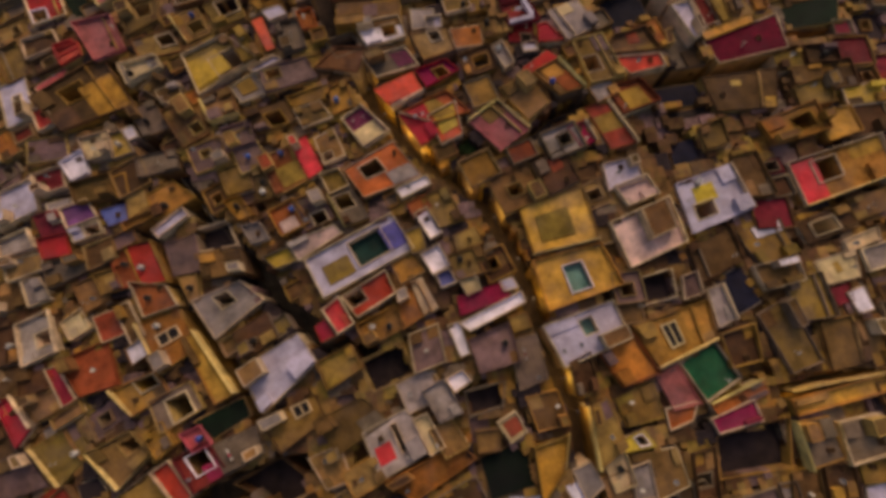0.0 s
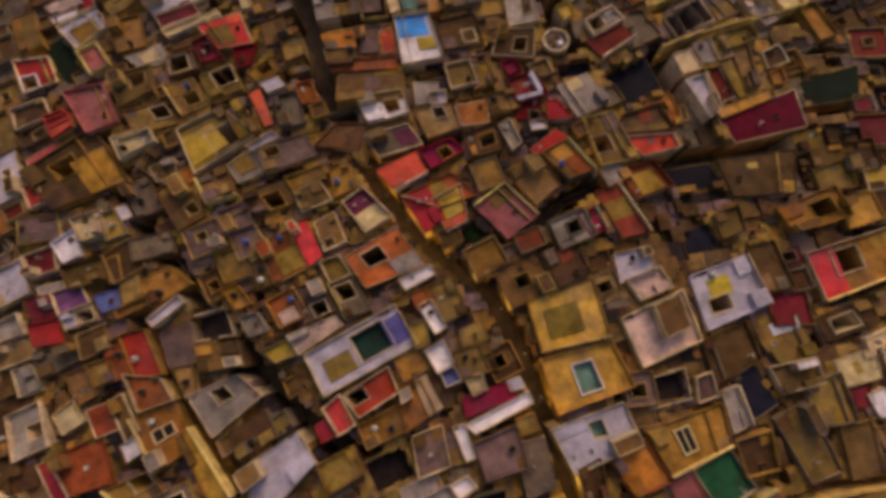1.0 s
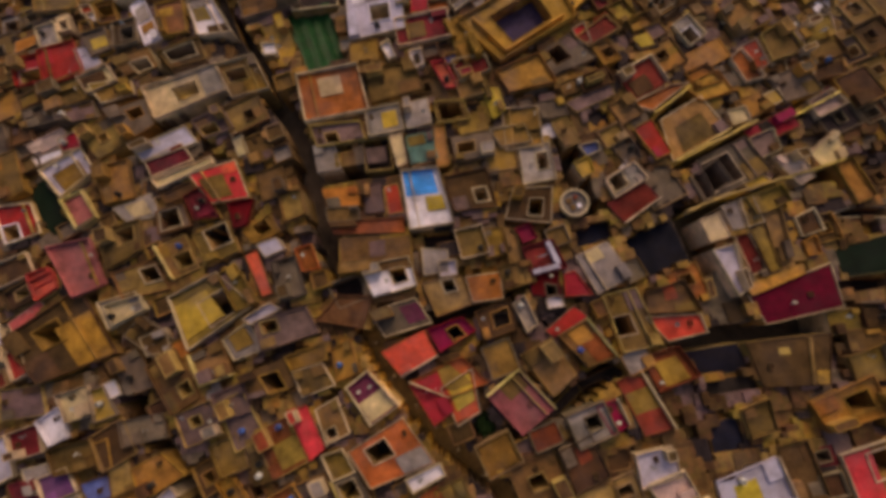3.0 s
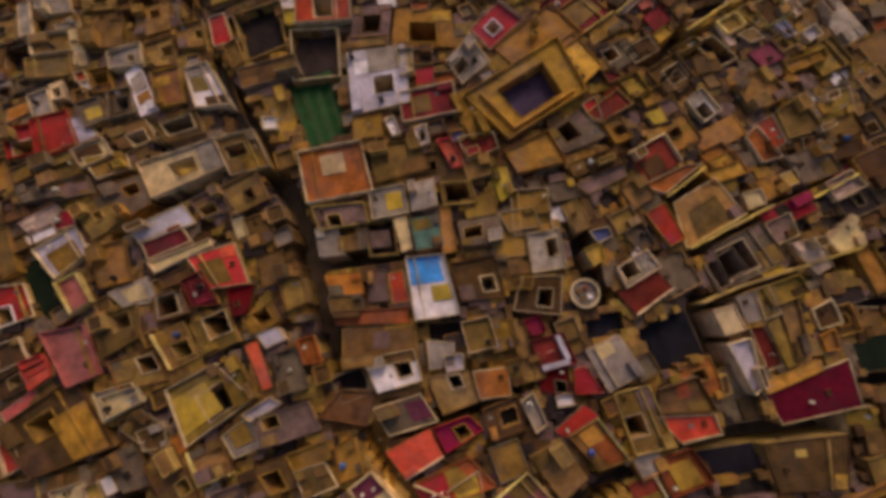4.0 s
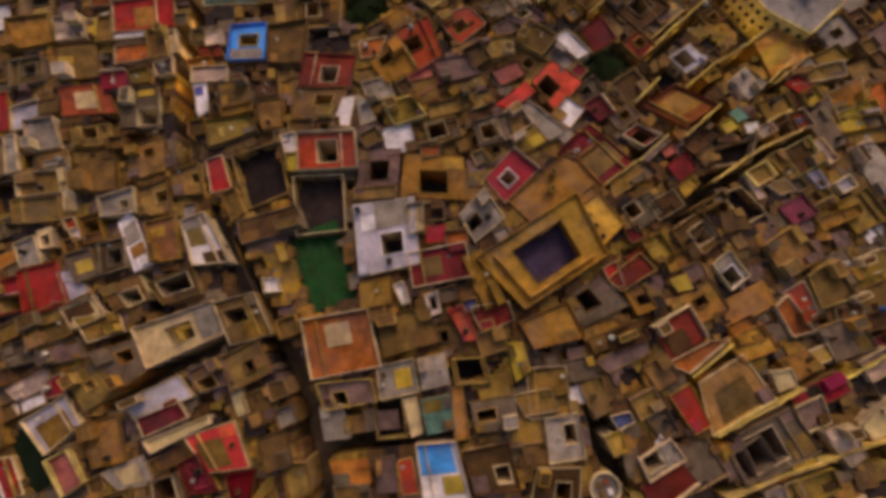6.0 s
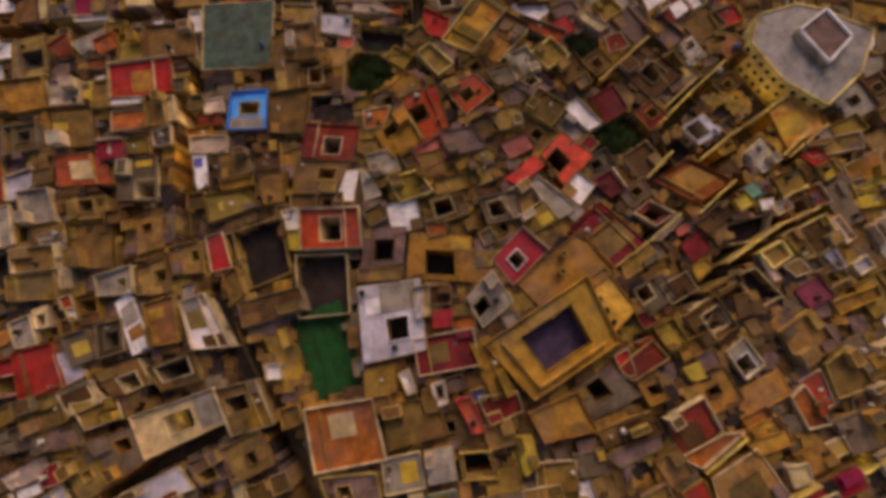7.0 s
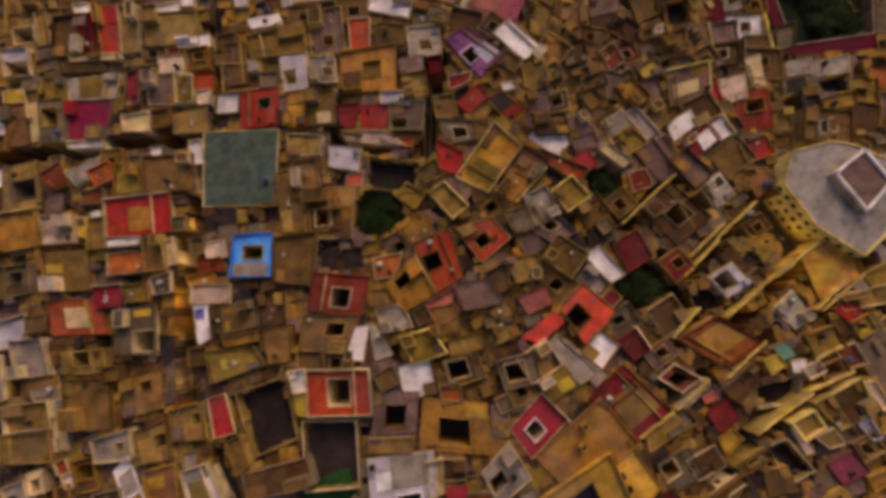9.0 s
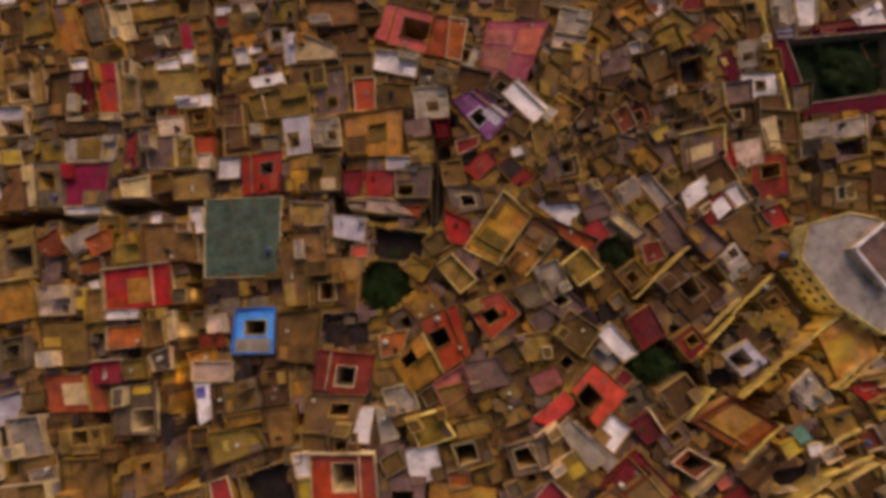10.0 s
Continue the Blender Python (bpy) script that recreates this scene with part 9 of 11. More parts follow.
infill(109.25, 195.29, 1.77, 8.39, 8.17, -15, "maroon")
infill(111.57, 113.4, 6.57, 8.73, 7.41, 19.3, "brown", court=(-0.5, 0.25, 1.93, 2.38))
infill(56.37, -36.29, 5.43, 9.52, 8.14, 0.2, "brown")
infill(82.25, 199.09, 4.78, 8.99, 7.38, 27, "dtan")
infill(-29.68, 277.92, 4.72, 9.71, 8.67, -4.4, "mauve", court=(0.94, -0.53, 2.04, 2.03))
infill(-96.6, 246.75, 5.31, 9.41, 8.65, 1, "ochre")
infill(-105.2, 113.26, 7.22, 9.78, 7.94, 17, "brown", court=(-0.73, 0.15, 2.73, 2.49))
infill(-102.49, 188.06, 8.01, 8.96, 7.22, 6.7, "tan", court=(0.75, -0.34, 2.69, 1.83))
infill(34.44, 270.75, 1.64, 8.75, 8.54, -11.7, "ochre", court=(-0.29, -0.57, 1.97, 1.92))
infill(-3.81, -25.24, 5.73, 9.77, 7.95, 20.6, "brown", court=(-0.26, 0.61, 2.06, 2.38))
infill(-71.46, -20.7, 2.54, 8.85, 7.79, 29.1, "tan")
infill(-103.83, 254.19, 5.31, 8.32, 7.75, 3.1, "rust", court=(0.37, 0.51, 2.57, 1.77))
infill(-45.65, 282.14, 4.91, 9.59, 7.54, 0.3, "mauve")
infill(-41.07, -24.4, 4.34, 9.27, 8.6, 23.2, "grey", court=(-0.11, -0.44, 2.08, 2.59))
infill(-93.56, 128.75, 8.21, 9.24, 8.19, 17.9, "ochre")
infill(6.79, -28.31, 5.3, 8.15, 8.25, -0.2, "white", court=(-0.28, -0.43, 2.64, 2.28))
infill(-102.06, 78.87, 7.56, 8.77, 7.51, 24, "grey", court=(0.87, 0.15, 2.51, 2.06))
infill(112.25, 94.42, 6.67, 9.63, 8.68, 13.1, "brown")
infill(117.52, 72.44, 5.89, 9.06, 8.75, -9.6, "maroon", court=(-0.56, -0.79, 2.78, 2.21))
infill(103.19, 38.94, 6.33, 8.25, 7.24, -0.5, "mauve", court=(-0.08, 0.21, 2.14, 2.35))
infill(-101.25, 162.35, 8.52, 9.45, 8.4, 7.3, "dtan", court=(0.5, 0.09, 2.06, 2.39))
infill(-0.8, 275.93, 3.53, 9.79, 8.7, -5.6, "tan")
infill(-81.05, -16.69, 2.23, 9.2, 7.77, 29.4, "brown")
infill(118.47, 64.37, 6.06, 8.87, 7.51, -10, "brown", court=(-0.16, -0.37, 2.25, 2.26))
infill(91.1, 15.33, 6.56, 8.61, 7.69, 2.8, "mauve")
infill(122.54, 191.84, 0.65, 9.15, 7.64, -14.9, "white")
infill(-99.01, 134.85, 9.03, 8.95, 8.39, 16.5, "terracotta")
infill(-94.59, -10.28, 1.47, 9.37, 8.11, 27.4, "grey")
infill(-108.43, 153.11, 8.3, 8.71, 8.54, 5.9, "tan", court=(0.02, -0.16, 2.15, 2.5))
infill(-3.16, 250.34, 6.36, 8.36, 8.35, -6.8, "dtan", court=(0.63, -0.49, 2.72, 2.38))
infill(97.99, 28.25, 6.52, 9.05, 8, -3.3, "maroon")
infill(-101.06, 40.1, 4.96, 9.22, 8.6, 18.4, "ltgrey")
infill(-108, 104.75, 7.83, 8.99, 7.44, 16.2, "brown", court=(-0.34, 0.51, 2.35, 2.16))
infill(52.37, 84.1, 9.8, 8.47, 8.58, 18.3, "grey")
infill(117.25, 121.67, 5.94, 8.17, 8.3, 18.6, "dtan")
infill(102.75, 72.66, 7.63, 8.65, 7.64, -8.3, "maroon", court=(0.0, 0.22, 2.13, 2.21))
infill(16.75, -32.19, 6.47, 8.68, 7.76, 31, "ltgrey", court=(-0.32, 0.18, 2.6, 2.44))
infill(121.19, 98.75, 4.78, 9.76, 8.54, 14.2, "dtan", court=(-0.03, 0.13, 2.41, 2.13))
infill(-99.16, 289.62, 2.21, 9.63, 7.46, -2.1, "white")
infill(-98.82, 48.58, 4.58, 8.29, 7.32, 24.6, "grey")
infill(-15.71, 249.75, 6.38, 8.15, 7.51, -6.2, "dtan", court=(0.37, 0.46, 2.65, 2.05))
infill(35.21, 174.62, 8.77, 8.18, 7.5, -50.1, "dtan", court=(0.4, 0.15, 2.46, 2.57))
infill(59.33, 270.38, 0.6, 8.31, 8.52, -21.8, "terracotta")
infill(42.67, 273.34, 1.35, 9.68, 8.38, -13.6, "ochre", court=(-0.46, -0.17, 2.53, 2.43))
infill(41.46, 264.79, 2.27, 8.85, 7.84, -13.9, "brown")
infill(129.48, 258.93, -7.37, 9.07, 8.72, 13.3, "brown", court=(-0.2, 0.19, 1.95, 1.79))
infill(-23.56, -26.84, 5.04, 9.25, 8.35, 20.4, "brown", court=(-0.71, 0.26, 1.95, 2.25))
infill(122.96, 108.91, 5.86, 8.85, 8.65, 19, "mauve")
infill(91.44, 35.43, 8.19, 9.22, 7.26, -1.4, "brown")
infill(-103.33, 57.11, 4.98, 8.33, 8.57, 30.1, "brown", court=(-0.7, 0.58, 1.86, 2.45))
infill(-103.2, 69.78, 5.55, 9.8, 7.87, 19.1, "terracotta")
infill(-98.17, 24.34, 3.59, 9.7, 8.35, 26.8, "brown", court=(-0.8, 0.55, 1.97, 2.19))
infill(74.61, -29.33, 5.74, 9.43, 8.32, -1.9, "maroon", court=(0.17, 0.15, 2.41, 2.51))
infill(65.96, -35.65, 4.56, 9.18, 7.6, 0.8, "mauve", court=(0.71, 0.14, 2.04, 2.15))
infill(131.45, 216.75, -3.02, 8.81, 8.64, -6.8, "terracotta")
infill(103.17, 258.68, -2.62, 8.3, 7.72, -7.2, "tan", court=(-0.76, -0.52, 2.59, 2.58))
infill(50.08, 246.09, 3.69, 8.67, 7.36, -44.3, "dtan")
infill(128.65, 148.31, 2.37, 9.61, 7.77, 1.6, "maroon")
infill(91.12, 3.25, 5.33, 9.48, 8.37, -0.3, "plumdark")
infill(110.13, 104.33, 5.85, 8.49, 8.31, 14.3, "dtan", court=(0.06, 0.46, 2.31, 2.26))
infill(41, 209.37, 6.96, 9.01, 8.47, -43.6, "white")
infill(11.19, 278.29, 2.25, 9.75, 8.16, -18.9, "white")
infill(-99.25, 261.76, 4.01, 9.56, 7.96, -1.2, "olive", court=(-0.02, 0.14, 2.14, 1.98))
infill(27.75, -33.22, 5.65, 8.15, 7.89, 6.9, "brown", court=(-0.48, 0.23, 1.81, 2.18))
infill(-96.25, 33.94, 5.22, 8.54, 7.25, 19.4, "olive")
infill(126.38, 120.18, 4.09, 8.51, 7.73, 18.7, "grey", court=(-0.33, -0.29, 1.95, 2.32))
infill(-15.01, -27.93, 5, 8.95, 8.72, 22.1, "ltgrey")
infill(131.04, 189.25, 0.41, 9.17, 8, -16.1, "grey", court=(0.1, 0.18, 2.03, 1.91))
infill(-98.14, 11.93, 3.15, 9.54, 7.27, 26.7, "terracotta")
infill(100.75, 79.25, 6.85, 9.15, 7.25, 16.2, "brown", court=(-0.81, 0.68, 1.99, 2.01))
infill(-106.4, 243.31, 4.84, 8.61, 8.23, -4.3, "mauve")
infill(46.95, -33.84, 6, 8.78, 8.35, 7.7, "mauve", court=(-0.76, 0.46, 2.02, 2.39))
infill(88.75, 250.62, -0.47, 8.54, 7.5, 30, "rust")
infill(76.37, 266.08, -0.58, 8.46, 7.34, -44.7, "tan", court=(0.05, -0.27, 2.77, 1.71))
infill(-56.25, 288.21, 2.92, 8.99, 7.83, 0.8, "ltgrey", court=(0.1, -0.6, 2.64, 2.25))
infill(-109.65, 144.25, 7.23, 9.62, 7.47, 14.2, "olive", court=(-0.08, -0.07, 2.35, 2.3))
infill(-111.17, 119.12, 7.51, 9.66, 7.48, 19.1, "mauve", court=(0.7, -0.22, 1.85, 2.23))
infill(129.01, 138.62, 3.54, 9.04, 8.51, -0.4, "tan", court=(-0.67, 0.47, 2.25, 2.35))
infill(119.89, 79.92, 5.71, 8.57, 7.31, 14.2, "brown")
infill(132.52, 166.25, 1.67, 9.07, 8.43, 21.5, "ochre", court=(-0.32, 0.63, 2.16, 2.22))
infill(134.56, 178.36, -0.26, 9.23, 8.45, 21.3, "rust", court=(0.2, -0.06, 2.61, 2.11))
infill(-31.95, -23.3, 4.9, 8.79, 8.19, 20.7, "brown", court=(-0.79, 0.0, 2.31, 1.74))
infill(132.2, 155.44, 1.56, 9.79, 7.23, 1, "dtan", court=(-0.28, 0.19, 2.75, 2.52))
infill(99.57, 20.45, 6.85, 9.28, 7.21, 4.3, "mauve")
infill(-90.65, -17.73, 1.2, 9.59, 7.93, 28.2, "ochre", court=(-0.93, 0.34, 2.41, 1.9))
infill(78.34, 211.56, 4.32, 8.36, 7.25, 19.5, "brown")
infill(-95.25, 168.75, 8.34, 8.37, 8.08, 7.2, "tan", court=(-0.06, 0.18, 1.9, 1.96))
infill(102.3, 250.75, -2.14, 8.18, 7.66, -6.8, "brown")
infill(-108.31, 220.19, 6.16, 8.24, 7.76, 2.5, "dtan")
infill(-33.99, 285.35, 4.11, 9.04, 8.39, -2.4, "olive", court=(-0.03, -0.71, 2.02, 2.22))
infill(135.98, 242.56, -6.07, 8.9, 7.23, 11.3, "dtan")
infill(95.17, 51.93, 8.02, 8.3, 7.26, -6.1, "maroon")
infill(95.13, 94.25, 7.73, 8.49, 7.34, 15.5, "plumdark", court=(0.49, -0.44, 1.88, 2.58))
infill(137.14, 201.66, -1.88, 9.58, 8.34, -8.5, "brown")
infill(-105.12, 295.6, 1.42, 9.48, 7.42, -3.2, "white")
infill(-95.11, 253.92, 5.81, 8.56, 7.31, -0.1, "tan", court=(0.46, 0.32, 2.03, 2.2))
infill(24.25, 251.02, 4.07, 7.15, 6.93, -23.2, "ltgrey", court=(-0.46, 0.48, 2.68, 2.49))
infill(-79.98, 263.34, 5.34, 7.1, 7.64, 24.8, "dtan")
infill(3.25, 158.75, 11.5, 7.13, 7.34, 5.8, "white")
infill(10.04, 37.35, 10.1, 7.16, 6.41, 18.3, "ochre")
infill(-92.96, 232.12, 7.01, 6.86, 7.47, -4.5, "white")
infill(55.98, 234.25, 4.28, 7.1, 6.69, -19.2, "brown", court=(-0.44, 0.66, 1.87, 2.44))
infill(57.25, 262.25, 0.87, 7.07, 6.79, -20.9, "tan", court=(-0.54, -0.29, 1.82, 1.84))
infill(57.45, 220.98, 5.26, 7.21, 7.09, -21.2, "mauve")
infill(52.51, 63.25, 9.55, 7.05, 7.04, 9.7, "terracotta", court=(0.27, 0.58, 2.48, 2.14))
infill(57.25, 250.88, 3.03, 6.85, 6.51, -46, "ochre", court=(-0.04, 0.08, 2.02, 2.13))
infill(-57.04, 264.25, 5.03, 6.83, 6.73, 4.4, "brown")
infill(65.17, 18.63, 8.56, 7.66, 6.47, -4.8, "maroon")
infill(7.25, 114.41, 11.07, 6.76, 6.63, 7.8, "dtan", court=(-0.54, 0.06, 2.8, 2.29))
infill(27.75, 40.16, 10.96, 7.81, 6.35, 13.7, "ltgrey", court=(0.55, 0.17, 2.64, 2.53))
infill(-58.5, -21.96, 2.28, 6.98, 6.83, 29.7, "mauve")
infill(61.25, 113.97, 10.06, 7.74, 7.14, 19.8, "ochre", court=(-0.54, 0.42, 2.5, 1.78))
infill(96.94, 263.46, -2.6, 7.25, 6.83, -6, "brown")
infill(57.94, 164.75, 8.44, 7.24, 6.82, 25.9, "brown")
infill(116.93, 198.75, 0.11, 7.27, 6.4, -15.8, "dtan", court=(0.64, -0.14, 1.83, 1.81))
infill(109.94, 120.56, 6.9, 6.78, 6.76, 19.8, "tan", court=(-0.08, 0.49, 1.88, 2.4))
infill(123.51, 91.86, 5.44, 7.03, 6.43, 15.8, "brown")
infill(95.17, 103.37, 7.03, 7.69, 6.46, 13.8, "maroon", court=(0.43, -0.09, 2.67, 2.24))
infill(117.25, 162.85, 2.71, 6.89, 6.41, 17.3, "tan")
infill(-98.75, 275.85, 3.32, 6.86, 6.39, -3.2, "dtan", court=(0.02, 0.6, 2.31, 1.72))
infill(111.71, 48.4, 6.27, 7.84, 7.41, -0.2, "dtan", court=(-0.26, -0.49, 2.38, 1.83))
infill(120.98, 177.25, 1.73, 7.1, 6.38, 19.1, "brown", court=(0.58, -0.38, 2.49, 2.06))
infill(-110.76, 129.64, 6.68, 8.06, 6.43, 14.1, "olive")
infill(20.45, 95.25, 11.65, 6.78, 6.59, 0.3, "ochre")
infill(-96.73, 4.75, 2.84, 7.93, 6.81, 31.3, "ltgrey", court=(-0.02, -0.21, 2.49, 2.3))
infill(-70.75, 0.25, 3.68, 6.93, 6.59, 27.7, "mauve", court=(-0.22, -0.23, 2.36, 2.25))
infill(-101.75, 98.75, 7.36, 6.58, 5.5, 19.1, "olive", court=(0.32, -0.42, 2.15, 2.45))
infill(48.11, 165.11, 8.73, 6.54, 5.43, 24.4, "grey", court=(-0.6, 0.37, 2.46, 1.82))
infill(-93.25, 151.79, 8.26, 5.97, 5.83, 8.9, "ltgrey", court=(-0.17, -0.58, 2.73, 2.54))
infill(9.8, 17.23, 9.28, 5.81, 6.07, 17, "brown", court=(-0.44, 0.23, 1.83, 2.27))
infill(102.8, 66.12, 6.61, 5.81, 5.5, -9.1, "brown", court=(-0.39, -0.38, 2.59, 2.5))
infill(31.35, 27.86, 9.6, 6.4, 5.56, 13.5, "tan", court=(0.4, -0.02, 2.72, 2.03))
infill(-42.25, 241.28, 8.23, 5.79, 6.12, 2, "brown", court=(0.5, 0.59, 2.66, 2.01))
infill(48.85, 101.75, 11.29, 5.59, 5.46, 23.1, "tan")
infill(41.9, 159.83, 10.42, 5.42, 6.32, -45.9, "white")
infill(-91.71, 137.4, 9.43, 6.16, 5.42, 13.7, "dtan", court=(0.51, 0.54, 2.43, 2.4))
infill(-92.75, 217.37, 7.92, 5.77, 5.53, 0.4, "white")
infill(108.77, 86.25, 7.14, 5.9, 5.43, 15.6, "dtan", court=(-0.14, -0.32, 2.4, 2.53))
infill(30.89, 226.72, 6.19, 5.43, 5.87, 13.1, "dtan", court=(-0.26, 0.56, 1.94, 1.8))
infill(-44.75, 40.7, 8.89, 5.45, 6.21, 23.2, "brown", court=(-0.39, -0.2, 2.02, 2.26))
infill(2.33, 187.25, 9.94, 5.7, 6.45, 24, "grey", court=(0.34, -0.16, 1.99, 2.11))
infill(-94.75, 239.18, 6.42, 5.68, 6.28, -1.9, "tan", court=(0.31, -0.35, 2.56, 2.34))
infill(101.84, 241.25, -0.44, 5.62, 6, -5.1, "ochre", court=(-0.23, -0.49, 2.6, 2.22))
infill(-22.8, 262.75, 5.36, 5.81, 6.24, -2.1, "ltgrey", court=(-0.01, 0.53, 2.35, 2.52))
infill(24.25, 193.75, 8.6, 5.71, 5.78, 25.7, "olive", court=(-0.16, 0.17, 2.58, 1.99))
infill(75.7, -21.75, 5.44, 5.79, 6.42, -0.4, "brown", court=(0.32, -0.53, 2.74, 1.75))
infill(97.18, 207.25, 2.53, 5.72, 5.4, -5, "tan")
infill(20.21, 264.84, 4.42, 5.84, 5.64, -19.3, "olive")
infill(119.75, 115.32, 5.2, 5.55, 5.71, 18.2, "white", court=(0.49, -0.37, 2.11, 2.34))
infill(104.75, 110.33, 6.84, 6.12, 6.34, 15.5, "plumdark", court=(0.21, -0.6, 2.48, 2.27))
infill(33.67, 8.74, 9.02, 5.69, 6.05, -1.7, "mauve", court=(-0.25, -0.42, 2.61, 2.4))
infill(83.15, 70.2, 8.46, 5.61, 5.78, 5.8, "brown", court=(0.33, -0.03, 2.23, 2.01))
infill(-94.74, 56.89, 5.97, 6.04, 5.43, 29.9, "mauve", court=(0.46, -0.42, 1.89, 2.44))
infill(72.75, 226.25, 2.85, 6.4, 5.72, 9.3, "grey", court=(0.19, -0.41, 2.79, 2.15))
infill(83.79, 225.67, 2.74, 5.83, 6.33, 21.2, "dtan", court=(-0.36, -0.12, 2.52, 2.2))
infill(-64.36, 243.25, 6.32, 5.57, 5.94, -3.4, "grey")
infill(-91.75, 192.73, 9.02, 5.93, 5.94, 2.7, "dtan")
infill(-61.79, 280.9, 4.76, 6.15, 5.41, 7.1, "ltgrey")
infill(15.25, 155.75, 10.5, 5.42, 5.54, 16.8, "dtan")
infill(13.29, 54.25, 11.41, 5.84, 6.4, 11.9, "olive")
infill(-18.75, 164.88, 11.09, 5.75, 5.48, -2.2, "dtan")
infill(-53.72, 244.87, 7.06, 6.11, 5.52, -3.8, "dtan", court=(-0.48, 0.38, 2.56, 2.46))
infill(-106.77, 204.82, 6.69, 6.09, 5.71, 5.1, "tan", court=(0.6, -0.48, 2.7, 2.06))
infill(53.29, 190.9, 7.96, 5.84, 5.4, 29.5, "dtan", court=(-0.49, -0.15, 2.17, 2.37))
infill(-70.75, 33.13, 7.54, 6.44, 5.5, 15.7, "brown")
infill(36.75, -29.25, 5.77, 5.55, 5.46, 8.9, "brown")
infill(64.39, 230.25, 3.09, 5.45, 5.69, 10.8, "maroon", court=(-0.2, -0.54, 2.16, 2.24))
infill(62.18, 175.23, 8.74, 5.71, 5.91, 28.9, "maroon", court=(0.48, 0.26, 2.32, 2.23))
infill(-34.75, 227.75, 8.89, 5.79, 5.5, -5.2, "white")
infill(91.39, 219.71, 2.07, 5.44, 6.17, -1.4, "brown", court=(-0.3, 0.07, 2.43, 2.43))
infill(31.75, 241.25, 5.51, 5.55, 5.95, -43, "brown", court=(0.34, -0.42, 2.44, 2.41))
infill(109.89, 72.65, 6.86, 5.45, 5.6, -8.4, "maroon", court=(0.19, 0.44, 2.4, 2.54))
infill(73.24, -36.2, 4.26, 5.96, 5.79, -1.1, "mauve", court=(0.53, -0.38, 2.38, 2.28))
infill(-63.11, 217.15, 9.19, 5.42, 5.62, -2.8, "dtan", court=(0.26, -0.41, 1.82, 2.09))
infill(121.75, 259.7, -6.37, 5.53, 5.79, -7.3, "white", court=(0.05, 0.29, 1.96, 2.5))
infill(35.33, 260.75, 3.87, 5.69, 4.47, -12.1, "ochre")
infill(54.34, 157.25, 9.74, 6.37, 4.31, 25.8, "mauve", court=(0.3, 0.13, 2.2, 1.93))
infill(-7.37, 19.25, 9.08, 5.5, 4.75, 19.4, "ochre")
infill(95.86, 45.61, 7.39, 5.56, 4.58, -0.1, "brown", court=(0.55, -0.12, 1.86, 2.2))
infill(-12.73, 164.25, 11.68, 6.09, 4.27, -2.6, "brown", court=(-0.57, -0.21, 2.27, 1.96))
infill(24.34, 153.26, 10.58, 5.63, 4.05, 22.9, "ochre", court=(0.07, 0.27, 1.81, 2.21))
infill(19.16, 39.25, 10.85, 5.64, 4.09, 14.2, "rust")
infill(-97.13, 182.75, 9.23, 5.51, 4.4, 4.9, "tan")
infill(98.28, 229.28, 1.14, 5.9, 4.1, -7, "brown")
infill(-91.88, 272.25, 5.04, 5.49, 4.55, 1.1, "brown")
infill(82.85, 181.75, 6.15, 5.61, 4.33, 26.4, "brown", court=(-0.05, -0.34, 1.99, 1.76))
infill(106.25, 170.75, 3.39, 5.5, 4.43, 19.7, "brown", court=(0.45, -0.42, 2.69, 2.3))
infill(-87.19, 185.25, 8.36, 5.74, 4.52, 9.9, "mauve")
infill(116.87, 104.66, 6.61, 5.51, 4.34, 17, "dtan")
infill(6.37, 198.75, 8.86, 5.52, 4.31, -41, "olive")
infill(19.25, 191.8, 8.81, 5.49, 4.19, 15.1, "dtan")
infill(43.75, 174.25, 8.88, 6.59, 4.3, -48, "ltgrey")
infill(34.36, 230.33, 6.2, 5.58, 4.32, -42.3, "brown")
infill(-93.13, 226.25, 7.75, 5.54, 4.1, -2.6, "brown", court=(0.17, -0.41, 2.77, 1.91))
infill(38.86, 50.25, 10.91, 5.54, 4.28, 17.2, "ltgrey")
infill(88.33, 9.14, 7.15, 5.68, 4.44, -2.7, "brown")
infill(92.6, 133.75, 7.41, 5.41, 4.33, 20.9, "olive", court=(-0.45, -0.42, 1.92, 2.48))
infill(-56.65, 217.17, 8.36, 5.6, 4.34, -1.1, "grey")
infill(44.75, 96.34, 11.13, 5.55, 4.35, 19.1, "tan")
infill(69.38, 28.28, 8.14, 5.47, 4.13, 3.2, "maroon", court=(-0.45, 0.19, 2.51, 1.84))
infill(-35.75, 36.85, 8.66, 6.59, 4.38, 22.8, "dtan", court=(-0.3, 0.31, 2.16, 2.59))
infill(-98.87, 193.78, 8.64, 5.51, 4.13, 6.5, "dtan")
infill(16.72, 112.09, 12.38, 5.86, 4.65, 7.8, "tan")
infill(-100.25, 63.83, 6.69, 5.44, 4.3, 30, "brown", court=(0.4, 0.17, 1.83, 1.97))
infill(-87.75, 152.41, 8.83, 5.96, 4.62, 15.3, "grey", court=(-0.06, -0.15, 2.75, 2.36))
infill(-104.84, 275.69, 3.97, 6.38, 4.24, -4.2, "brown", court=(0.06, -0.3, 2.12, 1.96))
infill(83.11, -11.1, 5.77, 5.45, 4.59, 3.5, "maroon", court=(0.2, 0.26, 1.91, 2.25))
infill(8.25, 140.75, 11.96, 5.49, 4.12, -4.3, "brown")
infill(103.75, 94.22, 7.43, 6.01, 4.11, 15.3, "brown", court=(-0.5, 0.02, 2.53, 2.04))
infill(-95.63, 100.27, 7.77, 5.52, 4.08, 20.7, "grey")
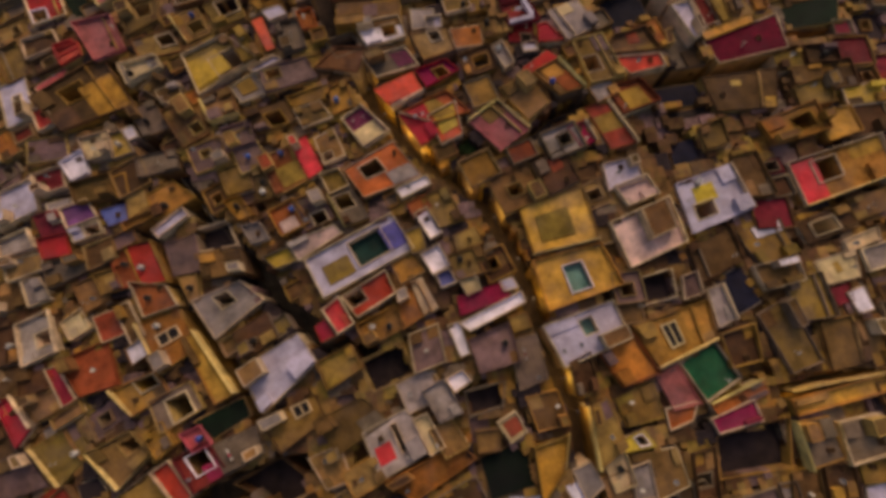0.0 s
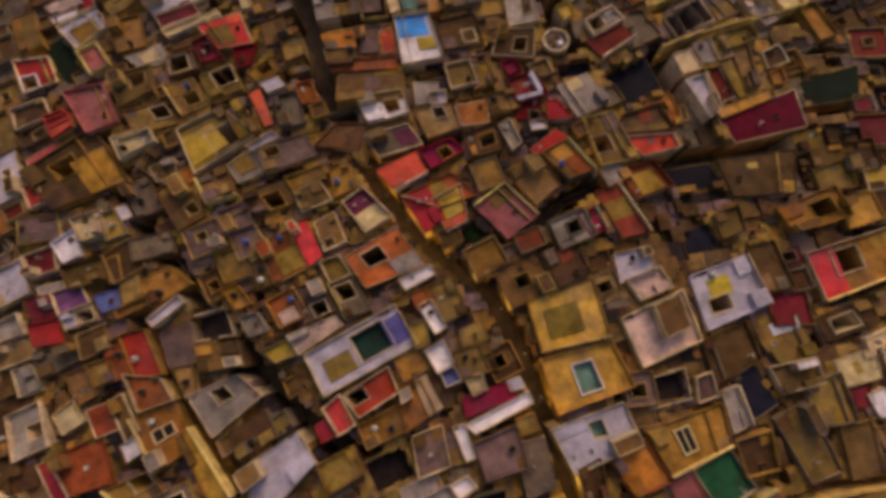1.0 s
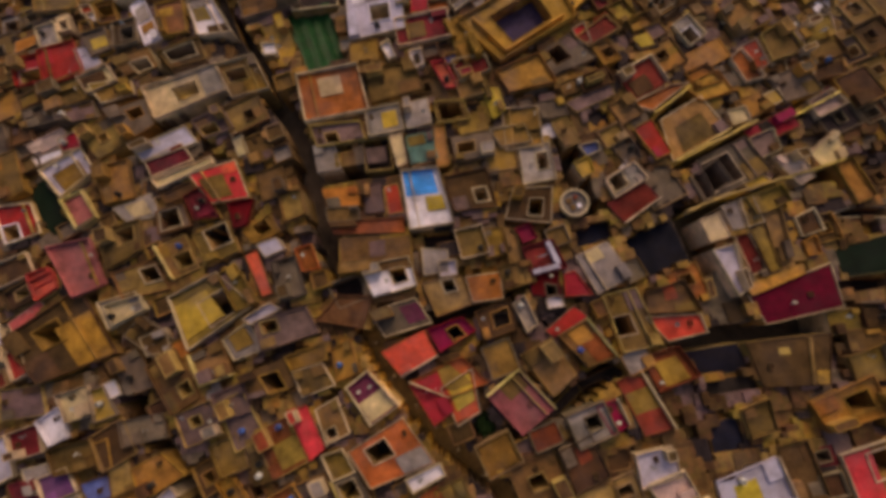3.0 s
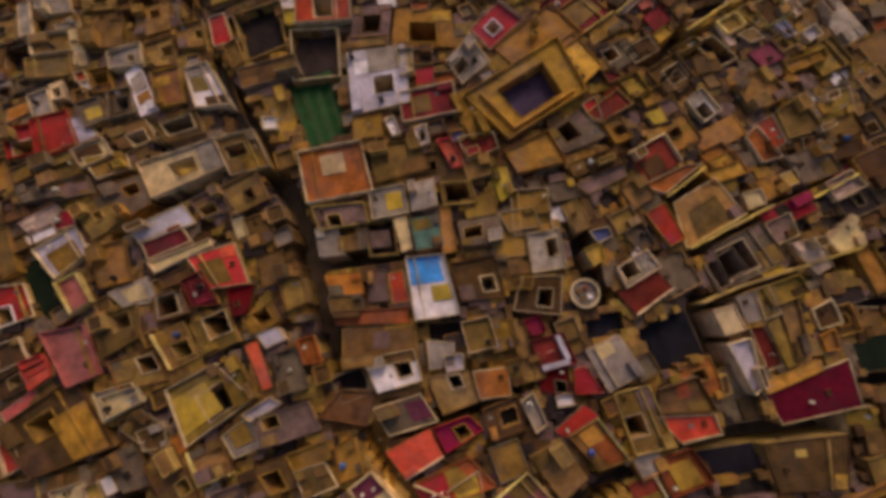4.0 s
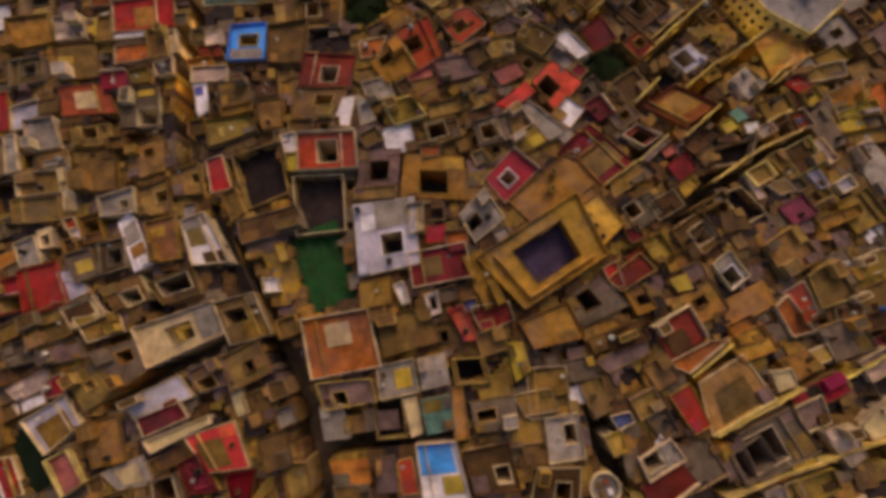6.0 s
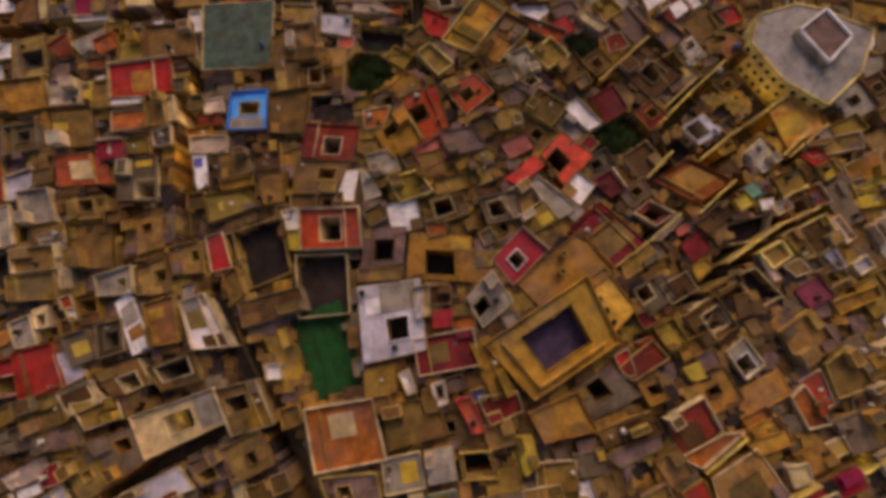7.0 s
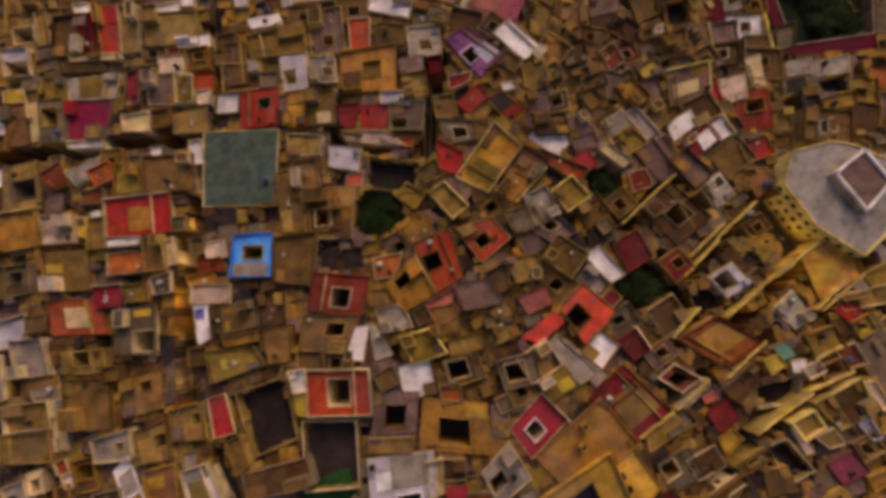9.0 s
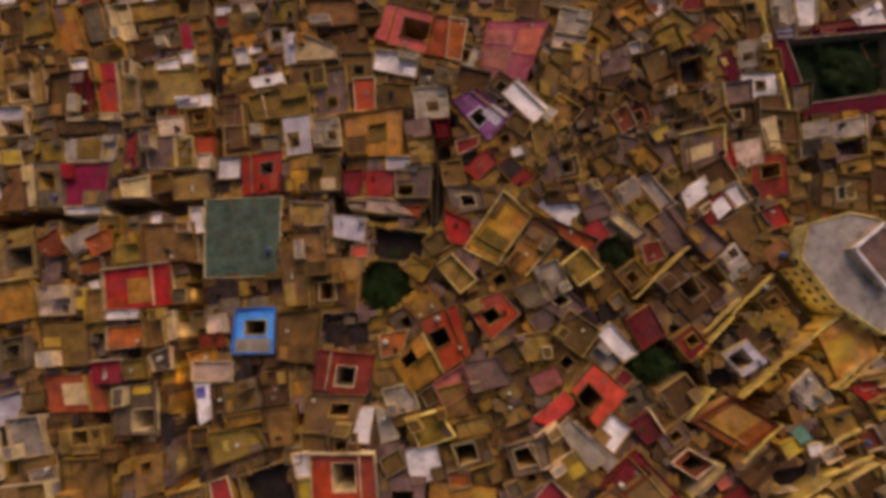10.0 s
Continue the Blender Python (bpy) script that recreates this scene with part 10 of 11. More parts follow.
infill(103.36, 33.25, 6.06, 6.42, 4.61, -0.8, "plumdark", court=(0.54, 0.45, 2.14, 2.58))
infill(-97.35, 156.73, 8.02, 5.62, 4.09, 7.9, "ochre", court=(-0.2, 0.03, 2.39, 2.55))
infill(11.36, 203.75, 8.77, 5.55, 4.64, 26.5, "dtan")
infill(1.25, 263.85, 5.46, 5.53, 4.41, -6.1, "brown")
infill(115.89, 193.25, 2.12, 5.46, 4.44, -13.3, "mauve")
infill(129.14, 183.25, -0.13, 5.55, 4.26, 20.3, "tan", court=(-0.46, 0.24, 2.7, 2.48))
infill(-77.69, 291.3, 2.79, 6.25, 4.18, -2.9, "dtan")
infill(13.62, -27.29, 5.37, 4.53, 4.16, 29, "tan")
infill(69.87, 251.81, 2, 4.46, 3.76, -45.2, "grey")
infill(4.69, 270.29, 3.71, 4.22, 3.84, -18.1, "olive")
infill(-25.25, -21.35, 5.27, 4.45, 3.61, 20.5, "tan")
infill(-43.13, 274.82, 4.59, 4.46, 4.28, -0.8, "dtan")
infill(-89.75, 64.25, 7.77, 4.53, 3.65, 22.5, "maroon")
infill(31.16, 19.69, 9.15, 4.37, 4.25, 6.2, "dtan")
infill(-34.97, 245.23, 7.96, 4.9, 3.93, 0.6, "brown")
infill(-82.65, 250.25, 6.75, 4.42, 4.07, 2.4, "grey")
infill(-2.54, 176.72, 10.35, 4.84, 3.87, 4.4, "tan")
infill(-57.01, 240.75, 6.53, 5.04, 3.74, -1, "ltgrey")
infill(96.75, 202.16, 2.55, 4.59, 3.63, -5.1, "brown")
infill(28.67, 76.23, 11.61, 4.31, 3.92, 9.2, "dtan")
infill(82.25, 262.66, -1.79, 4.56, 4.35, -47, "brown")
infill(115.56, 108.8, 5.67, 4.74, 4.2, 18, "maroon")
infill(-79.44, 180.79, 10.04, 4.74, 3.85, 2.7, "dtan")
infill(87.41, 41.27, 6.81, 4.63, 3.93, 0.1, "plumdark")
infill(-52.5, 74.79, 10.31, 4.98, 3.85, 16.7, "brown")
infill(126.83, 178.25, 1.85, 4.32, 3.99, 20.7, "ochre")
infill(31.53, 33.3, 9.42, 4.87, 3.81, 1.3, "brown")
infill(78.25, 225.16, 2.35, 4.75, 3.66, -4.1, "mauve")
infill(-42.83, 169.25, 10.74, 4.32, 3.85, -1.3, "brown")
infill(-35.4, 240.74, 8.06, 4.62, 3.95, -1.7, "dtan")
infill(47.25, 221.22, 6.3, 4.21, 4.12, -43.5, "dtan")
infill(71.75, 212.19, 3.86, 5, 3.75, 19.3, "brown")
infill(-102.75, 144.25, 7.8, 4.27, 3.86, 14.4, "brown")
infill(-74.25, 94.33, 9.92, 4.31, 3.67, 24.4, "grey")
infill(-48.89, 65.75, 9.88, 4.54, 3.91, 22.8, "terracotta")
infill(-54.09, 259.15, 5.47, 4.63, 3.61, 0.1, "tan")
infill(-85.75, 128.25, 9.81, 4.63, 4.01, 19, "ochre")
infill(41.85, 67.15, 11.63, 4.39, 4.39, 17.9, "grey")
infill(-43.31, 269.25, 5.26, 4.24, 3.86, 0.1, "terracotta")
infill(-97.14, 111.79, 8.86, 4.46, 3.85, 16.6, "brown")
infill(95.7, 58.25, 7.92, 4.21, 4.02, -8.4, "maroon")
infill(-36.87, 279.23, 4.44, 4.5, 3.91, -3.1, "ochre")
infill(-65.54, 35.16, 7.74, 4.83, 3.63, 20.6, "mauve")
infill(9.86, 155.17, 11.3, 4.45, 3.69, 5.9, "terracotta")
infill(12.75, 134.17, 11.92, 4.96, 3.69, -2.7, "terracotta")
infill(83.25, 0.25, 6.65, 5.02, 3.66, -1.1, "brown")
infill(-3.63, 188.25, 9.58, 4.48, 3.99, 2.2, "olive")
infill(113.25, 149.19, 4.14, 5, 3.77, -1, "grey")
infill(-91.3, 188.25, 9.03, 4.2, 3.63, 0.5, "grey")
infill(-2.88, 159.78, 11.93, 4.52, 3.9, 22, "dtan")
infill(-102.25, 140.25, 8.37, 4.66, 4.22, 15.5, "tan")
infill(45.31, 250.25, 3.04, 4.24, 3.87, -25.3, "ltgrey")
infill(86.39, 256.75, -1.69, 4.56, 3.9, -4.9, "grey")
infill(-85.81, 115.32, 9.19, 4.26, 3.74, 22, "grey")
infill(-36.25, 272.26, 5.2, 4.76, 3.97, -3, "white")
infill(-24.64, 232.68, 8.49, 4.44, 4.27, -1.7, "grey")
infill(-102.25, 155.66, 9.02, 4.38, 3.64, 7.5, "grey")
infill(-30.18, 18.75, 7.45, 4.28, 3.62, 21.5, "dtan")
infill(31.58, 183.75, 9.9, 4.67, 3.91, 23.5, "mauve")
infill(-48.29, 260.33, 5.89, 4.15, 3.7, -0.8, "olive")
infill(3.75, 42.33, 10.93, 4.41, 3.68, 14.2, "brown")
infill(103.54, 52.25, 6.38, 4.85, 3.75, -2.8, "mauve")
infill(31.84, 99.77, 10.98, 4.36, 3.91, -4.4, "white")
infill(56.25, 143.67, 8.95, 4.36, 3.69, 22.4, "grey")
infill(-105.25, 131.75, 7.29, 4.67, 3.89, 14.4, "olive")
infill(-25.79, 103.31, 12.07, 4.15, 3.78, 15.2, "ltgrey")
infill(-35.81, 257.83, 5.83, 4.22, 3.69, -5.5, "ochre")
infill(-72.75, 282.25, 4.67, 4.41, 4.01, 9.8, "maroon")
infill(68.75, 23.75, 8.62, 4.49, 4.19, 4, "brown")
infill(-87.47, 264.18, 5.59, 4.87, 3.73, 1.2, "mauve")
infill(-62.75, 11.77, 6.52, 4.6, 3.9, 25.7, "white")
infill(2.69, -14.3, 7.69, 4.25, 3.81, -0.7, "tan")
infill(-24.25, 120.72, 11.99, 4.25, 4.12, 10.1, "dtan")
infill(6.25, 273.73, 3.93, 4.17, 3.9, -20.4, "dtan")
infill(-103.87, 248.75, 6.1, 4.48, 3.76, 0.4, "olive")
infill(-43.75, 55.83, 9.27, 4.46, 3.69, 22, "ltgrey")
infill(-84.25, 111.75, 9.7, 4.21, 3.72, 17.8, "dtan")
infill(75.75, -16.67, 6.68, 4.71, 3.7, 2.6, "brown")
infill(91.15, 256.75, -1.87, 4.41, 3.61, -5.7, "mauve")
infill(36.55, 219.75, 7.47, 4.79, 3.65, -42.1, "tan")
infill(60.7, 120.79, 10.31, 4.22, 4.18, 20.7, "mauve")
infill(-92.69, 199.21, 7.45, 4.23, 3.84, 3.7, "dtan")
infill(-97.9, 60.25, 5.87, 4.58, 3.82, 28.1, "ltgrey")
infill(119.8, 169.25, 3.55, 4.19, 3.77, 20.8, "olive")
infill(36.71, 151.75, 9.99, 4.15, 3.72, -46.6, "olive")
infill(33.38, 3.82, 8.21, 4.5, 3.72, -3.2, "dtan")
infill(-28.25, 257.75, 5.98, 4.16, 3.71, -6.5, "dtan")
infill(-9.25, 251.75, 6.09, 4.19, 3.62, -4.8, "brown")
infill(-54.7, 54.32, 8.91, 4.21, 3.71, 24, "brown")
infill(90.88, 190.46, 5.08, 3.49, 3.16, 26.8, "olive")
infill(-93.16, 203.45, 8.71, 3.62, 3.18, 4.7, "mauve")
infill(-46.75, 199.25, 10.13, 3.44, 3.38, -1.7, "grey")
infill(-41.48, 258.82, 5.38, 3.07, 3.72, -3, "grey")
infill(53.05, -30.41, 5.79, 3.21, 3.38, 1.3, "ltgrey")
infill(103.75, 199.25, 1.61, 3.2, 3.62, -13.1, "terracotta")
infill(-27.18, 108.65, 12.34, 3.72, 3.6, 13.7, "brown")
infill(-9.53, 128.4, 11.55, 3.11, 3.41, 3.9, "ltgrey")
infill(-36.25, 268.75, 5.97, 3.7, 3.48, -4.6, "maroon")
infill(-96.94, 71.75, 6.26, 3.24, 3.35, 16.3, "dtan")
infill(-54.75, 86.48, 10.71, 3.27, 3.07, 18.8, "brown")
infill(-49.03, 244.54, 7.18, 3.1, 3.18, -7.8, "maroon")
infill(-95.92, 68.25, 7.56, 3.32, 3.31, 29.1, "tan")
infill(-9.03, 152.52, 11.08, 3.11, 3.09, -5, "grey")
infill(94.08, 192.25, 4.51, 3.31, 3.27, 28.4, "dtan")
infill(-19.94, 74.65, 12.01, 3.25, 3.58, 10, "brown")
infill(20.45, 151.75, 11.18, 3.2, 3.34, 16.8, "grey")
infill(84.25, 211.75, 3.75, 3.45, 3.43, 9.5, "grey")
infill(48.61, 186.03, 8.68, 3.44, 3.12, 25.9, "grey")
infill(98.04, 34.25, 5.98, 3.17, 3.54, -0.2, "plumdark")
infill(34.98, 264.75, 3.28, 3.1, 3.5, -14.7, "brown")
infill(-96.04, 270.35, 4.82, 3.15, 3.58, 1.4, "grey")
infill(-24.25, 236.85, 7.06, 3.39, 3.61, -2.3, "dtan")
infill(125.63, 153.52, 2.73, 3.53, 3.07, 1.6, "olive")
infill(65.75, 177.59, 7.31, 3.1, 3.36, 27.7, "tan")
infill(12.25, 5.53, 8.67, 3.72, 3.13, 8.3, "tan")
infill(-21.75, 212.64, 8.69, 3.39, 3.57, -4.8, "ochre")
infill(-103.48, 193.1, 7.05, 3.07, 3.42, 6, "mauve")
infill(102.32, 165.47, 5.59, 3.73, 3.12, 20.2, "ltgrey")
infill(50.25, 130.07, 10.41, 3.37, 3.29, 20.5, "maroon")
infill(-42.07, 193.33, 10.75, 3.28, 3.67, -0.9, "dtan")
infill(2.35, 246.56, 6.45, 3.59, 3.24, -9.4, "dtan")
infill(92.66, 9.83, 6, 3.63, 3.67, -0.6, "plumdark")
infill(121.45, 165.83, 3.21, 3.21, 3.68, 19, "dtan")
infill(-23.12, 163.43, 11.3, 3.49, 3.26, -2.1, "tan")
infill(-44.54, 148.75, 11.63, 3.17, 3.48, 3.3, "ltgrey")
infill(62.75, 223.25, 4.3, 3.12, 3.12, 14.1, "brown")
infill(-71.12, 44.05, 6.74, 3.48, 3.21, 22.8, "olive")
infill(-8.54, 33.48, 9.66, 3.14, 3.1, 16.5, "grey")
infill(111.42, 179.75, 2.18, 3.31, 3.11, -47.2, "tan")
infill(22.44, 133.55, 11.8, 3.25, 3.19, 19.5, "ltgrey")
infill(36.46, 213.41, 8.01, 3.17, 3.37, -45.4, "mauve")
infill(105.07, 124.07, 5.78, 3.29, 3.29, 17.1, "white")
infill(102.94, 143.25, 5.22, 3.25, 3.13, 21.8, "dtan")
infill(53.05, 121.56, 9.67, 3.19, 3.24, 22.6, "brown")
infill(-65.75, 94.93, 9.8, 3.39, 3.27, 23, "brown")
infill(12.94, 122.97, 11.28, 3.26, 3.11, 5, "dtan")
infill(-93.04, 286.45, 2.34, 3.14, 3.19, -2.2, "brown")
infill(-61.66, 168.03, 11.05, 3.64, 3.11, -2.1, "dtan")
infill(85.06, 206.62, 4.45, 3.24, 3.47, 19.5, "brown")
infill(-96.57, 186.57, 8.56, 3.27, 3.27, 3.5, "dtan")
infill(17.06, 274.64, 3.63, 3.23, 3.54, -21, "mauve")
infill(-88.62, 78.44, 7.73, 3.47, 3.24, 22.5, "mauve")
infill(-53.03, 97.25, 10.33, 3.11, 3.14, 20.6, "olive")
infill(-44.04, 9.88, 7, 3.15, 3.5, 24.3, "dtan")
infill(-85.87, 141.75, 9.48, 3.51, 3.12, 15.7, "grey")
infill(-33.55, 12.25, 7.05, 3.2, 3.67, 25.7, "olive")
infill(-5.56, 120.91, 12.75, 3.24, 3.34, 1, "tan")
infill(46.53, 170.05, 9.92, 3.14, 3.21, -50.8, "maroon")
infill(-108.04, 192.08, 6.71, 3.16, 3.33, 3.6, "white")
infill(-41.58, 255.08, 5.88, 3.32, 3.31, -0.5, "olive")
infill(60.97, 233.25, 4.52, 3.12, 3.11, -43.3, "brown")
infill(28.25, 106.75, 11.33, 3.38, 3.27, 10.6, "grey")
infill(-71.75, 145.08, 10.84, 3.07, 3.31, 9.8, "brown")
infill(51.06, 202.25, 6.18, 3.25, 3.21, 25.6, "grey")
infill(-77.05, 219.04, 8.42, 3.2, 3.18, 2.6, "mauve")
infill(-26.06, 52.62, 10.25, 3.22, 3.48, 19.3, "grey")
infill(5.95, 171.62, 11.36, 3.22, 3.48, 21.2, "brown")
infill(11.96, 137.44, 11.66, 3.16, 3.24, -3.3, "tan")
infill(106.52, 90.85, 7.16, 3.06, 3.6, 12.5, "brown")
infill(-41.92, 262.1, 5.8, 3.3, 3.41, -1.1, "dtan")
infill(106.54, 176.59, 3.79, 3.17, 3.36, -44.2, "grey")
infill(101.9, 122.98, 6.6, 3.38, 3.09, 21.3, "white")
infill(97.45, 37.52, 7.01, 3.18, 3.08, -0.5, "brown")
infill(12.52, 112.25, 11.66, 3.07, 3.51, 3.5, "dtan")
infill(-36.75, 275.98, 4.09, 3.6, 3.09, -3.3, "dtan")
infill(-92.95, 289.75, 2.75, 3.22, 3.35, -2.5, "brown")
infill(114.92, 249.47, -2.9, 3.31, 3.12, -6.1, "mauve")
infill(0.95, -29.16, 5.19, 3.21, 3.63, 0.9, "dtan")
infill(34.25, 61.03, 11.33, 3.24, 3.14, 16.6, "brown")
infill(9.33, 122.75, 12.17, 3.7, 3.11, 6.8, "grey")
infill(-97.94, 74.75, 6.89, 3.24, 3.28, 16.2, "brown")
infill(-97.53, 18.25, 3.51, 3.13, 3.19, 28.3, "grey")
infill(29.96, 72.93, 10.62, 3.16, 3.27, 17.6, "ochre")
infill(79.75, 170.48, 6.57, 3.2, 3.06, 27.3, "dtan")
infill(-92.93, 293.09, 2.46, 3.29, 3.35, -4.2, "rust")
infill(89.56, 136.59, 6.93, 3.22, 3.35, 21.3, "grey")
infill(-52.46, 217.98, 8.73, 3.16, 3.08, -2.5, "white")
infill(-42.08, 265.68, 5.02, 3.33, 3.73, -0.4, "terracotta")
infill(15.04, 37.75, 9.45, 3.17, 3.2, 16, "mauve")
infill(-96.1, 267.06, 4.76, 3.39, 3.23, -1.4, "mauve")
infill(-82.59, -1.03, 2.88, 3.34, 3.12, 27.2, "ltgrey")
infill(-107.64, 184.44, 7.2, 3.56, 3.23, 5.7, "terracotta")




def fill_gaps():
    """Sunken yards and sheds at the bottom of the gaps that are no lanes, block by block."""
    r = random.Random(9)
    xs, ys = np.arange(-112, 134, 1.0), np.arange(-40, 285, 1.0)
    gx, gy = np.meshgrid(xs, ys)
    free = np.ones(gx.shape, bool)

    def cut(x, y, w, d, turn):
        c, s = math.cos(radians(turn)), math.sin(radians(turn))
        free[(abs((gx - x) * c + (gy - y) * s) < w / 2 - 0.3) & (abs((gy - y) * c - (gx - x) * s) < d / 2 - 0.3)] = False

    for p in PLOTS:
        cut(*p)
    cut(103.5, 186.0, 18.0, 20.0, -50.0)
    cut(-16.5, 132.5, 11.2, 18.5, 13.0)
    for half, pts in LANES:
        for a, b in zip(pts, pts[1:]):
            d = b - a
            s = np.clip(((gx - a.x) * d.x + (gy - a.y) * d.y) / d.length_squared, 0, 1)
            free[np.hypot(gx - a.x - s * d.x, gy - a.y - s * d.y) < half + 1.1] = False
    for x, y, rad in ((-1.6, 195.9, 6), (50.7, 196.4, 4.4), (53.6, 172.3, 6), (0.6, 267.6, 2.5), (8.1, 42.3, 2.5)):
        free[np.hypot(gx - x, gy - y) < rad] = False
    d = np.abs((gx - 89.5) * 0.916 + (gy - 184.0) * 0.402)
    free[(d < 3.6) & (np.abs((gy - 184.0) * 0.916 - (gx - 89.5) * 0.402) < 7.5)] = False  # the ditch under the mosque wall
    look_up = {}
    near = np.array([(q[0], q[1], q[4]) for q in PLOTS])
    for j, i in np.argwhere(free):
        x, y = float(gx[j, i]), float(gy[j, i])
        turn = radians(near[np.argmin((near[:, 0] - x) ** 2 + (near[:, 1] - y) ** 2), 2])
        cs, sn = math.cos(turn), math.sin(turn)
        key = (round(turn * 12), int((x * cs + y * sn) // 4), int((y * cs - x * sn) // 3.5))
        if key not in look_up:
            look_up[key] = (r.choice((0.1, 0.3, 0.5, 0.8, 1.3, 2.6)) + r.uniform(0, 0.2), FILL_MATS.index(r.choice(("plumdark", "tan", "dtan", "dtan", "brown", "brown", "grey", "ochre", "olive", "mauve"))))
        drop, m = look_up[key]
        z = town(x, y) - drop
        k = len(FILL["v"])
        for zz in (ground_z(x, y) - 1, z):
            for u, v in ((-0.66, -0.66), (0.66, -0.66), (0.66, 0.66), (-0.66, 0.66)):
                FILL["v"].append((x + cs * u - sn * v, y + sn * u + cs * v, zz + 0.0007 * ((7 * i + 13 * j) % 31)))
        FILL["f"] += [tuple(k + q for q in f) for f in CUBE_FACES[1:]]
        FILL["s"] += [m] * 5


fill_gaps()


def build_infill():
    mats = [surface("lean_to_" + k, PAINT[k], island=True) for k in FILL_MATS]
    mats += [surface("lean_to_wall_" + k, c, island=True) for k, c in (("a", (0.36, 0.19, 0.045)), ("b", (0.34, 0.21, 0.09)), ("c", (0.2, 0.105, 0.04)), ("d", (0.22, 0.16, 0.1)))]
    ob = new("lean_to_roofs", mesh("lean_to_roofs", FILL["v"], FILL["f"], *mats, slots=FILL["s"]))
    tagged(ob, "low lean-tos, stair heads and yards packed between the houses", "lean-tos", kind="stuff")


build_infill()


# ---- the market shed with its green sheet roof ----
def corrugated_shed(x, y, z, w, d, turn):
    base = ground_z(x, y) - 1
    ob = new("market_shed")
    ob.matrix_world = pose(x, y, base, 0, 0, turn)
    tagged(ob, "long market shed under a bright green ribbed sheet roof", "shed")
    h = z - base
    part("wall", boxes_mesh("wall", ring(-w / 2, w / 2, -d / 2, d / 2, 0.3, 0, h - 0.05), WALL["clay"]), ob)
    # folded sheet, in long bays with gutters between
    vs, fs, n = [], [], 64
    for i in range(n + 1):
        u = i / n
        bay = abs(((u * 4) % 1) - 0.5)
        zz = h + 0.05 + (0.12 if i % 2 else 0) + 0.9 * (0.5 - bay)
        for v in (-d / 2 - 0.1, d / 2 + 0.1):
            vs += [((u - 0.5) * (w + 0.2), v, zz), ((u - 0.5) * (w + 0.2), v, zz - 0.06)]
    for i in range(n):
        a, b = 4 * i, 4 * i + 4
        fs += [(a, b, b + 2, a + 2), (a + 1, a + 3, b + 3, b + 1), (a, a + 1, b + 1, b), (a + 2, b + 2, b + 3, a + 3)]
    part("roof", mesh("roof", vs, fs, GREEN_SHEET), ob, "bright green ribbed metal sheets")


corrugated_shed(-16.5, 132.5, 9.4, 11.0, 18.5, 13.0)


# ---- the mosque with its pale terrace ----
def prism(name, ring_points, z0, z1, mat):
    n = len(ring_points)
    vs = [(x, y, z) for z in (z0, z1) for x, y in ring_points]
    return mesh(name, vs, [tuple(range(n))[::-1], tuple(range(n, 2 * n))] + [(i, (i + 1) % n, n + (i + 1) % n, n + i) for i in range(n)], mat)


def inset(ring_points, by):
    """The same outline drawn in towards its middle."""
    m = sum((Vector(p) for p in ring_points), Vector((0, 0))) / len(ring_points)
    return [tuple(m + (Vector(p) - m) * (1 - by / (Vector(p) - m).length)) for p in ring_points]


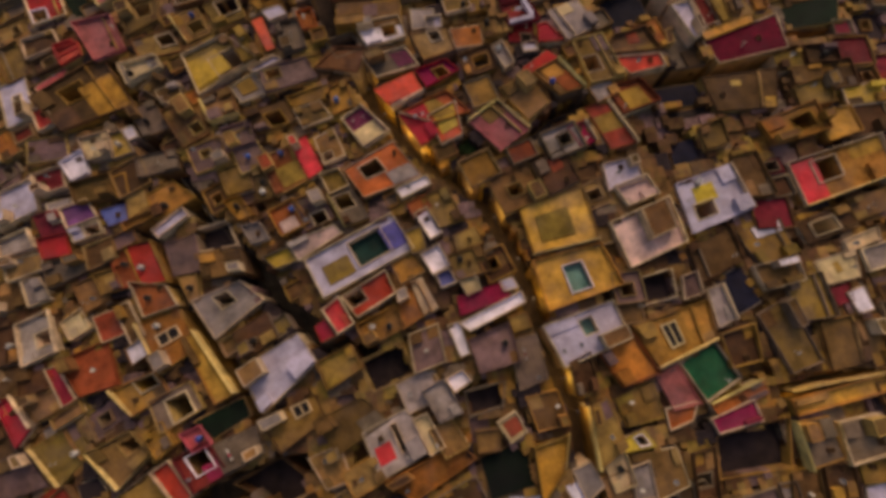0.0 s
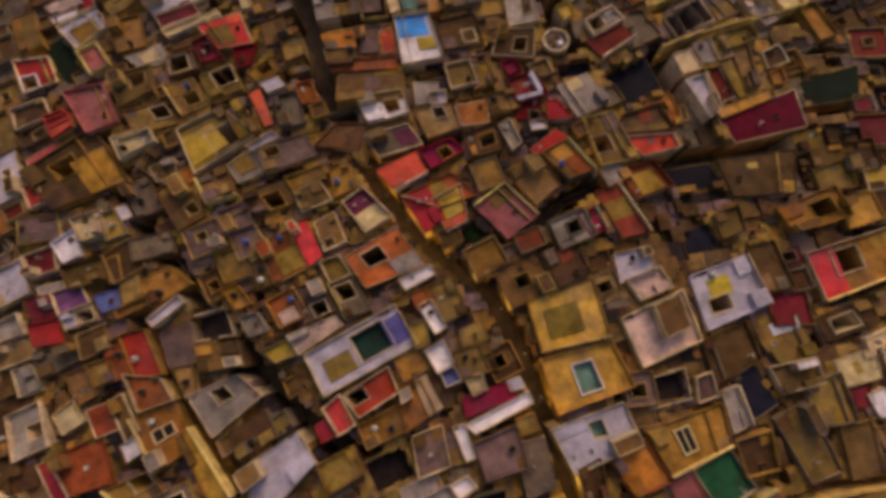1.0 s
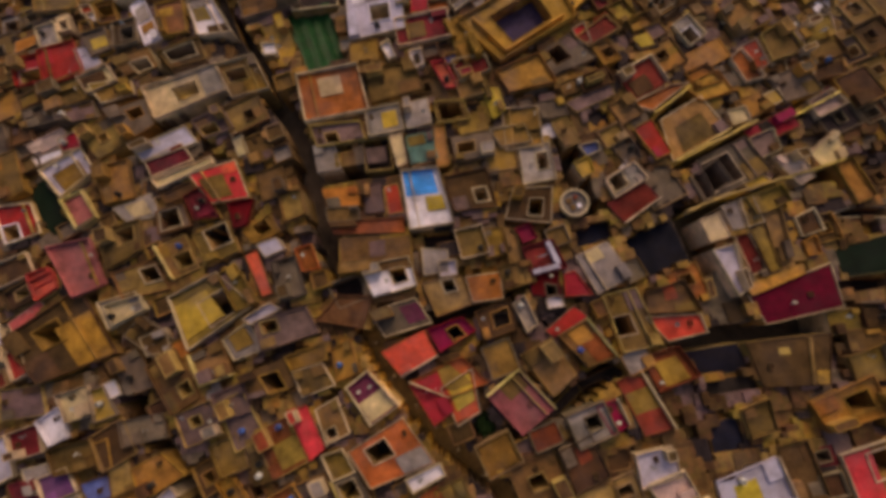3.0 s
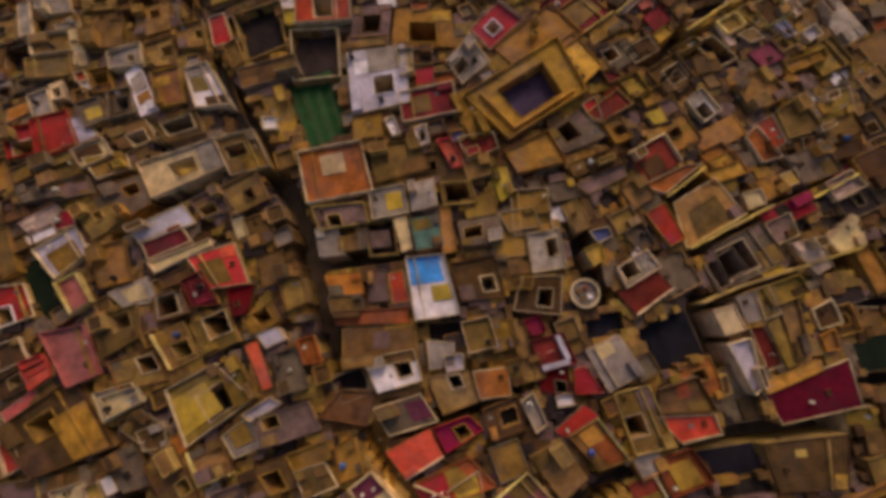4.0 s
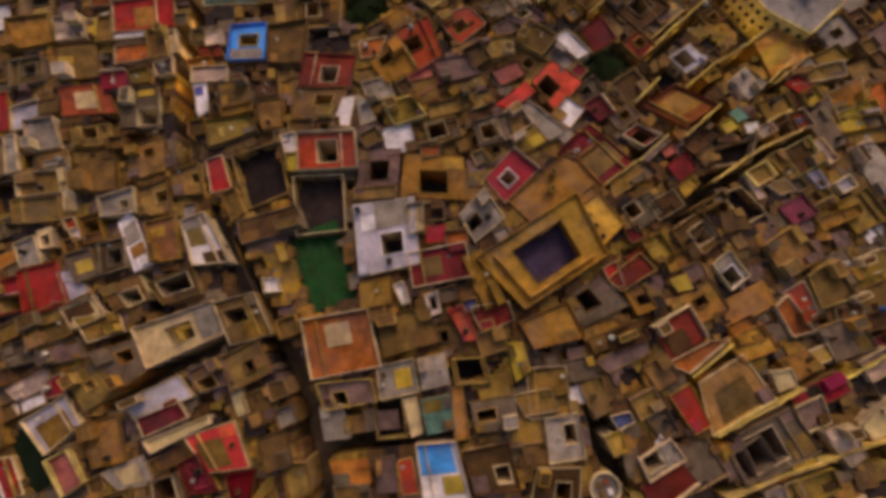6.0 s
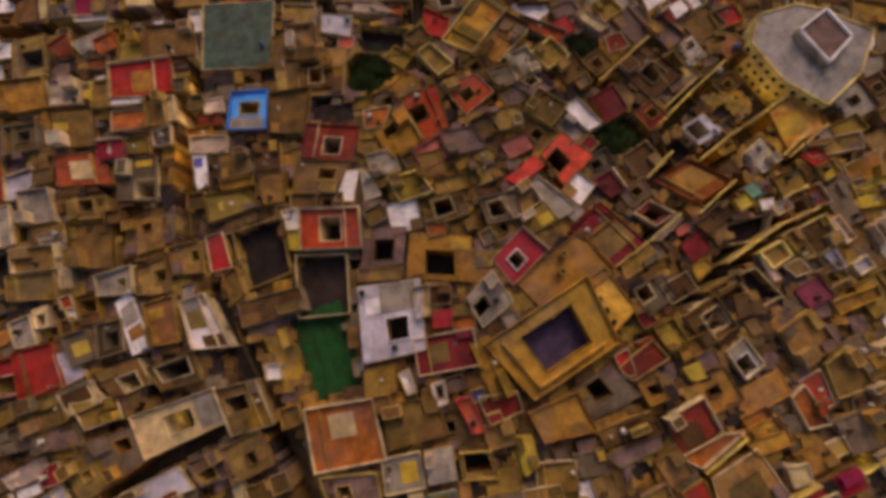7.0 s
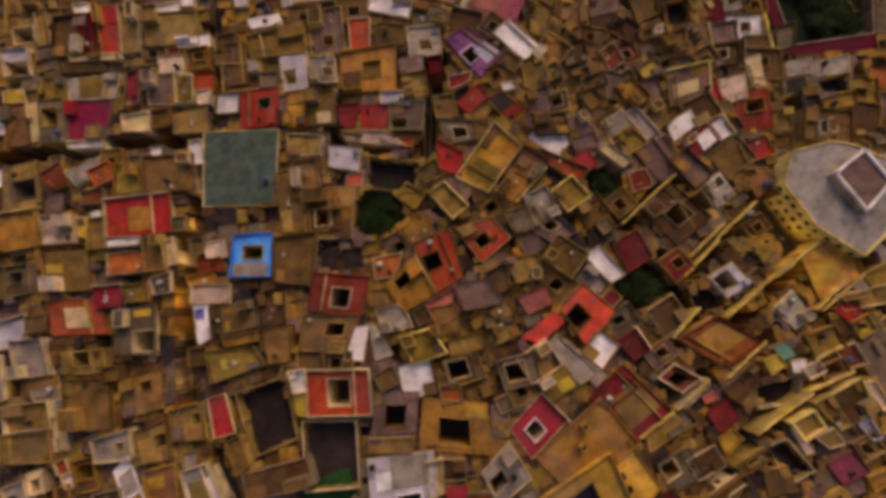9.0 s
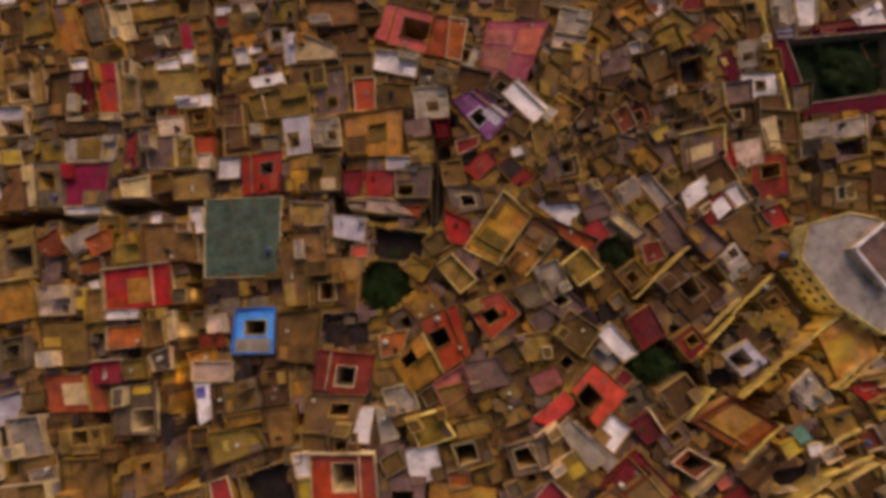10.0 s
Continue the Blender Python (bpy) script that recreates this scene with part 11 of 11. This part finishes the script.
def mosque():
    """A hall on an uneven plot; its plan runs round from the corner between the two windowed walls."""
    z = 8.0
    plan = [(94.5, 179.6), (102.7, 171.7), (112.5, 178.5), (119.0, 189.0), (108.0, 197.0), (103.0, 198.8), (93.6, 197.5), (89.8, 190.3)]
    x, y = 103.0, 186.0
    base = ground_z(x, y) - 1
    h = z - base
    out = [(px - x, py - y) for px, py in plan]
    ob = new("mosque")
    ob.matrix_world = pose(x, y, base)
    tagged(ob, "mosque hall, pale terrace roof, yellow walls of small windows", "mosque")
    # the walls' floodlit look is carried by the bright plaster colour
    part("wall", prism("wall", out, 0, h - 0.1, WALL["saffron_lit"]), ob, "yellow plaster, floodlight glow in its colour")
    part("roof", prism("roof", inset(out, 0.45), h - 0.1, h + 0.05, MAT["terrace"]), ob, "pale lavender-grey terrace")
    rim = [(Vector(p), Vector(q)) for p, q in zip(out, out[1:] + out[:1])]
    for p, q in rim:
        d = (q - p).normalized()
        s = Vector((-d.y, d.x)) * 0.4
        part("parapet", prism("parapet", [tuple(p), tuple(q), tuple(q + s), tuple(p + s)], h - 0.1, h + 0.35, WALL["saffron_lit"]), ob)
    hole = boxes_mesh("window", [(-0.5, 0.5, -0.05, 0.06, -0.55, 0.55)], PANE)
    surround = boxes_mesh("frame", ring(-0.62, 0.62, -0.67, 0.67, 0.12, 0, 0.12), WALL["saffron_lit"])
    for p, q, columns, rows in ((*rim[7], 5, 3), (*rim[0], 4, 2)):
        d = q - p
        turn = math.degrees(math.atan2(d.y, d.x))
        for row in range(rows):
            for i in range(columns):
                at = p + d * ((i + 0.5 + (0.12 if row % 2 else -0.12)) / columns)
                win = part("window", hole, ob, "small dark window")
                win.matrix_local = pose(at.x, at.y, h - 1.5 - 2.6 * row, 0, 0, turn)
                fr = part("frame", surround, win)
                fr.matrix_local = pose(0, 0, 0, 90, 0, 0)
    # the hall that stands up from the terrace
    hall = [(1.2, -4.9), (8.6, 1.0), (4.8, 9.4), (-3.3, 4.7)]
    blk = part("upper_hall", prism("upper_hall", hall, h, h + 1.6, WALL["lime"]), ob)
    part("roof", prism("roof", inset(hall, 0.7), h + 1.6, h + 1.75, MAT["mauve"]), blk, "brown sunken roof")
    for p, q in zip(hall, hall[1:] + hall[:1]):
        p, q = Vector(p), Vector(q)
        d = (q - p).normalized()
        s = Vector((-d.y, d.x)) * 0.55
        part("parapet", prism("parapet", [tuple(p), tuple(q), tuple(q + s), tuple(p + s)], h + 1.6, h + 2.3, MAT["white"]), blk, "whitewashed rim")


mosque()


# ---- the round terrace ----
def round_terrace(x, y, z, rad):
    base = ground_z(x, y) - 1
    h = z - base
    n = 28
    ob = new("round_tower")
    ob.matrix_world = pose(x, y, base)
    tagged(ob, "round tower end with a cluttered pale terrace on top", "tower")

    def drum(name, r0, r1, z0, z1, mat):
        vs = [((r * math.cos(2 * math.pi * i / n), r * math.sin(2 * math.pi * i / n), zz)) for r, zz in ((r1, z0), (r1, z1), (r0, z1), (r0, z0)) for i in range(n)]
        fs = [(k * n + i, k * n + (i + 1) % n, ((k + 1) % 4) * n + (i + 1) % n, ((k + 1) % 4) * n + i) for k in range(4) for i in range(n)]
        return mesh(name, vs, fs, mat)

    part("wall", drum("wall", 0.05, rad, 0, h, WALL["sand"]), ob)
    part("parapet", drum("parapet", rad - 0.3, rad + 0.02, h, h + 0.8, WALL["lime"]), ob, "pale rim")
    part("roof", drum("roof", 0.02, rad - 0.3, h, h + 0.05, MAT["ltgrey"]), ob, "pale terrace floor")
    for i, (a, b, s, col) in enumerate(((-1.0, 0.6, 1.1, "brown"), (0.8, -0.7, 0.9, "white"), (0.4, 1.1, 0.7, "rust"), (-0.6, -1.0, 0.8, "dtan"))):
        part("screen_wall", boxes_mesh("screen_wall", [(a - s / 2, a + s / 2, b - s / 2, b + s / 2, h, h + 0.5 + 0.2 * i)], MAT[col]), ob)


round_terrace(33.5, 82.6, 11.6, 2.9)


# ---- street lamps ----
def lamp_proto():
    ob = new("street_lamp")
    tagged(ob, "warm sodium lamp on an iron bracket above the lane", "street lamp", "street lamps")
    part("bracket", boxes_mesh("bracket", [(-0.03, 0.03, -0.9, 0.0, 0.16, 0.21), (-0.03, 0.03, -0.95, -0.9, -0.4, 0.21)], METAL), ob)
    part("hood", mesh("hood", [(-0.25, -0.18, 0), (0.25, -0.18, 0), (0.25, 0.18, 0), (-0.25, 0.18, 0), (-0.1, -0.08, 0.16), (0.1, -0.08, 0.16), (0.1, 0.08, 0.16), (-0.1, 0.08, 0.16)], CUBE_FACES, METAL), ob)
    part("bulb", boxes_mesh("bulb", [(-0.14, 0.14, -0.09, 0.09, -0.08, -0.01)], LAMP_GLOW), ob, "glowing amber bulb")
    return ob


LAMP = None


def street_lamp(x, y, z, power=150):
    global LAMP
    m = pose(x, y, z, 0, 0, (x * 37 + y * 11) % 360)
    if LAMP is None:
        LAMP = lamp_proto()
        LAMP.matrix_world = m
    else:
        copy_thing(LAMP, m)
    light = new("lamp_light", bpy.data.lights.new("lamp_light", "POINT"))
    light.data.energy, light.data.color, light.data.shadow_soft_size = power, (1.0, 0.74, 0.24), 0.8
    light.location = (x, y, z - 0.45)


street_lamp(-10.61, 60.75, 9.68, 230)
street_lamp(-7.70, 53.98, 9.48, 230)
street_lamp(-4.18, 47.94, 9.29, 230)
street_lamp(-1.14, 43.43, 9.13, 230)
street_lamp(2.62, 38.77, 8.97, 230)
street_lamp(7.20, 33.87, 8.78, 230)
street_lamp(11.43, 27.05, 8.47, 230)
street_lamp(14.39, 17.91, 8.00, 230)
street_lamp(15.92, 9.65, 7.52, 230)
street_lamp(17.36, 1.83, 7.03, 230)
street_lamp(18.91, -5.77, 6.53, 230)
street_lamp(19.98, -12.05, 6.08, 230)
street_lamp(-40.61, 224.28, 7.25, 190)
street_lamp(-42.60, 215.68, 7.72, 190)
street_lamp(-43.44, 208.33, 8.10, 190)
street_lamp(-44.50, 199.59, 8.50, 190)
street_lamp(-45.55, 190.31, 8.86, 190)
street_lamp(-46.41, 181.90, 9.14, 190)
street_lamp(-46.88, 173.37, 9.38, 190)
street_lamp(-46.95, 164.85, 9.59, 190)
street_lamp(59.66, -14.27, 4.28, 60)
street_lamp(68.33, -14.39, 4.02, 60)
street_lamp(77.51, -13.45, 3.75, 60)
street_lamp(-53.02, 13.84, 3.57, 60)
street_lamp(-46.34, 5.55, 3.35, 60)
street_lamp(57.12, 88.28, 8.98, 26)
street_lamp(67.64, 91.71, 8.43, 26)
street_lamp(78.44, 94.9, 7.74, 26)
street_lamp(88.1, 97.41, 7.03, 26)
street_lamp(97.93, 99.52, 6.22, 26)
street_lamp(56.49, 77.39, 8.94, 26)
street_lamp(68.06, 79.31, 8.39, 26)
street_lamp(79.94, 81.14, 7.68, 26)
street_lamp(91.47, 82.65, 6.87, 26)
street_lamp(56.88, 100.74, 8.97, 26)
street_lamp(64.67, 104.51, 8.52, 26)
street_lamp(98.27, 176.31, 2.12, 60)
street_lamp(93.26, 173.82, 2.77, 60)
street_lamp(88.38, 171.36, 3.38, 60)
street_lamp(80.55, 167.56, 4.3, 60)
street_lamp(72.51, 162.17, 5.23, 60)
street_lamp(83.33, 185.23, 3, 60)
street_lamp(75.17, 180.5, 4.02, 60)
street_lamp(66.08, 173.65, 5.13, 60)
street_lamp(107.24, 245.57, -4.85, 60)
street_lamp(105.21, 228.63, -2.85, 60)
street_lamp(102.95, 211.59, -1.02, 60)
street_lamp(100.36, 200.18, 0.21, 60)
street_lamp(94.44, 176.85, 3.57, 26)
street_lamp(86.97, 171.77, 4.59, 26)
street_lamp(97.67, 165.51, 3.92, 26)
street_lamp(74.86, 154.96, 6.47, 26)
street_lamp(58.68, 148.28, 7.88, 26)
street_lamp(51.32, 144.03, 8.46, 26)
street_lamp(111.94, 164.64, 2.46, 26)
street_lamp(91.14, 147.02, 5.45, 26)
street_lamp(77.48, 141.81, 6.8, 26)
street_lamp(56.04, 187.98, 6.15, 26)
street_lamp(63.94, 193.24, 5.23, 26)
street_lamp(-49.01, 122.6, 7.65, 60)
# three unseen floods, added to brighten the mosque wall
street_lamp(87.06, 183.44, 3.57, 190)
street_lamp(90.17, 178.32, 3.57, 190)
street_lamp(93.29, 173.19, 3.57, 190)


# ---- tall party walls, added as lamp-lit strips ----
def party_wall(xa, ya, xb, yb, top, height):
    a, b = Vector((xa, ya)), Vector((xb, yb))
    d = b - a
    L = d.length
    ob = new("party_wall")
    ob.matrix_world = pose(xa, ya, top - height, 0, 0, math.degrees(math.atan2(d.y, d.x)))
    tagged(ob, "tall added party wall, lamplight painted in its yellow", "wall", "yellow party walls")
    r = random.Random(int(xa * 7 + ya))
    n = max(2, int(L / 1.5))
    vs, fs = [], []
    for i in range(n + 1):
        x, o, z = L * i / n, r.uniform(-0.1, 0.1), height + r.uniform(-0.12, 0.12)
        vs += [(x, o - 0.17, -5.0), (x, o + 0.17, -5.0), (x, o + 0.14, z), (x, o - 0.14, z)]
    for i in range(n):
        k = 4 * i
        fs += [(k + j, k + 4 + j, k + 4 + (j + 1) % 4, k + (j + 1) % 4) for j in range(4)]
    fs += [(0, 1, 2, 3), (4 * n + 3, 4 * n + 2, 4 * n + 1, 4 * n)]
    # bright yellow plaster stands for lamplight on the wall face
    part("wall", mesh("wall", vs, fs, WALL["yellow"]), ob, "plaster with lamplight in its yellow")
    cv = [(x, y + (0.07 if j in (1, 2) else -0.07), z + (0.09 if j > 1 else -0.01)) for i in range(n + 1) for j, (x, y, z) in enumerate((vs[4 * i + 3], vs[4 * i + 2], vs[4 * i + 2], vs[4 * i + 3]))]
    part("coping", mesh("coping", cv, fs, WALL["yellow"]), ob)


party_wall(96.23, 176.82, 87.69, 172.1, 6.75, 3.2)
party_wall(87.69, 172.1, 79.37, 168.24, 7.78, 3.2)
party_wall(79.37, 168.24, 70.25, 162.83, 8.76, 3.2)
party_wall(64.51, 165.63, 57.42, 160.22, 9.92, 2.4)
party_wall(66.51, 195.69, 52.52, 186.02, 8.48, 2.2)
party_wall(74.78, 182.98, 66, 176.8, 8.34, 2.0)
party_wall(83.58, 187.17, 73.01, 180.01, 7.44, 2.0)
party_wall(102.76, 167.86, 91.88, 161.51, 6.78, 2.4)
party_wall(72.5, 179.58, 63.22, 172.45, 8.75, 2.0)
party_wall(96.96, 195.14, 89.83, 189.76, 5.42, 2.2)
party_wall(76.63, 157, 67.09, 150.8, 9.53, 2.2)
party_wall(62.75, 151.12, 54.96, 146, 10.65, 2.2)
party_wall(54.07, 145.88, 46.3, 141.79, 11.32, 2.0)
party_wall(93.7, 148.69, 83.22, 145.74, 8.47, 2.2)
party_wall(83.22, 145.74, 70.05, 139.21, 9.61, 2.2)
party_wall(92.9, 153.95, 86.57, 151.88, 8.11, 2.0)
party_wall(98.09, 167.16, 90.68, 161.94, 7.08, 2.2)
party_wall(64.09, 105.06, 54.69, 99.89, 11.61, 2.0)
party_wall(75.78, 95.01, 56.83, 88.46, 11.25, 2.0)
party_wall(96.14, 99.17, 82.2, 94.35, 9.73, 2.0)
party_wall(91.67, 83.78, 77.82, 81.58, 10.14, 2.2)
party_wall(77.82, 81.58, 65.76, 79.88, 10.97, 2.2)
party_wall(65.76, 79.88, 55.86, 77.51, 11.54, 2.2)
party_wall(75.49, -13.59, 57.94, -14.04, 7.98, 3.0)
party_wall(104.08, 256.41, 103.46, 242.23, -0.94, 2.0)
party_wall(102.64, 237.21, 102.05, 225.11, 1.13, 2.2)


# ---- trees in the yards ----
def tree(x, y, z, rad, seed):
    r = random.Random(seed)
    base = ground_z(x, y)
    h = z - base
    ob = new("tree")
    ob.matrix_world = pose(x, y, base)
    tagged(ob, "dense dark green broadleaf tree in a walled yard", "tree", "yard trees")
    vs, fs = [], []

    def limb(a, b, ra, rb, n=7):
        k = len(vs)
        d = (b - a).normalized()
        u = d.orthogonal().normalized()
        v = d.cross(u)
        for p, q in ((a, ra), (b, rb)):
            for i in range(n):
                s = 2 * math.pi * i / n
                vs.append(tuple(p + q * (math.cos(s) * u + math.sin(s) * v)))
        fs.extend((k + i, k + (i + 1) % n, k + n + (i + 1) % n, k + n + i) for i in range(n))

    fork = Vector((0.2, 0.1, h * 0.5))
    limb(Vector((0, 0, -0.3)), fork, 0.32, 0.22)
    tips = []
    for i in range(9):
        a = 2 * math.pi * i / 9 + r.uniform(-0.3, 0.3)
        tip = Vector((math.cos(a) * rad * r.uniform(0.3, 0.75), math.sin(a) * rad * r.uniform(0.3, 0.75), h * r.uniform(0.72, 1.0)))
        limb(fork, tip, 0.14, 0.04)
        tips.append(tip)
    part("trunk", mesh("trunk", vs, fs, BARK), ob)
    lv, lf = [], []
    clumps = [Vector((r.gauss(0, 0.4) * rad, r.gauss(0, 0.4) * rad, h * r.uniform(0.7, 1.05))) for _ in range(int(12 + 5 * rad))] + tips
    for c in clumps:
        cr = rad * r.uniform(0.16, 0.34)
        for _ in range(140):
            p = c + Vector((r.gauss(0, 0.55), r.gauss(0, 0.55), r.gauss(0, 0.4))) * cr
            q = Euler((r.uniform(-1, 1), r.uniform(-1, 1), r.uniform(0, 6.3))).to_matrix()
            s = r.uniform(0.13, 0.3)
            k = len(lv)
            for a, b in ((-1, 0), (0, -0.5), (1, 0), (0, 0.5)):
                lv.append(tuple(p + q @ Vector((a * s, b * s, 0.1 * s * a * a))))
            lf.append((k, k + 1, k + 2, k + 3))
    part("crown", mesh("crown", lv, lf, LEAF), ob, "dark green leaves")


tree(-1.6, 195.9, 8.3, 6.0, 1)
tree(50.7, 196.4, 5.9, 4.3, 2)
tree(53.6, 172.3, 7.1, 5.8, 3)
tree(0.6, 267.6, 3.2, 2.2, 4)
tree(8.1, 42.3, 8.9, 2.3, 5)
tree(121.0, 241.5, -4.3, 4.2, 6)
tree(127.0, 239.6, -4.1, 4.4, 7)
tree(121.7, 235.3, -3.6, 4.2, 8)
tree(127.5, 235.2, -3.6, 3.8, 9)


# ---- loose things on the roofs ----
def round_mesh(name, profile, mat, n=14):
    vs = [(rr * math.cos(2 * math.pi * i / n), rr * math.sin(2 * math.pi * i / n), zz) for rr, zz in profile for i in range(n)]
    fs = [(k * n + i, k * n + (i + 1) % n, (k + 1) * n + (i + 1) % n, (k + 1) * n + i) for k in range(len(profile) - 1) for i in range(n)]
    fs += [tuple(range(n))[::-1], tuple((len(profile) - 1) * n + i for i in range(n))]
    return mesh(name, vs, fs, mat)


def make_dish():
    ob = new("satellite_dish")
    tagged(ob, "pale metal satellite dish on a short roof pole", "satellite dish", "satellite dishes")
    part("pole", boxes_mesh("pole", [(-0.03, 0.03, -0.03, 0.03, 0, 0.9), (-0.2, 0.2, -0.2, 0.2, 0, 0.06)], METAL), ob)
    n = 16
    prof = [(0.02, 0.0), (0.2, 0.02), (0.36, 0.08), (0.46, 0.15), (0.46, 0.18), (0.34, 0.11), (0.02, 0.03)]
    dish = part("dish", round_mesh("dish", prof, DISH, n), ob)
    dish.matrix_local = pose(0, -0.08, 0.85, 52, 0, 0)
    part("arm", boxes_mesh("arm", [(-0.015, 0.015, -0.6, 0, 0.72, 0.75), (-0.05, 0.05, -0.66, -0.56, 0.7, 0.82)], METAL), ob)
    return ob


def make_tank(col):
    ob = new("water_tank")
    tagged(ob, f"{col} plastic water tank on a low block stand", "water tank", "roof water tanks")
    part("stand", boxes_mesh("stand", [(-0.5, -0.3, -0.5, 0.5, 0, 0.35), (0.3, 0.5, -0.5, 0.5, 0, 0.35), (-0.55, 0.55, -0.55, 0.55, 0.35, 0.43)], WALL["grey"]), ob)
    part("drum", round_mesh("drum", [(0.5, 0.43), (0.54, 0.5), (0.54, 0.8), (0.51, 0.83), (0.54, 0.86), (0.54, 1.3), (0.45, 1.42), (0.2, 1.5)], PLASTIC[col]), ob)
    part("lid", round_mesh("lid", [(0.2, 1.5), (0.22, 1.52), (0.22, 1.57), (0.17, 1.6)], PLASTIC["black"]), ob)
    return ob


def make_line(cols, seed):
    r = random.Random(seed)
    ob = new("clothes_line")
    tagged(ob, "washing line with hanging cloths between two thin poles", "washing line", "washing lines")
    L = 3.4
    for s in (-1, 1):
        part("pole", boxes_mesh("pole", [(s * L / 2 - 0.03, s * L / 2 + 0.03, -0.03, 0.03, 0, 1.8)], WOOD), ob)
    part("cord", boxes_mesh("cord", [(-L / 2, L / 2, -0.01, 0.01, 1.7, 1.72)], METAL), ob)
    at = -L / 2 + 0.2
    for c in cols:
        w = r.uniform(0.5, 0.95)
        n = 8
        vs, fs = [], []
        drop = r.uniform(0.6, 1.2)
        for i in range(n + 1):
            u = i / n
            bulge = 0.05 * math.sin(u * 9)
            for zz, k in ((1.72, 0.1), (1.72 - drop * 0.5, 0.8), (1.72 - drop, 1.4)):
                vs.append((at + u * w, bulge * k + 0.12 * k * 0.4, zz))
            for zz, k in ((1.72 - drop, 1.4), (1.72 - drop * 0.5, 0.8), (1.72, 0.1)):
                vs.append((at + u * w, bulge * k + 0.12 * k * 0.4 + 0.012, zz))
        for i in range(n):
            for j in range(6):
                a, b = 6 * i + j, 6 * i + (j + 1) % 6
                fs.append((a, a + 6, b + 6, b))
        part("cloth", mesh("cloth", vs, fs, CLOTH[c]), ob, f"{c} cloth")
        at += w + r.uniform(0.05, 0.2)
        if at > L / 2 - 0.9:
            break
    return ob


def make_rug(col, seed):
    r = random.Random(seed)
    n = 9
    vs, fs = [], []
    w, d = 1.3, 2.1
    for lvl in (0, 1):
        for j in range(n + 1):
            for i in range(n + 1):
                u, v = i / n - 0.5, j / n - 0.5
                vs.append((u * w, v * d, 0.02 + 0.02 * lvl + 0.035 * (1 + math.sin(5 * u + 3 * v + seed))))
    k = (n + 1) ** 2
    for j in range(n):
        for i in range(n):
            a = j * (n + 1) + i
            fs.append((k + a, k + a + 1, k + a + n + 2, k + a + n + 1))
            fs.append((a, a + n + 1, a + n + 2, a + 1))
    for i in range(n):
        for a, b in ((i, i + 1), (n * (n + 1) + i + 1, n * (n + 1) + i), ((i + 1) * (n + 1), i * (n + 1)), (i * (n + 1) + n, (i + 1) * (n + 1) + n)):
            fs.append((a, b, b + k, a + k))
    ob = new("rug", mesh("rug", vs, fs, CLOTH[col]))
    return tagged(ob, f"{col} rug spread out to air on a roof", "rug", "rugs on the roofs")


def make_crate():
    ob = new("crate")
    tagged(ob, "weathered slatted wooden crate lying on a roof", "crate", "crates on the roofs")
    for i in range(3):
        z0 = 0.05 + 0.19 * i
        for s in (-1, 1):
            part("slat", boxes_mesh("slat", [(-0.5, 0.5, s * 0.36 - 0.02, s * 0.36 + 0.02, z0, z0 + 0.14)], WOOD), ob)
    part("bottom", boxes_mesh("bottom", [(-0.48, 0.48, -0.34, 0.34, 0, 0.05)], WOOD), ob)
    for s in (-1, 1):
        part("end", boxes_mesh("end", [(s * 0.5 - 0.02, s * 0.5 + 0.02, -0.34, 0.34, 0.05, 0.6)], WOOD), ob)
    return ob


def scatter():
    r = random.Random(23)
    kinds = [make_dish, make_dish, lambda: make_tank("white"), lambda: make_tank("blue"), lambda: make_tank("black"),
             lambda: make_line(("white", "red", "white", "blue"), 1), lambda: make_line(("white", "white", "ochre", "teal"), 2),
             lambda: make_rug("ochre", 3), make_crate]
    need = [0.5, 0.5, 0.7, 0.7, 0.7, 1.9, 1.9, 1.2, 0.6]
    share = [4, 4, 1, 0.3, 2.0, 2, 2, 0.5, 4]
    first = {}
    for x, y, z, w, d, turn, c, rooms, roof in ROOFS:
        if w * d < 16:
            continue
        taken = [(b[0], b[1], b[2] / 2, b[3] / 2) for b in rooms]
        if c:
            taken.append(((c[0] + c[1]) / 2, (c[2] + c[3]) / 2, (c[1] - c[0]) / 2 + 0.3, (c[3] - c[2]) / 2 + 0.3))
        for _ in range(r.choice((0, 0, 1, 1, 2))):
            k = r.choices(range(len(kinds)), share)[0]
            s = need[k]
            for _ in range(8):
                px, py = r.uniform(-1, 1) * (w / 2 - s - 0.5), r.uniform(-1, 1) * (d / 2 - s - 0.5)
                if w / 2 > s + 0.6 and d / 2 > s + 0.6 and all(abs(px - a) > s + p or abs(py - b) > s + q for a, b, p, q in taken):
                    m = pose(x, y, z + 0.02, 0, 0, turn) @ pose(px, py, 0, 0, 0, r.choice((0, 90, 180, 270)) + r.uniform(-12, 12))
                    if k in first:
                        copy_thing(first[k], m)
                    else:
                        first[k] = kinds[k]()
                        first[k].matrix_world = m
                    taken.append((px, py, s, s))
                    break


scatter()
